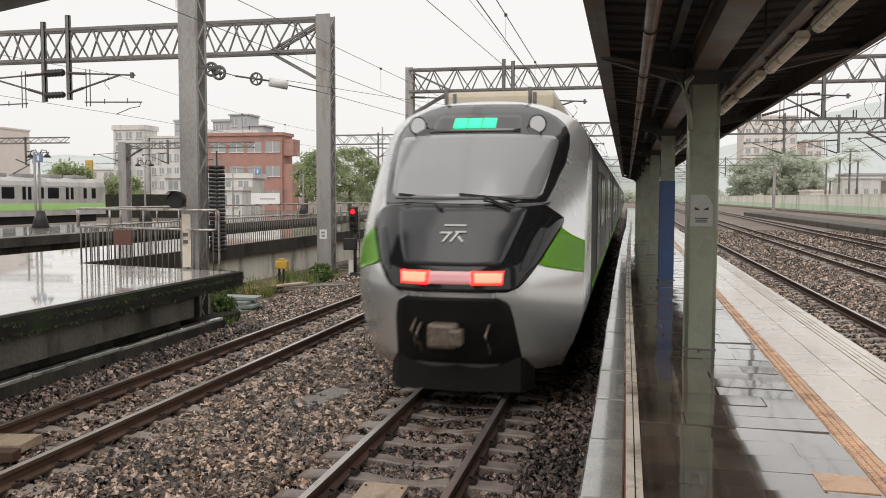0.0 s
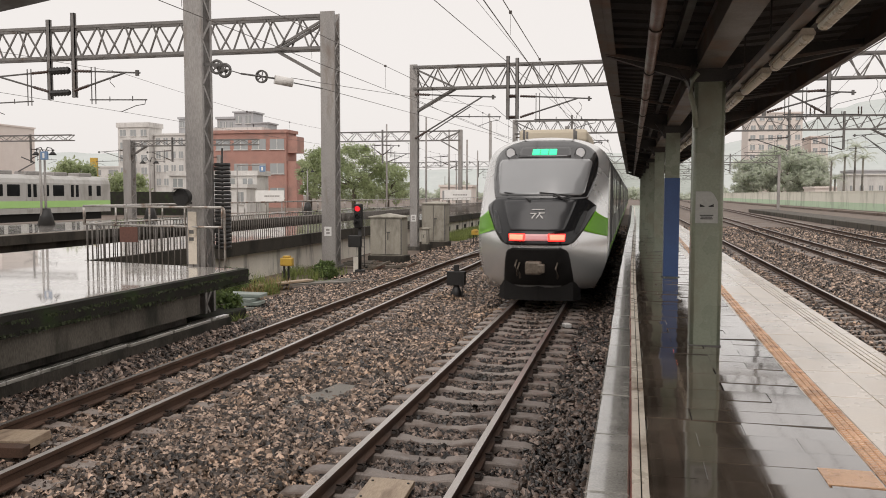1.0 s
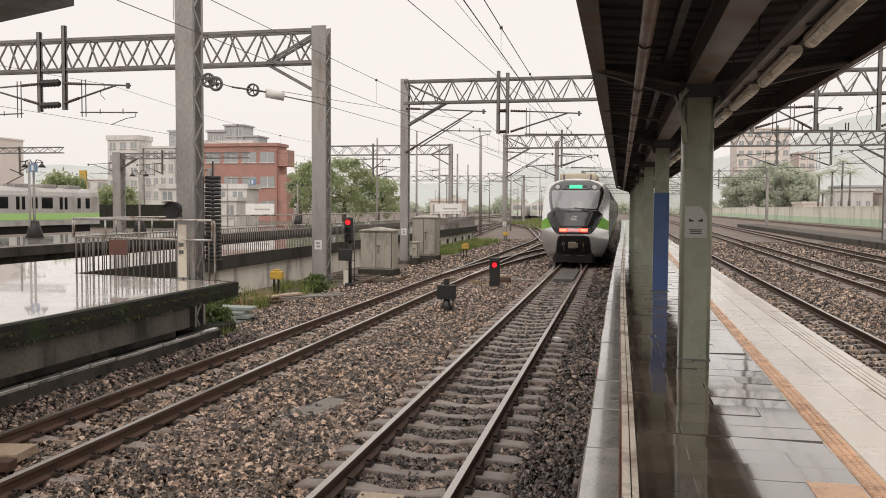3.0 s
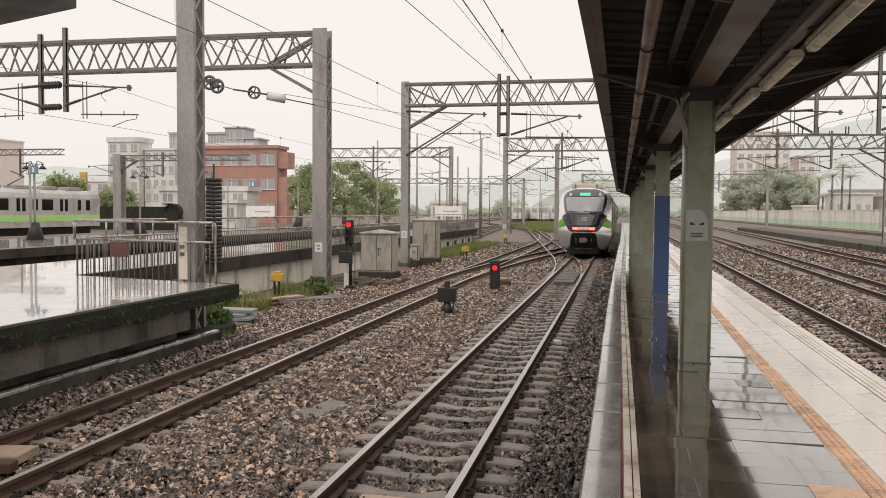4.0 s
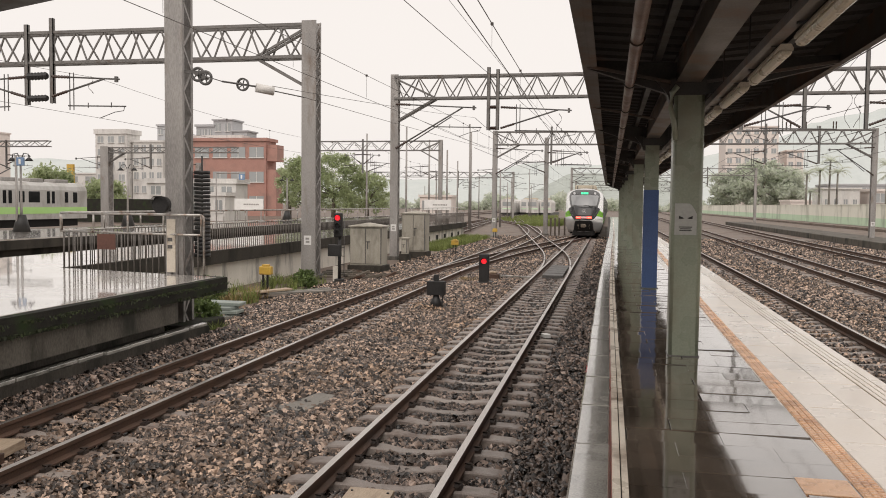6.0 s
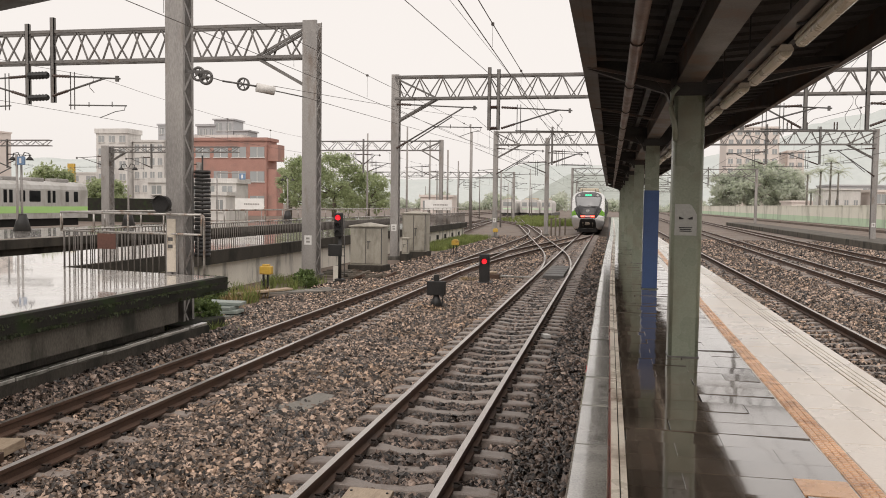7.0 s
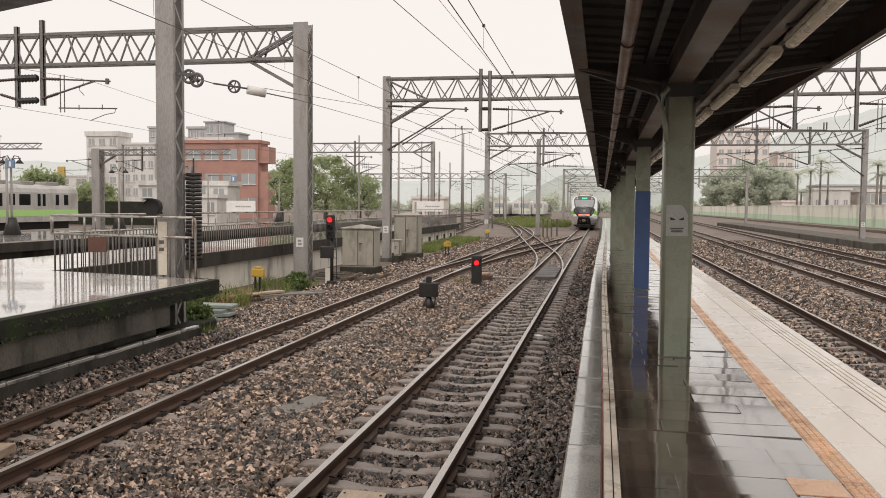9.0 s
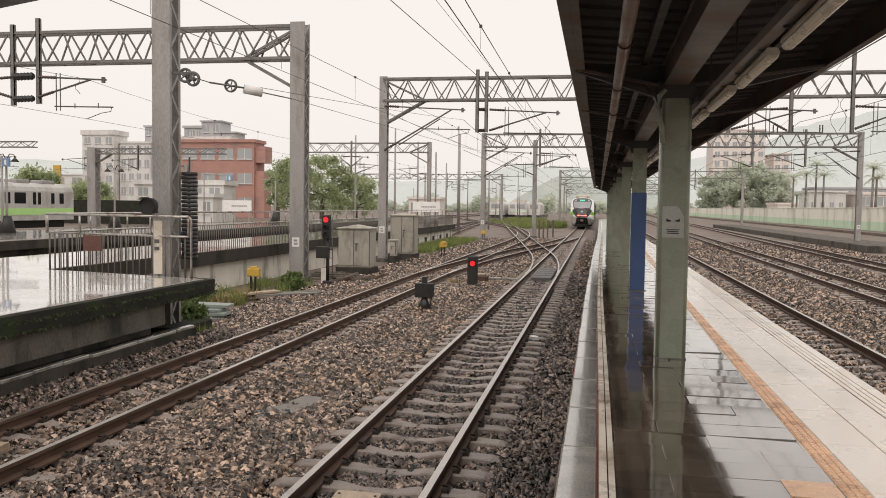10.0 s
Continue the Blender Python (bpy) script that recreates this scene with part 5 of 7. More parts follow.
# ---- platforms across the tracks ----
def prism(bm, outline, z0, z1):
    lo = [bm.verts.new((x, y, z0)) for x, y in outline]
    hi = [bm.verts.new((x, y, z1)) for x, y in outline]
    n = len(outline)
    for i in range(n):
        bm.faces.new((lo[i], lo[(i + 1) % n], hi[(i + 1) % n], hi[i]))
    bm.faces.new(hi)
    bm.faces.new(lo[::-1])
    return bm


plat_a = thing("platform_across", "rain-wet pale platform with a mossy dark edge and concrete wall", "platform", kind="structure")
bm = prism(B(), [(-14.5, -14), (-7.25, -14), (-7.25, 14.6), (-11.3, 15.62), (-11.3, 66), (-14.5, 66)], 0.93, 0.98)
part("platform_top", bm, M_WETTOP, plat_a, "rain-wet pale platform surface")
bm = prism(B(), [(-7.6, -14), (-7.10, -14), (-7.10, 14.75), (-7.6, 14.88)], 0.70, 0.972)
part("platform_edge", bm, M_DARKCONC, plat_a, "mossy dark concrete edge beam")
bm = prism(B(), [(-11.2, 15.7), (-7.6, 14.88), (-7.6, 14.6), (-11.2, 15.4)], 0.62, 0.968)
box(bm, -11.5, -11.2, 15.7, 66.1, 0.58, 0.972)
box(bm, -14.55, -14.3, -14, 66.1, 0.58, 0.968)
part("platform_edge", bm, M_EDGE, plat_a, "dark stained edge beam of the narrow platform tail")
bm = B()
box(bm, -7.85, -7.16, -14, 13.0, 0.34, 0.70)
box(bm, -7.85, -7.42, -14, 13.0, -0.26, 0.34)
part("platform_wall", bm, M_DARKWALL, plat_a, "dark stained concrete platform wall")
bm = B()
box(bm, -11.8, -11.42, 15.3, 66, -0.26, 0.58)
box(bm, -11.8, -7.75, 13.0, 13.2, -0.26, 0.62)
box(bm, -14.4, -14.2, -14, 66, -0.26, 0.58)
box(bm, -14.4, -11.42, 65.8, 66, -0.26, 0.58)
part("platform_wall", bm, M_PALECONC, plat_a, "weathered whitish wall with dark runs")
bm = B()
box(bm, -7.42, -7.05, -14, 13.9, -0.26, 0.17)
part("drain_kerb", bm, M_EDGE, plat_a, "low concrete drain kerb")
rk = random.Random(8)
me_cap = piece("kerb_cover", -0.05, 0.05, 0.012, 0.60, 0.0, 0.045, M_COPING, 0.008)
for i in range(18):
    ob = part("kerb_cover", me_cap, None, plat_a)
    ob.matrix_basis = pose(-7.11 + rk.uniform(-0.02, 0.02), 2.7 + i * 0.62, 0.17 + rk.uniform(-0.005, 0.01), 0, rk.uniform(-2, 2), rk.uniform(-1.5, 1.5))

plat_b = thing("platform_far", "distant rain-wet platform with a dark wall", "platform", kind="structure")
bm = B()
box(bm, -27.1, -21.0, -20, 84, 0.93, 0.98)
part("platform_top", bm, M_WETTOP, plat_b, "rain-wet pale platform surface")
bm = B()
box(bm, -27.2, -20.9, -20.1, 84.1, 0.60, 0.93)
box(bm, -26.9, -21.3, -20, 84, -0.26, 0.60)
part("platform_wall", bm, M_EDGE, plat_b, "dark mossy platform wall")

# canopy end over the platform across, seen at its corner only
bm = prism(B(), [(-15, -14), (-6.6, -14), (-6.6, 9.25), (-8.2, 9.9), (-15, 12.6)], 4.86, 5.05)
can2 = thing("canopy_across", "dark underside of the roof over the platform across", "canopy", kind="structure", bm=bm, material=M_CANOPY)
for y in (-6.0, 1.0):
    bm = B()
    box(bm, -10.95, -10.65, y - 0.15, y + 0.15, 0.98, 4.86, 0.01)
    part("canopy_post", bm, M_COLUMN, can2)


# ---- fences ----
def fence_run(p0, p1, bars=0.115, gap=1.05, label="", extra=None, top=1.16):
    """Upper rail on posts, a lower rail, and dark bars down to the floor."""
    f = thing("fence", label, "fence", "platform fences", at=Matrix.Translation((p0[0], p0[1], 0.975)))
    d = Vector((p1[0] - p0[0], p1[1] - p0[1], 0))
    L = d.length
    d.normalize()
    bm = B()
    tube(bm, [(0, 0, top), d * L * 0.5 + Vector((0, 0, top)), d * L + Vector((0, 0, top))], 0.024, 8)
    part("top_rail", bm, M_RAILING, f)
    bm = B()
    tube(bm, [(0, 0, 0.78), d * L * 0.5 + Vector((0, 0, 0.78)), d * L + Vector((0, 0, 0.78))], 0.022, 8)
    part("lower_rail", bm, M_RAILING, f)
    n = max(1, int(L / gap))
    me_post = None
    for i in range(n + 1):
        if me_post is None:
            bm = rod(B(), (0, 0, 0.78), (0, 0, top), 0.020, 8)
            me_post = mesh_of("post", bm, M_RAILING)
        ob = part("post", me_post, None, f)
        ob.matrix_basis = Matrix.Translation(d * L * i / n)
    me_bar = mesh_of("bar", rod(B(), (0, 0, 0.0), (0, 0, 0.78), 0.013, 6), M_FENCEBAR)
    nb = int(L / bars)
    k = 0
    for i in range(nb):
        if k >= 290:
            break
        ob = part("bar", me_bar, None, f)
        ob.matrix_basis = Matrix.Translation(d * L * (i + 0.5) / nb)
        k += 1
    if nb > k:
        bm = B()
        for i in range(k, nb):
            q = d * L * (i + 0.5) / nb
            rod(bm, (q.x, q.y, 0), (q.x, q.y, 0.78), 0.013, 4)
        tagged(part("bars_rest", bm, M_FENCEBAR, f), kind="stuff")
    return f


fe = fence_run((-7.62, 14.72), (-11.22, 15.55), 0.16, 0.9, "worn steel guard fence with dark bars at the platform end")
bm = B()
tube(bm, [(0.0, 0, 1.16), (0.05, -0.01, 1.13), (0.06, -0.01, 1.06), (0.06, -0.01, 0.0)], 0.024, 8)
part("end_post", bm, M_RAILING, fe)
bm = B()
box(bm, -2.50, -2.10, 0.44, 0.46, 0.44, 0.75)
part("sign_plate", bm, surface("faded_red_plate", (0.10, 0.045, 0.035), (0.17, 0.08, 0.06), 0.3, (0.5, 0.7)), fe, "faded dull red blank plate")
fence_run((-11.30, 15.7), (-11.30, 65.5), 0.15, 1.5, "long steel fence with dark bars along the narrow platform")

# ---- trackside equipment ----
def cabinet(x0, x1, y, z0, z1, depth, doors, label, hip=0.12):
    c = thing("equipment_cabinet", label, "equipment cabinet", "trackside cabinets", at=pose((x0 + x1) / 2, y, z0))
    w, h = x1 - x0, z1 - z0
    bm = B()
    box(bm, -w / 2, w / 2, 0, depth, 0, h, 0.01)
    part("body", bm, M_CABINET, c)
    # dark sheet behind the doors, put there to darken the gaps between them
    bm = B()
    box(bm, -w / 2 + 0.02, w / 2 - 0.02, -0.004, -0.001, 0.05, h - 0.05)
    part("door_seal", bm, M_DARKSTEEL, c, "dark backing sheet behind the doors")
    for i in range(doors):
        a = -w / 2 + 0.03 + (w - 0.06) * i / doors
        b = a + (w - 0.06) / doors - 0.03
        bm = B()
        box(bm, a, b, -0.028, -0.006, 0.06, h - 0.06, 0.006)
        d = part("door", bm, M_CABINET, c)
        if i == doors - 1:
            bm = B()
            box(bm, a + 0.06, a + 0.09, -0.05, -0.026, h * 0.42, h * 0.62)
            box(bm, a + 0.03, a + 0.16, -0.045, -0.027, h * 0.60, h * 0.63)
            part("handle", bm, M_DARKSTEEL, d, "dark latch bar")
    bm = prism(B(), [(-w / 2 - 0.06, -0.06), (w / 2 + 0.06, -0.06), (w / 2 + 0.06, depth + 0.06), (-w / 2 - 0.06, depth + 0.06)], h, h + 0.04)
    v = [bm.verts.new(q) for q in ((-w / 2 - 0.06, -0.06, h + 0.04), (w / 2 + 0.06, -0.06, h + 0.04), (w / 2 + 0.06, depth + 0.06, h + 0.04), (-w / 2 - 0.06, depth + 0.06, h + 0.04), (0, depth * 0.3, h + 0.04 + hip), (0, depth * 0.7, h + 0.04 + hip))]
    for q in ((0, 1, 4), (1, 2, 5, 4), (2, 3, 5), (3, 0, 4, 5)):
        bm.faces.new([v[i] for i in q])
    part("roof", bm, M_CABINET, c, "low hipped lid")
    bm = B()
    box(bm, -w / 2 - 0.08, w / 2 + 0.08, -0.08, depth + 0.08, -z0 - 0.26, 0.0, 0.02)
    part("plinth", bm, M_EDGE, c, "dark concrete plinth")
    return c


cabinet(-9.66, -8.40, 30.5, 0.05, 1.50, 0.8, 2, "beige double-door equipment cabinet on a dark plinth")
cabinet(-10.02, -8.82, 40.0, 0.05, 1.90, 0.9, 2, "tall beige equipment cabinet beside the portal post")
cabinet(-9.33, -9.03, 37.2, 0.1, 0.80, 0.3, 1, "small beige junction cabinet", 0.02)


def lens(bm, x, y, z, r):
    rod(bm, (x, y, z), (x, y + 0.02, z), r, 20)


sg = thing("signal_post", "black trackside signal on a post showing one lit red lamp", "railway signal")
bm = B()
rod(bm, (-8.64, 26.15, -0.26), (-8.64, 26.15, 1.4), 0.055, 12)
box(bm, -8.78, -8.50, 26.02, 26.28, -0.26, -0.08, 0.02)
part("post", bm, M_BLACK, sg)
bm = B()
box(bm, -8.80, -8.52, 26.0, 26.16, 1.28, 2.08, 0.04)
for z in (1.92, 1.66, 1.42):
    for a in np.linspace(0.0, math.pi, 12):
        bar(bm, (-8.66 + 0.10 * math.cos(a), 25.86, z + 0.10 * math.sin(a)), (-8.66 + 0.10 * math.cos(a), 26.0, z + 0.10 * math.sin(a)), 0.035, 0.01)
head = part("signal_head", bm, M_BLACK, sg)
bm = B()
lens(bm, -8.66, 25.975, 1.92, 0.088)
part("red_lens", bm, M_REDLIGHT, head, "lit red lens")
bm = B()
lens(bm, -8.66, 25.98, 1.66, 0.08)
part("dark_lens", bm, M_MASK, head)
bm = B()
box(bm, -8.99, -8.56, 25.98, 26.15, 0.66, 1.04, 0.02)
part("junction_box", bm, M_BLACK, sg)
bm = B()
rod(bm, (-8.50, 26.2, 0.0), (-8.50, 26.2, 2.0), 0.015, 6)
for z in np.arange(0.1, 1.3, 0.28):
    bar(bm, (-8.64, 26.2, z), (-8.48, 26.2, z), 0.02, 0.02)
part("ladder", bm, M_DARKSTEEL, sg)
bm = B()
box(bm, -9.02, -8.85, 26.6, 26.65, -0.2, 0.30)
thing("marker_slab", "leaning pale concrete marker beside the signal", "marker", bm=bm, material=M_PALECONC)

dw = thing("dwarf_signal", "low black ground signal with a lit red lamp", "railway signal")
bm = B()
box(bm, -4.17, -3.84, 27.1, 27.3, -0.18, 0.78, 0.03)
for a in np.linspace(-0.3, math.pi + 0.3, 14):
    bar(bm, (-4.0 + 0.125 * math.cos(a), 26.95, 0.54 + 0.125 * math.sin(a)), (-4.0 + 0.125 * math.cos(a), 27.1, 0.54 + 0.125 * math.sin(a)), 0.035, 0.012)
box(bm, -4.28, -3.74, 27.0, 27.45, -0.27, -0.14, 0.02)
part("housing", bm, M_BLACK, dw)
bm = B()
lens(bm, -4.0, 27.08, 0.54, 0.085)
part("red_lens", bm, M_REDLIGHT, dw, "lit red lens")

bx = thing("track_indicator", "dark iron indicator box on a splayed stand between the tracks", "point indicator")
bm = B()
box(bm, -4.48, -4.02, 20.5, 20.72, 0.10, 0.46, 0.015)
box(bm, -4.31, -4.19, 20.56, 20.68, 0.46, 0.62)
part("box", bm, M_BLACK, bx)
bm = B()
rod(bm, (-4.25, 20.6, -0.26), (-4.25, 20.6, 0.12), 0.21, 10, 0.06)
bar(bm, (-4.10, 20.55, -0.2), (-4.06, 20.55, 0.14), 0.03, 0.03)
box(bm, -4.45, -4.0, 20.45, 20.8, -0.28, -0.19, 0.01)
part("stand", bm, M_BLACK, bx)

yb_ = thing("yellow_junction_box", "small weathered yellow box on two dark legs", "junction box")
bm = B()
box(bm, -10.30, -9.92, 23.5, 23.7, 0.22, 0.47, 0.03)
box(bm, -10.22, -10.0, 23.52, 23.68, 0.47, 0.53, 0.02)
part("box", bm, M_YELLOW, yb_)
for x in (-10.2, -10.06):
    bm = B()
    bar(bm, (x, 23.6, -0.26), (x, 23.6, 0.24), 0.05, 0.05)
    part("leg", bm, M_BLACK, yb_)
y2 = copy_thing(yb_, pose(2.25, 19.2, 0.05))
copy_thing(yb_, pose(1.4, 41, 0.05))

# point machine, its rods and the turnout plates
pm = thing("point_machine", "low rusty point machine with pale cover and drive rod", "point machine")
bm = B()
box(bm, -4.35, -3.75, 29.0, 29.5, -0.26, -0.02, 0.04)
part("casing", bm, M_RUST, pm)
bm = B()
box(bm, -4.2, -3.85, 29.05, 29.35, -0.02, 0.06, 0.02)
part("cover", bm, M_WOOD, pm, "pale weathered cover")
bm = B()
bar(bm, (-3.75, 29.2, -0.1), (-2.5, 29.1, -0.12), 0.07, 0.05)
part("drive_rod", bm, M_COPING, pm)
for i in range(5):
    bm = B()
    box(bm, -2.28, -1.56, 29.6 + i * 1.05, 30.45 + i * 1.05, -0.2, -0.07, 0.01)
    thing("turnout_plate", "grey steel cover plate between turnout rails", "plate", "turnout plates", bm=bm, material=M_DARKSTEEL)
rt = random.Random(12)
for i in range(9):
    bm = B()
    x, y = -9.2 + rt.uniform(-0.6, 1.0), 28.2 + rt.uniform(-0.6, 1.4)
    bar(bm, (x - 0.5, y, -0.18 + 0.03 * i / 3), (x + 0.6, y + rt.uniform(-0.5, 0.5), -0.16 + 0.03 * i / 3), 0.2, 0.06)
    thing("scrap_board", "dark wet scrap board lying beside the cabinet", "board", "scrap boards", bm=bm, material=M_BARK if i % 2 else M_DARKWALL)

for i in range(14):
    x, y = -8.9 + rt.uniform(-0.7, 1.3), 28.3 + rt.uniform(-1.0, 1.6)
    bm = B()
    bar(bm, (x - rt.uniform(0.1, 0.35), y, -0.2), (x + rt.uniform(0.1, 0.35), y + rt.uniform(-0.3, 0.3), -0.10 + rt.uniform(0, 0.08)), rt.uniform(0.08, 0.2), rt.uniform(0.05, 0.12))
    thing("scrap_block", "dark wet scrap block lying beside the cabinet", "scrap", "scrap blocks", bm=bm, material=M_BARK if i % 3 else M_RUST)

# boards and slabs lying by the tracks
def board(x, y, w, l, h, z, rz, material, label, holes=False):
    bm = B()
    box(bm, -w / 2, w / 2, -l / 2, l / 2, 0, h, 0.006)
    b = thing("loose_board", label, "board", bm=bm, material=material, at=pose(x, y, z, rt.uniform(-1, 1), rt.uniform(-2, 2), rz))
    if holes:
        for dx in (-0.2, 0.2):
            for dy in (-0.2, 0.2):
                bm = B()
                rod(bm, (dx * w / 0.5, dy * l / 0.6, h), (dx * w / 0.5, dy * l / 0.6, h + 0.008), 0.012, 8)
                part("bolt", bm, M_BLACK, b)
    return b


board(-1.99, 6.72, 0.40, 0.56, 0.05, -0.165, 2, M_WOOD, "pale bolted plank between the rails", True)
board(-6.10, 7.22, 0.62, 0.40, 0.09, -0.14, 8, M_WOOD, "pale wet plank lying between the rails")
board(-5.98, 6.86, 0.62, 0.16, 0.10, -0.14, 10, M_RUST, "rusty brown plank lying between the rails")
board(-3.45, 11.3, 0.30, 0.95, 0.05, -0.222, -4, M_WALLCONC, "flat grey concrete cover in the ballast")
board(-3.75, 10.2, 0.34, 0.9, 0.05, -0.225, -12, M_WALLCONC, "flat grey concrete cover in the ballast")
board(-4.05, 9.75, 0.30, 0.7, 0.05, -0.228, -6, M_WALLCONC, "flat grey concrete cover in the ballast")
board(-9.55, 21.3, 0.30, 2.6, 0.05, -0.10, -30, M_WOOD, "long bleached board on the grass")
board(-8.95, 22.4, 0.26, 2.8, 0.05, -0.16, -38, M_COPING, "grey concrete trough lid")
board(-8.4, 22.6, 0.26, 2.6, 0.05, -0.17, -42, M_WALLCONC, "grey concrete trough lid")
board(-8.5, 16.2, 0.5, 1.8, 0.10, -0.2, -8, M_COPING, "grey concrete trough lid")
board(-1.16, 16.24, 0.13, 0.20, 0.07, -0.17, 25, M_WHITE, "crumpled white litter on the ballast")
for i, (dx, dy, rz) in enumerate(((0, 0, -6), (0.05, 0.06, 3), (-0.1, 0.1, -2), (0.0, 0.3, 6))):
    bm = B()
    box(bm, -0.42, 0.42, -0.22, 0.22, 0, 0.075, 0.012)
    thing("trough_cover", "green-grey cover stacked beside the platform end", "trough cover", "stacked covers", bm=bm, material=M_FIBRE, at=pose(-8.62 + dx, 17.5 + dy, -0.22 + 0.085 * i, 0, rt.uniform(-3, 3), rz))
bm = B()
box(bm, -8.75, -7.7, 14.4, 15.9, -0.26, 0.05, 0.04)
thing("mast_footing", "broad mossy concrete footing under the mast", "footing", bm=bm, material=M_DARKCONC)


for x, y in ((-4.9, 72), (-4.6, 73), (-4.3, 74), (-3.9, 75.5)):
    bm = B()
    bar(bm, (x, y, -0.26), (x, y, 1.3), 0.14, 0.14)
    thing("marker_post", "short dark wooden marker post beside the track", "post", "marker posts", bm=bm, material=M_BARK)
rs = thing("far_signal", "small dark signal near the boundary wall", "railway signal")
bm = B()
rod(bm, (22.6, 140, -0.25), (22.6, 140, 1.2), 0.07, 8)
box(bm, 22.42, 22.78, 139.8, 140.1, 1.0, 2.1, 0.05)
part("housing", bm, M_BLACK, rs)
bm = B()
lens(bm, 22.6, 139.78, 1.8, 0.12)
part("dark_lens", bm, M_RUST, rs)

# ---- grass ----
def grass(x0, x1, y0, y1, n, h, material, seed, label, z=-0.26):
    rng_ = np.random.default_rng(seed)
    cx, cy = rng_.random(max(4, n // 25)) * (x1 - x0) + x0, rng_.random(max(4, n // 25)) * (y1 - y0) + y0
    k = rng_.integers(0, len(cx), n)
    x, y = cx[k] + rng_.normal(0, 0.10, n), cy[k] + rng_.normal(0, 0.10, n)
    hh = h * (0.4 + 0.8 * rng_.random(n))
    a = rng_.random(n) * 6.283
    lean = hh * (0.2 + 0.6 * rng_.random(n))
    w = 0.006 + 0.008 * rng_.random(n)
    dx, dy = np.cos(a), np.sin(a)
    p = np.zeros((n, 5, 3))
    p[:, 0] = np.stack([x - dy * w, y + dx * w, np.full(n, z)], 1)
    p[:, 1] = np.stack([x + dy * w, y - dx * w, np.full(n, z)], 1)
    p[:, 2] = np.stack([x + dx * lean * 0.4 + dy * w * 0.8, y + dy * lean * 0.4 - dx * w * 0.8, z + hh * 0.65], 1)
    p[:, 3] = np.stack([x + dx * lean * 0.4 - dy * w * 0.8, y + dy * lean * 0.4 + dx * w * 0.8, z + hh * 0.65], 1)
    p[:, 4] = np.stack([x + dx * lean, y + dy * lean, z + hh], 1)
    faces = []
    for i in range(n):
        o = i * 5
        faces += [(o, o + 1, o + 2, o + 3), (o + 3, o + 2, o + 4)]
    me = bpy.data.meshes.new("grass")
    me.from_pydata(p.reshape(-1, 3).tolist(), [], faces)
    me.materials.append(material)
    return tagged(new("grass", me), label, "grass", kind="stuff")


grass(-11.2, -9.2, 17.5, 22.5, 900, 0.40, M_GRASS, 21, "green weeds at the foot of the platform wall")
grass(-10.9, -9.0, 23.5, 26.8, 550, 0.34, M_GRASS, 22, "green weeds beside the portal post")
grass(-10.2, -9.0, 19.5, 21.8, 500, 0.35, M_STRAW, 23, "dry straw-coloured grass")
grass(-11.3, -9.2, 46, 66, 9000, 0.35, M_GRASS, 24, "grass bank along the platform wall")
grass(-11.5, -6.3, 104, 128, 9000, 0.55, M_GRASS, 25, "grass patch between the far tracks")
grass(-7.6, -4.3, 108, 122, 4000, 0.9, M_GRASS, 27, "tall grass at the feet of the far posts")
grass(-19, -11.0, 128, 190, 9000, 0.6, M_GRASS, 28, "grass patch between the far tracks")
grass(-8.2, -7.0, 13.4, 15.4, 350, 0.3, M_GRASS, 26, "moss and weeds on the mast footing")
grass(-7.66, -7.50, 2.5, 13.6, 900, 0.035, M_GRASS, 29, "small moss tufts along the wet platform edge", 0.93)
grass(-4.95, -4.35, 27.3, 28.5, 260, 0.13, M_STRAW, 30, "dry straw and dead vines beside the dwarf signal", -0.21)
grass(-7.11, -7.095, 3.5, 14.7, 2600, -0.035, M_MOSS, 33, "dark moss hanging down the wet platform edge", 0.90)
grass(-7.11, -7.095, 3.5, 14.7, 1500, -0.045, M_MOSS, 34, "dark moss hanging down the wet platform edge", 0.76)
# near-black plates on the wall face stand for the shade inside drain openings
for k in range(7):
    bm = B()
    box(bm, -11.45, -11.412, 47.0 + k * 2.7, 47.75 + k * 2.7, -0.02, 0.30)
    part("drain_opening", bm, M_UNDER, plat_a, "dark panel drawing a shaded drain opening in the wall")


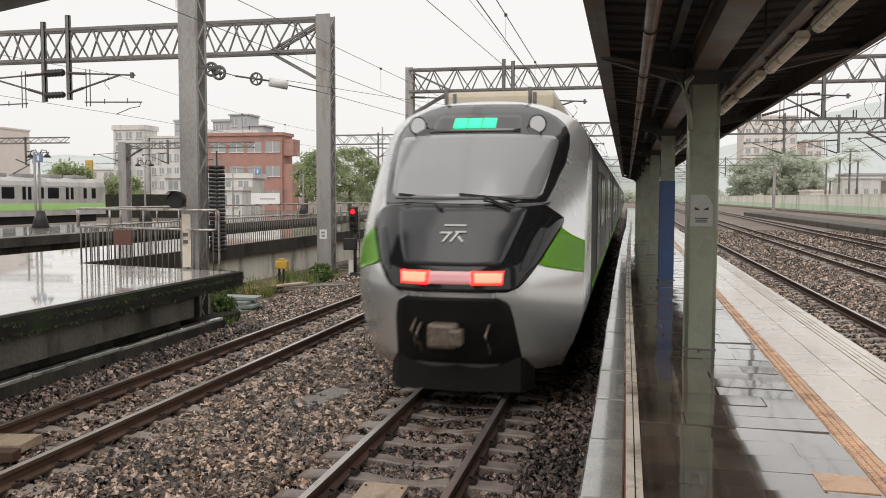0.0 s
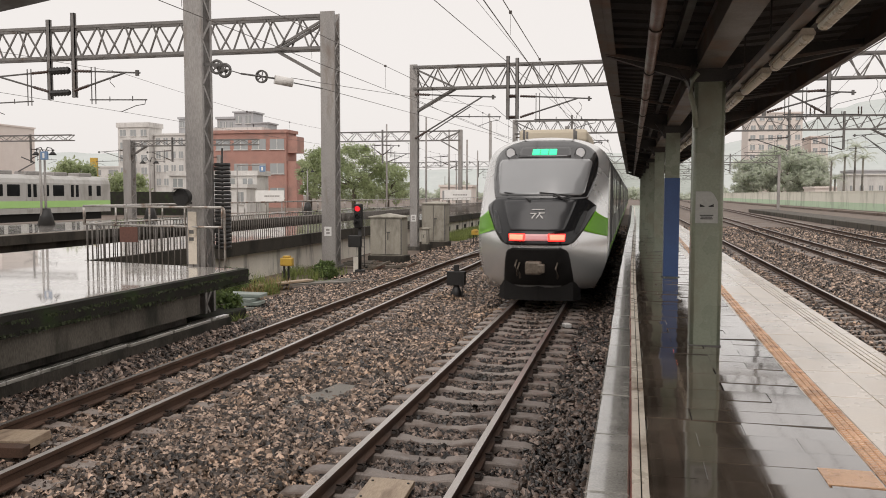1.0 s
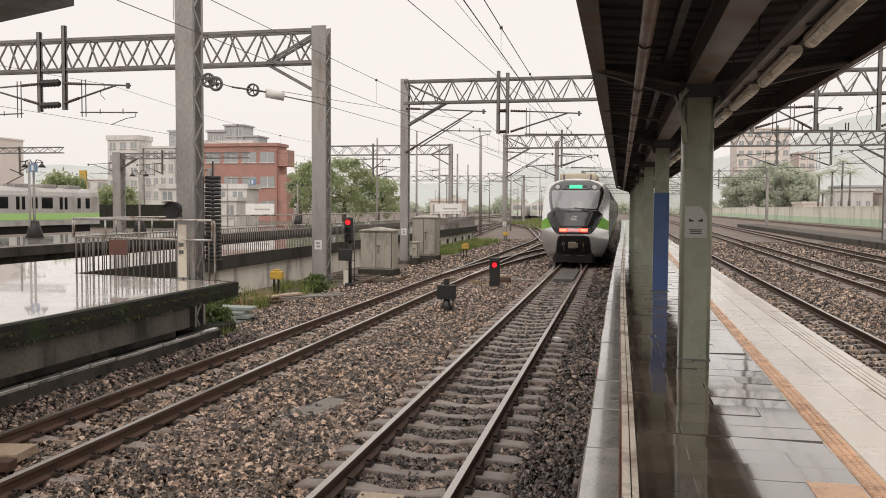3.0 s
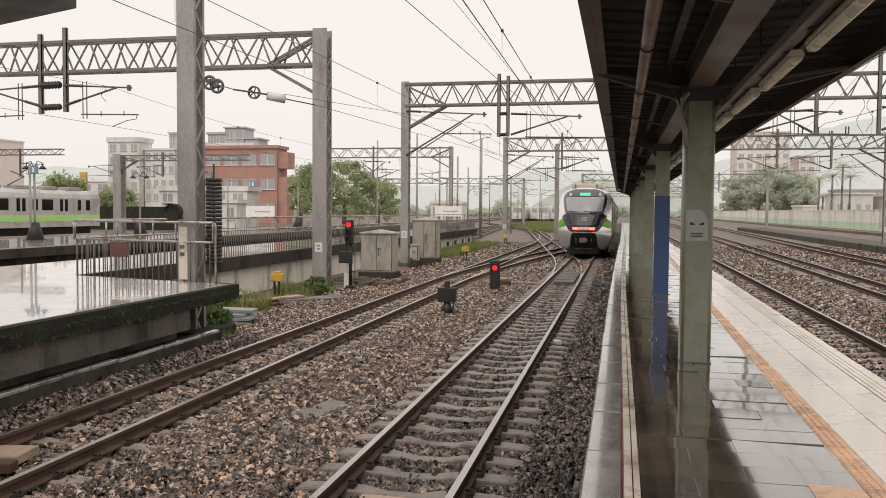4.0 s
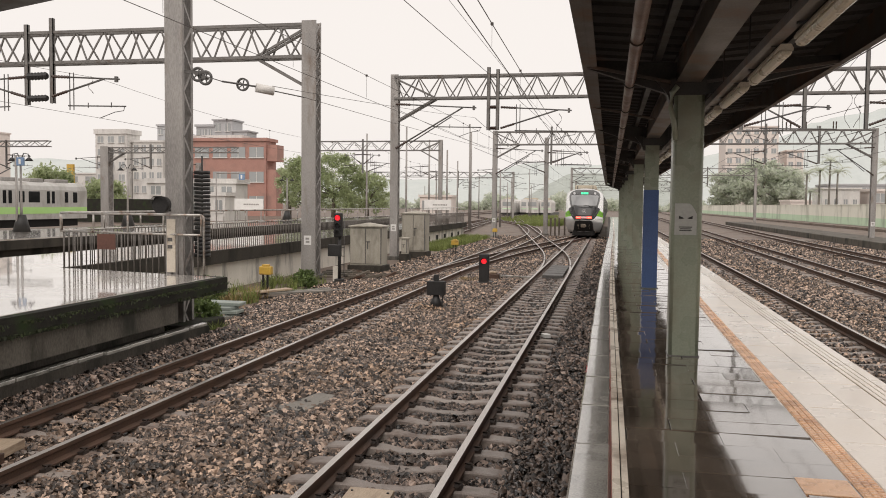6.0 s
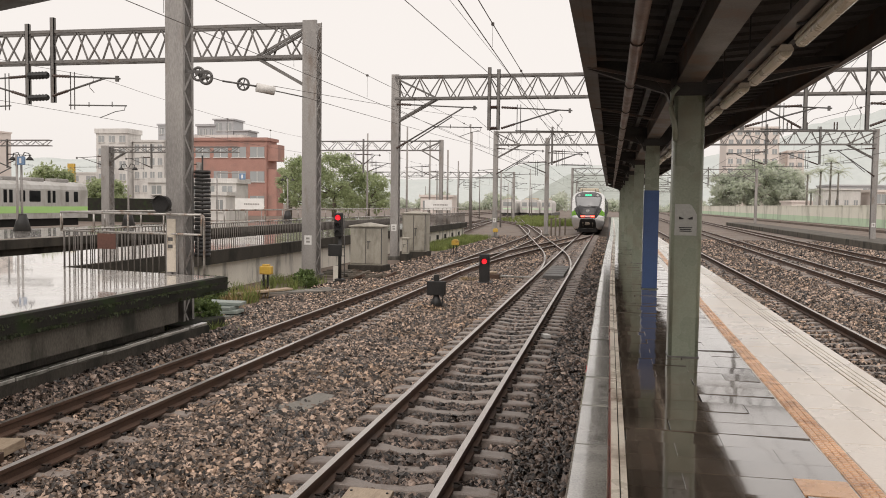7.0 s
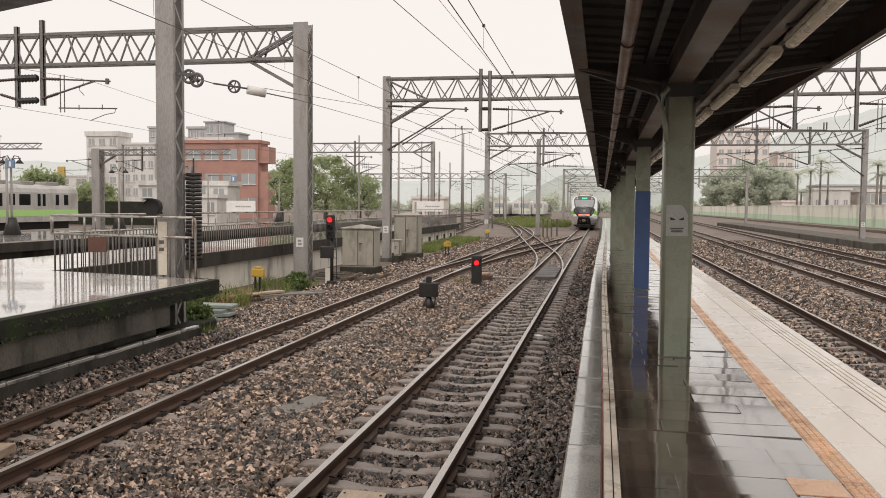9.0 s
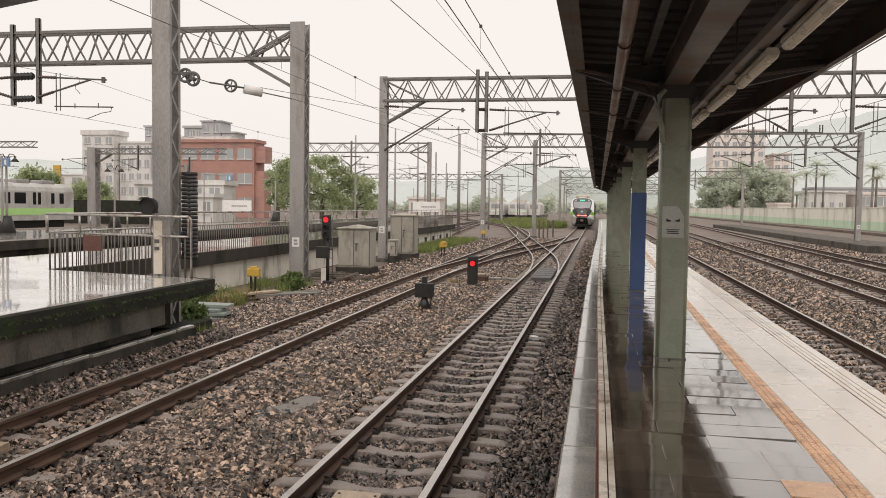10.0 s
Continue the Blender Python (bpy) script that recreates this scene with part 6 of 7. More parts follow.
# ---- standing train, far platform lamps ----
def yard_train():
    t = thing("yard_train", "silver commuter train with haze-paled green waist stripe at far platform", "train")
    X = -48.0
    for i in range(3):
        y1 = 70.4 - 20.4 * i
        y0 = y1 - 20.0
        bm = B()
        prof = [(-2.8, 0.72), (0, 0.72), (0, 3.25), (-0.12, 3.6), (-0.45, 3.88), (-1.4, 3.98), (-2.35, 3.88), (-2.68, 3.6), (-2.8, 3.25)]
        sweep(bm, [(X, y0, 0), (X, y1, 0)], prof)
        part("car_body", bm, M_YARDCAR, t)
        bm = B()
        box(bm, X - 0.002, X + 0.036, y0 + 0.05, y1 - 0.05, 1.20, 1.76)
        part("stripe", bm, M_YARDGREEN, t, "green waist stripe with haze in its colour")
        bm = B()
        box(bm, X - 2.5, X - 0.3, y0 + 1, y1 - 1, 0.05, 0.72)
        part("underframe", bm, M_UNDER, t)
        for d in (5.2, 10.6, 16.0):
            yc = y1 - d
            for q in (-1, 1):
                bm = B()
                a, b = sorted((yc, yc + q * 0.66))
                box(bm, X, X + 0.03, a + 0.02, b - 0.02, 0.95, 3.25)
                leaf = part("door_leaf", bm, M_YARDCAR, t)
                bm = B()
                box(bm, X + 0.03, X + 0.04, a + 0.13, b - 0.13, 2.08, 3.14)
                part("door_window", bm, M_PANE, leaf)
        for d, wl in ((1.75, 0.7), (3.0, 0.55), (7.3, 1.5), (8.85, 0.75), (12.7, 1.5), (14.2, 0.75), (18.2, 1.2)):
            bm = B()
            box(bm, X - 0.1, X + 0.025, y1 - d - wl / 2, y1 - d + wl / 2, 2.13, 3.14, 0.09)
            part("window", bm, M_PANE, t)
        for y in np.arange(y0 + 3, y1 - 2, 3.4):
            bm = B()
            box(bm, X - 2.0, X - 0.8, y, y + 1.8, 3.9, 4.25, 0.08)
            part("roof_unit", bm, M_GALV, t)
    bm = B()
    rod(bm, (X - 1.4, 60, 4.2), (X - 1.4, 62, 5.0), 0.05, 6)
    rod(bm, (X - 1.4, 62, 5.0), (X - 1.4, 60.4, 5.4), 0.05, 6)
    part("pantograph", bm, M_DARKSTEEL, t)
    return t


yard_train()


def platform_lamp(x, y, h, label, base=True):
    l = thing("platform_lamp", label, "lamp post", "far platform lamps", at=pose(x, y, 0.98))
    bm = B()
    rod(bm, (0, 0, 0), (0, 0, h), 0.06, 8, 0.045)
    part("pole", bm, M_GALV, l)
    if base:
        bm = B()
        rod(bm, (0, 0, 0), (0, 0, 0.75), 0.38, 12, 0.18)
        part("base", bm, M_BLACK, l, "dark conical base")
    for s in (-1, 1):
        bm = B()
        tube(bm, [(0, 0, h - 0.15), (s * 0.16, 0, h + 0.14), (s * 0.38, 0, h + 0.10), (s * 0.42, 0, h - 0.05)], 0.022, 6)
        arm = part("arm", bm, M_BLACK, l)
        bm = B()
        rod(bm, (s * 0.42, 0, h - 0.05), (s * 0.42, 0, h - 0.20), 0.06, 10, 0.18)
        part("shade", bm, M_BLACK, arm)
    return l


platform_lamp(-25.3, 32.4, 3.3, "grey platform lamp with a dark conical base and two hooded shades")
platform_lamp(-26.5, 42.6, 3.3, "grey platform lamp with two hooded shades")
platform_lamp(-24.8, 62.0, 3.3, "grey platform lamp with two hooded shades")
for x, y, h in ((-43.0, 82.5, 6.5),):
    m_ = thing("yard_mast", "grey lattice mast of the yard overhead line", "mast", "yard masts")
    lattice_post(m_, x, y, -0.24, h, 0.42, 0.5)
    cantilever(m_, x, y - 0.25, h - 0.2, -3.0)

rp = random.Random(31)
for i in range(17):
    y = rp.uniform(80, 210)
    x = -12 - rp.random() * (0.16 * y)
    m_ = thing("yard_mast", "slim grey mast in the distant yard", "mast", "yard masts")
    bm = B()
    h = rp.choice((6.5, 7.5, 8.0, 9.5))
    rod(bm, (x, y, -0.25), (x, y, h), 0.11, 8, 0.08)
    part("pole", bm, M_GALV, m_)
    if i % 2:
        cantilever(m_, x, y, 6.6, rp.choice((-2.5, 2.5)))
for x, y, h in ((-15.2, 62, 8.2), (-14.0, 84, 10.5)):
    bm = B()
    rod(bm, (x, y, -0.25), (x, y, h), 0.09, 8, 0.06)
    thing("light_mast", "thin grey light mast", "mast", bm=bm, material=M_GALV)


def signboard(x0, x1, y, z0, z1, label):
    s = thing("signboard", label, "signboard", "white signboards")
    bm = B()
    box(bm, x0, x1, y, y + 0.06, z0, z1, 0.01)
    part("panel", bm, M_WHITE, s)
    for x in (x0 + 0.2, x1 - 0.2):
        bm = B()
        bar(bm, (x, y + 0.08, 0.97), (x, y + 0.08, z1), 0.06, 0.06)
        part("leg", bm, M_GALV, s)
    for i in range(9):
        a = x0 + (x1 - x0) * (0.32 + i * 0.06)
        part("writing_bar", box(B(), a, a + (x1 - x0) * 0.045, y - 0.008, y - 0.004, (z0 + z1) / 2 - 0.05, (z0 + z1) / 2 + 0.05), M_GALV, s, "faint grey bar")
    return s


signboard(-26.4, -24.2, 56, 1.82, 2.63, "white signboard with a faint grey line of writing")
signboard(-13.9, -11.8, 62.5, 1.95, 2.72, "white signboard on the platform fence")

# ---- the wall and buildings to the right ----
w = thing("boundary_wall", "long boundary wall, cream above and pale green below", "wall", kind="structure")
for k in range(46):
    y = 60 + k * 6
    bm = B()
    box(bm, 34.0, 34.25, y, y + 5.97, -0.6, 1.15)
    part("wall_panel", bm, M_WALLGREEN, w, "pale green lower panel")
    bm = B()
    box(bm, 34.003, 34.25, y, y + 5.97, 1.15, 2.85)
    box(bm, 33.93, 34.32, y, y + 5.97, 2.85, 2.98)
    part("wall_panel", bm, M_WALLCREAM, w, "cream upper panel")
bm = B()
box(bm, 30.5, 33.95, 60, 330, -0.24, 0.05)
part("verge", bm, M_GROUND, w, "brown gravel verge in front of the wall")
bm = B()
box(bm, 17.2, 20.5, 58, 132, -0.28, 0.22, 0.05)
thing("platform_stub", "low dark concrete stub beside the outer track", "platform", kind="structure", bm=bm, material=M_DARKWALL)


def building(x0, x1, y, depth, h, wall_mat, floors, cols_, label, roof_h=0.5, win=(0.55, 0.5), extra=0):
    b = thing("building", label, "building", "town buildings")
    bm = B()
    box(bm, x0, x1, y, y + depth, -0.3, h)
    part("wall", bm, wall_mat, b)
    bm = B()
    box(bm, x0 - 0.3, x1 + 0.3, y - 0.3, y + depth + 0.3, h, h + roof_h)
    part("roof", bm, wall_mat, b)
    fh = h / floors
    cw = (x1 - x0) / cols_
    for f in range(floors):
        for c in range(cols_):
            a = x0 + cw * (c + 0.5 - win[0] / 2)
            z = fh * (f + 0.5 - win[1] / 2) + 0.2
            bm = B()
            box(bm, a, a + cw * win[0], y - 0.06, y + 0.03, z, z + fh * win[1])
            wd = part("window", bm, M_WINDOW, b)
            bm = B()
            box(bm, a - 0.12, a + cw * win[0] + 0.12, y - 0.2, y - 0.061, z - 0.15, z)
            box(bm, a + cw * win[0] / 2 - 0.05, a + cw * win[0] / 2 + 0.05, y - 0.09, y - 0.061, z, z + fh * win[1])
            part("sill", bm, M_FACADE, wd)
    return b


rb = building(-83, -64.3, 150, 5, 14.0, M_BRICKRED, 3, 5, "red brick institutional building with bands of windows", 0.6, (0.78, 0.42))
for z0, z1, x1 in ((10.2, 13.3, -62.3), (-0.3, 8.6, -62.5)):
    bm = B()
    box(bm, -64.3, x1, 150.6, 154, z0, z1)
    part("stair_tower", bm, M_BRICKRED, rb, "projecting brick bay")
bm = B()
box(bm, -80, -69.5, 150.6, 154.5, 14.6, 15.2)
part("roof_canopy", bm, M_FACADE, rb, "pale rooftop slab")
building(-88, -84, 168, 5, 18.5, M_FACADE_GREY, 6, 3, "grey flat-roofed block rising behind the brick building")
building(-84, -79.6, 168, 5, 19.8, M_FACADE_GREY, 6, 2, "grey stair tower rising behind the brick building", 0.3)
building(-79.4, -76.3, 168, 5, 17.4, M_FACADE_GREY, 5, 2, "lower grey flat-roofed block", 0.3)
building(-127, -118.3, 190, 6, 19.0, M_FACADE, 6, 3, "pale apartment block with a mansard top", 1.2)
building(-118, -109.6, 192, 6, 17.0, M_FACADE, 5, 4, "pale rendered apartment block")
building(-119.2, -113, 206, 6, 22.4, M_FACADE_GREY, 7, 3, "tall grey apartment block")
building(-209, -188, 220, 16, 23.0, M_FACADE_PINK, 8, 4, "pinkish tiled apartment block")
building(-185, -128, 250, 16, 11.0, M_FACADE, 3, 9, "pale low apartment row")
building(-66.5, -52.6, 112, 4, 5.0, M_FACADE, 2, 5, "white low station building with a flat roof", 0.7)
building(-56, -52.3, 108, 3, 3.2, M_FACADE, 1, 2, "white low station annexe")
building(-41, -34, 180, 6, 3.9, M_FACADE_PINK, 1, 3, "pinkish building behind the trees")
building(42.3, 61.0, 330, 20, 32.2, M_FACADE_PINK, 9, 6, "tall pinkish apartment tower")
building(66, 72, 340, 20, 24, M_FACADE_PINK, 7, 2, "pinkish tiled apartment wing")
building(47.6, 66, 168, 10, 5.6, M_FACADE_PINK, 2, 6, "two-storey pinkish house with large dark windows", 0.5, (0.75, 0.6))
building(39.6, 46.2, 170, 8, 6.0, M_FACADE, 1, 4, "cream low hall with small red-framed windows", 0.3, (0.4, 0.3))
building(46, 64, 230, 14, 4.0, M_FACADE_PINK, 1, 4, "pale low row behind the palms")
building(62, 95, 260, 14, 9, M_FACADE_GREY, 3, 8, "grey low row on the hillside")
bm = B()
for x in (-103, -96, -90, -86):
    box(bm, x, x + 6.5, 96, 96.2, -0.2, 2.7)
thing("yard_screen", "dark green screen fence behind the far platform", "fence", kind="structure", bm=bm, material=M_DARKCONC)
bm = B()
box(bm, -75, -51, 90, 90.25, -0.2, 2.6)
thing("yard_wall", "dark low wall behind the far platform", "wall", kind="structure", bm=bm, material=M_DARKCONC)
bm = B()
box(bm, -92.5, -91.2, 130, 130.4, 4.0, 8.6)
rod(bm, (-91.8, 130.2, -0.2), (-91.8, 130.2, 4.0), 0.2, 8)
thing("yellow_sign", "tall blank yellow sign on a pole", "sign", bm=bm, material=M_YELLOW)


# ---- blue number signs and parked trains far off ----
def blue_sign(x, y, z, size, pole, label):
    """A small blue square sign on an arm from a slim post."""
    g = thing("platform_number_sign", label, "sign", "blue number signs")
    bm = B()
    rod(bm, (x + pole, y, 0.98), (x + pole, y, z + size * 0.62), 0.05, 8)
    part("post", bm, M_GALV, g)
    bm = B()
    rod(bm, (x + pole, y, z + size * 0.60), (x - size * 0.5, y, z + size * 0.60), 0.045, 8)
    part("arm", bm, M_GALV, g)
    bm = B()
    box(bm, x - size / 2, x + size / 2, y - 0.05, y + 0.05, z - size / 2, z + size / 2, 0.02)
    panel = part("panel", bm, M_BLUESIGN, g, "blue enamel panel")
    bm = B()
    box(bm, x - size * 0.14, x + size * 0.14, y - 0.06, y - 0.052, z - size * 0.3, z + size * 0.3)
    part("number_bar", bm, M_WHITE, panel)


blue_sign(-25.15, 32.2, 4.05, 0.36, -0.22, "small blue square sign beside the platform lamp")
blue_sign(-25.0, 54.2, 4.13, 0.42, -1.9, "small blue square sign on a long grey arm")


def parked_railcar(x, y, label):
    t = thing("parked_train", label, "train", "trains parked far off")
    bm = B()
    prof = [(-1.4, 0.5), (1.4, 0.5), (1.42, 2.9), (1.25, 3.4), (0.8, 3.75), (0, 3.9), (-0.8, 3.75), (-1.25, 3.4), (-1.42, 2.9)]
    sweep(bm, [(x, y, 0), (x - 1.5, y + 40, 0)], prof)
    part("car_body", bm, M_FACADE, t)
    bm = B()
    box(bm, x - 1.0, x + 1.0, y - 0.05, y + 0.02, 2.1, 3.1, 0.02)
    part("windscreen", bm, M_WINDOW, t)
    # green stripe drawn in a pale green that stands for the haze
    bm = B()
    box(bm, x - 1.38, x + 1.38, y - 0.04, y + 0.02, 1.35, 1.65)
    part("stripe", bm, M_WALLGREEN, t, "pale green front stripe")
    bm = B()
    box(bm, x - 1.2, x + 1.2, y + 0.6, y + 38, -0.2, 0.5)
    part("underframe", bm, M_DARKSTEEL, t)
    bm = B()
    box(bm, x - 0.7, x + 0.7, y + 4, y + 9, 3.7, 4.15, 0.05)
    part("roof_unit", bm, M_ROOFGEAR, t)


for x, y in ((-24.2, 200), (-20.9, 212), (-18.1, 200), (-15.4, 206), (-28.5, 230)):
    parked_railcar(x, y, "pale commuter train parked far down the yard")


# ---- trees ----
def tree(x, y, h, r, seed, label, trunk=0.35, leaf=0.26, n=9000, flat=0.75, low=0.25, leaf_mat=None, name="tree"):
    t = thing(name, label, name, name + "s", at=pose(x, y, -0.26))
    rng_ = np.random.default_rng(seed)
    bm = B()
    rod(bm, (0, 0, 0), (0.1, 0, h * 0.45), trunk, 10, trunk * 0.6)
    tips = []
    for i in range(11):
        a = i * 2.4 + rng_.normal(0, 0.3)
        z0 = h * (0.25 + 0.3 * rng_.random())
        e = Vector((math.cos(a) * r * (0.45 + 0.4 * rng_.random()), math.sin(a) * r * (0.45 + 0.4 * rng_.random()), h * (low + 0.15 + (0.8 - low) * rng_.random())))
        rod(bm, (0.06, 0, z0), e, trunk * 0.35, 6, trunk * 0.08)
        tips.append(e)
    for _ in range(46):
        a, q, zz = rng_.random() * 6.283, rng_.random() ** 0.55, rng_.random() ** 0.8
        wide = math.sin(math.pi * (0.18 + 0.74 * zz)) ** 0.7
        tips.append(Vector((math.cos(a) * r * q * wide, math.sin(a) * r * q * wide, h * (low + 0.08 + (0.90 - low) * zz))))
    part("trunk", bm, M_BARK, t)
    k = rng_.integers(0, len(tips), n)
    c = np.array([tuple(v) for v in tips])[k]
    d = rng_.normal(0, 1, (n, 3))
    d /= np.linalg.norm(d, axis=1)[:, None]
    rad = r * 0.25 * rng_.random(n) ** 0.6 * (1.0 + 0.55 * np.sin(k * 1.7))
    p = c + d * rad[:, None] * np.array([1, 1, flat])
    p += rng_.normal(0, 0.05 * r, (n, 3))
    s = leaf * (0.5 + 0.9 * rng_.random(n))
    u = rng_.normal(0, 1, (n, 3))
    u /= np.linalg.norm(u, axis=1)[:, None]
    w_ = np.cross(u, d)
    w_ /= np.linalg.norm(w_, axis=1)[:, None] + 1e-6
    v = np.stack([p - u * s[:, None], p + w_ * s[:, None] * 0.45, p + u * s[:, None], p - w_ * s[:, None] * 0.45], 1)
    me = bpy.data.meshes.new("crown")
    me.from_pydata(v.reshape(-1, 3).tolist(), [], [(4 * i, 4 * i + 1, 4 * i + 2, 4 * i + 3) for i in range(n)])
    me.materials.append(leaf_mat or M_LEAF)
    part("crown", me, None, t)
    return t


tree(-45.4, 120, 9.4, 3.6, 1, "green broadleaf tree with an uneven crown behind the platforms", n=5600, leaf=0.2, low=0.12)
tree(-40.0, 118, 9.6, 4.8, 2, "broad green tree behind the platforms", n=9000, leaf=0.2, low=0.12)
tree(-36.0, 122, 7.4, 3.7, 3, "green tree behind the platforms", n=6000, leaf=0.2, low=0.1)
tree(-50, 126, 8.0, 2.6, 14, "slender green tree beside the brick building", n=2600)
tree(-72, 98, 7.0, 3.2, 5, "green shrubby tree behind the far platform", n=6000, low=0.1)
tree(-65, 99, 5.0, 3.0, 6, "green shrubby tree behind the far platform", n=5000, low=0.1)
tree(-84, 112, 6.0, 3.5, 15, "green shrubby tree behind the far platform", n=5000, low=0.1)
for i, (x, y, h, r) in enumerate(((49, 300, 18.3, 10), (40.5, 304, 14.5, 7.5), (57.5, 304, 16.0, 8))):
    tree(x + 0.5, y, h, r, 40 + i, "large tree behind the boundary wall, haze in its leaf colour", n=8000, leaf=0.60, low=0.05, leaf_mat=M_LEAF_HAZE)


def palm(x, y, h, seed, label="tall palm with drooping fronds, paled in colour for haze"):
    t = thing("palm_tree", label, "palm tree", "palms", at=pose(x, y, -0.26))
    rng_ = random.Random(seed)
    bm = B()
    rod(bm, (0, 0, 0), (0.1, 0, h), 0.22, 8, 0.15)
    part("trunk", bm, M_WALLCONC, t, "smooth grey palm trunk")
    bm = B()
    for i in range(22):
        a = i * 2.399
        up = rng_.uniform(0.0, 1.3)
        L = rng_.uniform(1.7, 2.5)
        prev = Vector((0.1, 0, h))
        pts = []
        for s in range(7):
            q = s / 6
            rr = L * q
            pts.append(Vector((0.1 + math.cos(a) * rr, math.sin(a) * rr, h + up * rr * 0.9 - 0.32 * rr * rr)))
        for s in range(6):
            d = (pts[s + 1] - pts[s])
            side = d.cross(Vector((0, 0, 1))).normalized()
            for q in (-1, 1):
                for m in range(2):
                    b0 = pts[s] + d * (m / 2)
                    tip = b0 + side * q * 0.5 * (1 - 0.5 * s / 6) + d * 0.6 + Vector((0, 0, -0.18))
                    bm.faces.new([bm.verts.new(b0), bm.verts.new(b0 + d * 0.35), bm.verts.new(tip)])
    part("fronds", bm, M_LEAF_HAZE, t)
    return t


palm(38.8, 162, 11.3, 1)
palm(40.1, 162, 9.2, 2)
palm(37.1, 162, 9.4, 3)
palm(34.9, 162, 8.9, 4)
palm(38.8, 130, 9.0, 5)
palm(35.8, 163, 5.6, 6)
palm(39.6, 131, 7.6, 7)

# broad-leaved weeds by the platform end
for i, (x, y, h, r) in enumerate(((-9.75, 18.9, 0.75, 0.55), (-10.3, 20.4, 0.6, 0.5), (-9.5, 25.2, 0.5, 0.38), (-9.1, 24.5, 0.35, 0.30), (-8.15, 15.95, 0.6, 0.35))):
    tree(x, y, h, r, 60 + i, "low broad-leaved green weed growing in the ballast", trunk=0.012, leaf=0.055, n=900, low=0.02, leaf_mat=M_WEED, name="shrub")

# ---- hills, haze mixed into their colour ----
def hills(x0, x1, y, top, seed, label, material=None):
    bm = B()
    n = 80
    rows_ = [[], [], []]
    for i in range(n + 1):
        x = x0 + (x1 - x0) * i / n
        h = top(x) * (1 + 0.10 * noise.noise(Vector((x * 0.011, seed, 0))) + 0.035 * noise.noise(Vector((x * 0.05, seed, 3))))
        rows_[0].append(bm.verts.new((x, y, -1)))
        rows_[1].append(bm.verts.new((x, y + 120, h * 0.7)))
        rows_[2].append(bm.verts.new((x, y + 260, h)))
    for a, b in zip(rows_, rows_[1:]):
        for i in range(n):
            bm.faces.new((a[i], a[i + 1], b[i + 1], b[i])).smooth = True
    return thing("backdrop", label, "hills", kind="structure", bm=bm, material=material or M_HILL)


hills(-120, 900, 1000, lambda x: 62 + 78 * smooth(0, 1, (x - 60) / 320), 2.0, "wooded hills on the horizon, paled by haze in colour")
hills(-1600, -100, 1100, lambda x: 78 - 34 * smooth(0, 1, (x + 950) / 350) + 26 * smooth(0, 1, (x + 260) / 160), 5.0, "hills beyond the town, paled by haze in colour")

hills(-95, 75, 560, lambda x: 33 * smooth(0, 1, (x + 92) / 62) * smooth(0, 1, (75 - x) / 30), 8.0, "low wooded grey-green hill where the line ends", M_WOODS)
rng_w = np.random.default_rng(77)
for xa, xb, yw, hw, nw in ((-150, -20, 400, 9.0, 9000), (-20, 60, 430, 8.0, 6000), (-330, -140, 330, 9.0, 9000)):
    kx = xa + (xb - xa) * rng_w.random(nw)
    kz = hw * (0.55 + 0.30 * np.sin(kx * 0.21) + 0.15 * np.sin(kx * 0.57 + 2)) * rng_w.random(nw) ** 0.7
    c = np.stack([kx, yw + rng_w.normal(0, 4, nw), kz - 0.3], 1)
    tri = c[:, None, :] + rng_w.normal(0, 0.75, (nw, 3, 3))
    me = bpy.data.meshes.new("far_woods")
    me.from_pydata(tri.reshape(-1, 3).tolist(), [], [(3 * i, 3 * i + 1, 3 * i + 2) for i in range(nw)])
    me.materials.append(M_LEAF_HAZE)
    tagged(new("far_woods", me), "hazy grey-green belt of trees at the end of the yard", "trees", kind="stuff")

# ---- notice on the near column ----
pl = thing("column_notice", "grey notice on the green column with black shapes and faint bars", "notice", at=pose(CX + 0.005, 8.3, 2.28))


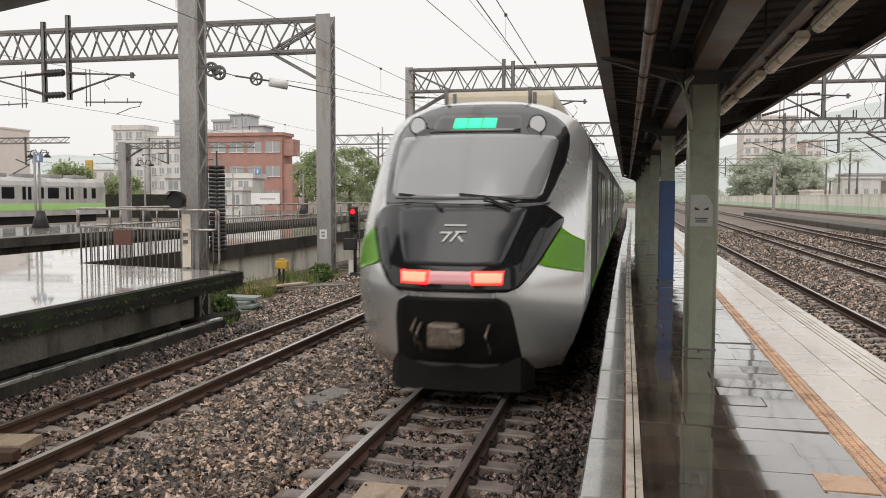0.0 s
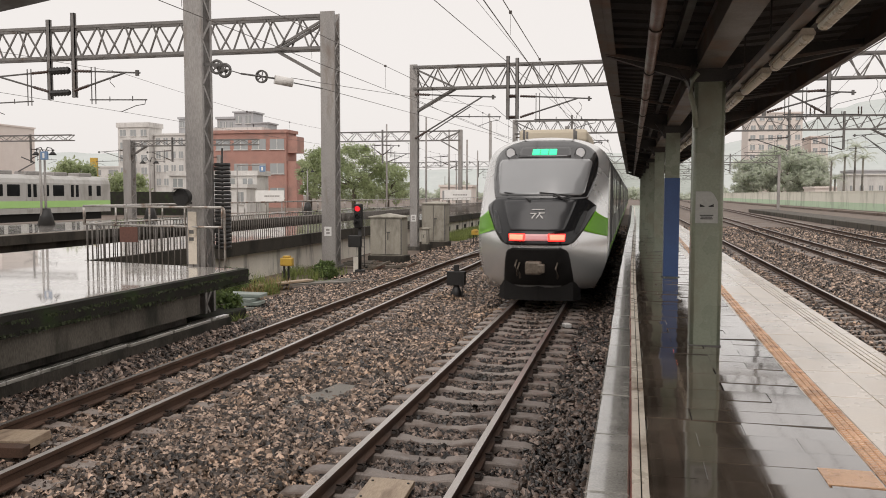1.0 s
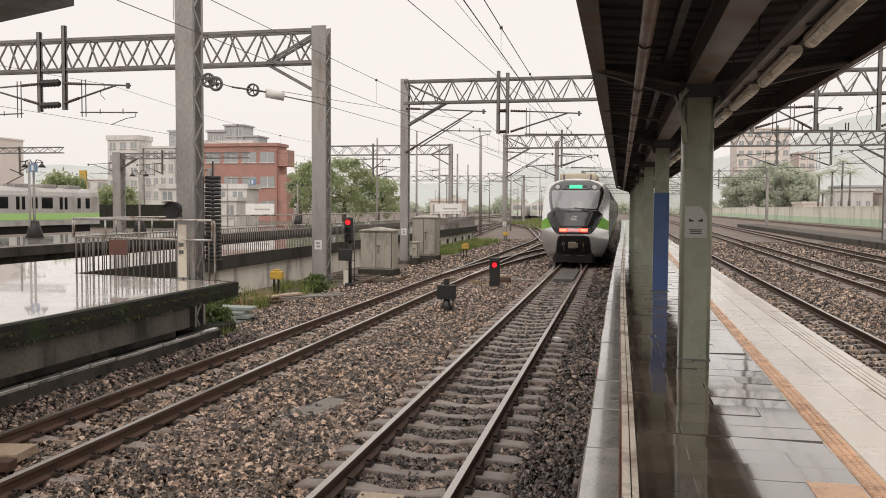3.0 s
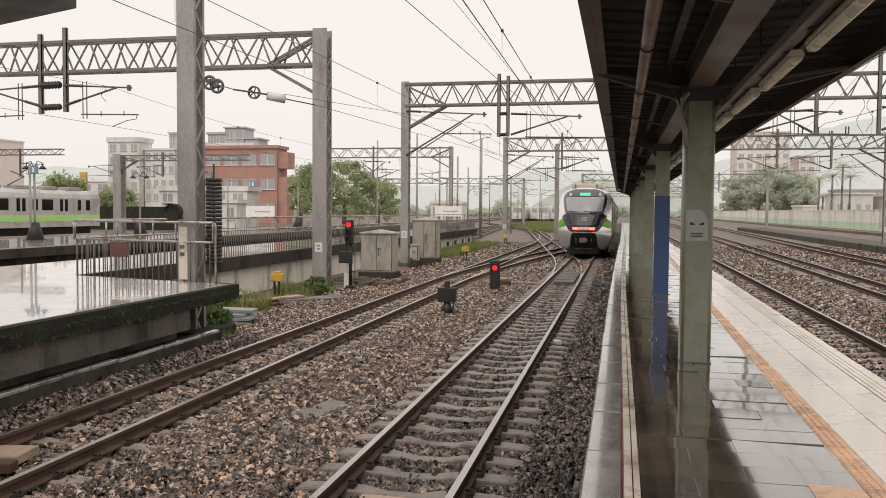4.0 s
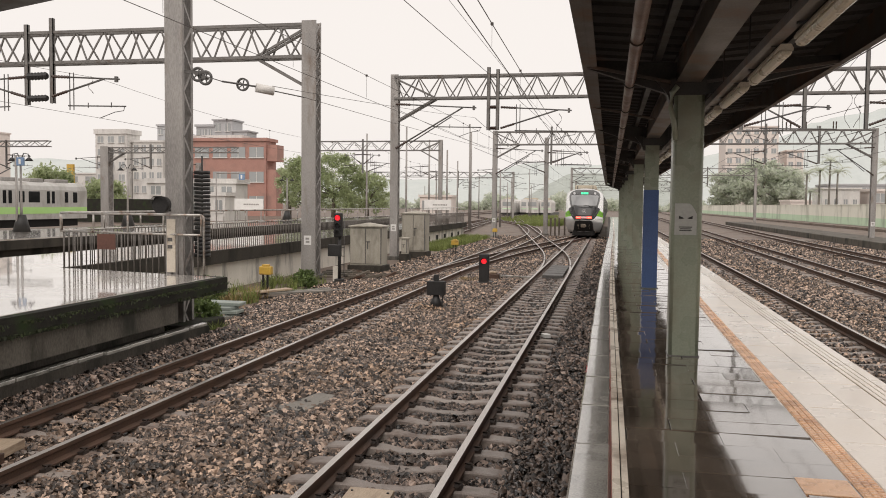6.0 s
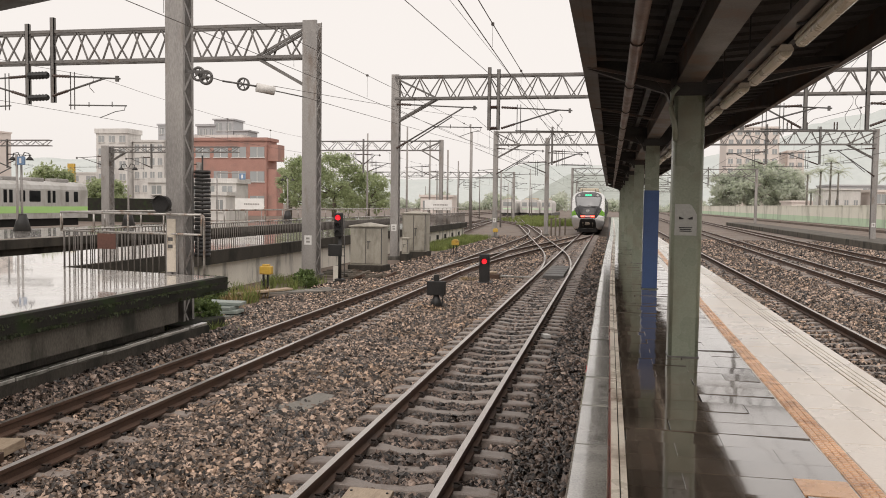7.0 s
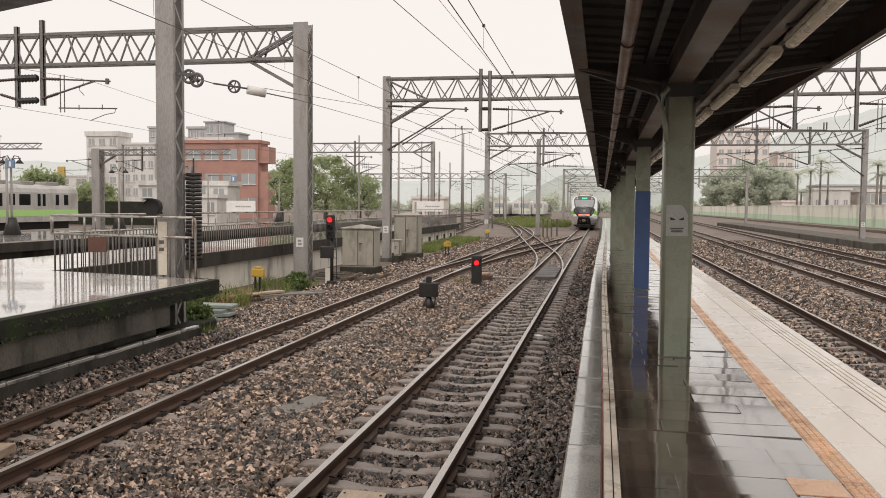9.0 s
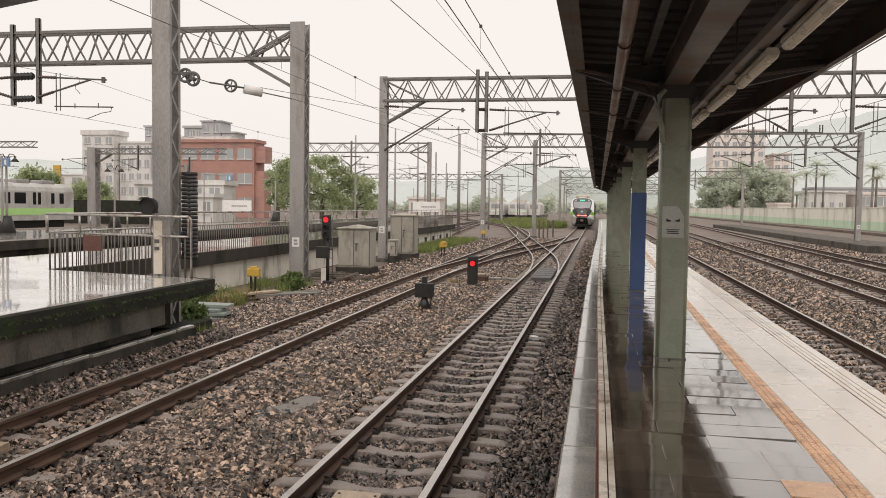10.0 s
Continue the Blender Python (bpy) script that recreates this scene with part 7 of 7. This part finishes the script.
def wrapped(bm):
    """Lay a flat sheet on the column's face."""
    for v in bm.verts:
        v.co.y -= 0.143
    return bm


bm = B()
cols_ = np.linspace(-0.10, 0.10, 13)
top_z = [0.15 if x < 0.03 else 0.15 - 0.10 * ((x - 0.03) / 0.07) ** 1.6 for x in cols_]
rows_n = [[bm.verts.new((x, yy, z)) for x, zt in zip(cols_, top_z) for z in (-0.145, zt)] for yy in (-0.003, 0.002)]
f_, k_ = rows_n
for i in range(12):
    o = 2 * i
    bm.faces.new((f_[o], f_[o + 2], f_[o + 3], f_[o + 1]))
    bm.faces.new((k_[o], k_[o + 1], k_[o + 3], k_[o + 2]))
    bm.faces.new((f_[o + 1], f_[o + 3], k_[o + 3], k_[o + 1]))
    bm.faces.new((f_[o], k_[o], k_[o + 2], f_[o + 2]))
wrapped(bm)
part("sheet", bm, surface("grey_notice_sheet", (0.34, 0.34, 0.32), (0.44, 0.44, 0.41), 0.2, (0.5, 0.7)), pl)
bm = B()
for s in (-1, 1):
    v = [bm.verts.new((x, -0.006, z)) for x, z in ((s * 0.012, 0.012), (s * 0.062, 0.034), (s * 0.062, 0.006), (s * 0.03, 0.006))]
    bm.faces.new(v)
    ext = bmesh.ops.extrude_face_region(bm, geom=bm.faces[-1:])
    bmesh.ops.translate(bm, vec=(0, 0.003, 0), verts=[q for q in ext["geom"] if isinstance(q, bmesh.types.BMVert)])
part("black_shape", wrapped(bm), M_BLACK, pl)
bm = B()
for z, w_ in ((-0.075, 0.06), (-0.092, 0.05), (-0.108, 0.055)):
    box(bm, -w_, w_, -0.006, -0.0035, z, z + 0.008)
part("writing_bar", wrapped(bm), M_BLACK, pl)


# ---- what moves ----
def motions():
    walk(TRAIN, TRAIN_ROWS)


TRAIN_ROWS = [(t, pose(MAIN, y, 0)) for t, y in ((0.0, 9.28), (0.5, 13.42), (1.0, 17.65), (1.5, 22.0), (2.0, 26.5), (2.5, 31.0), (4.0, 45.3), (5.5, 60.0), (7.0, 74.5), (8.5, 89.6), (10.0, 105.0))]
motions()
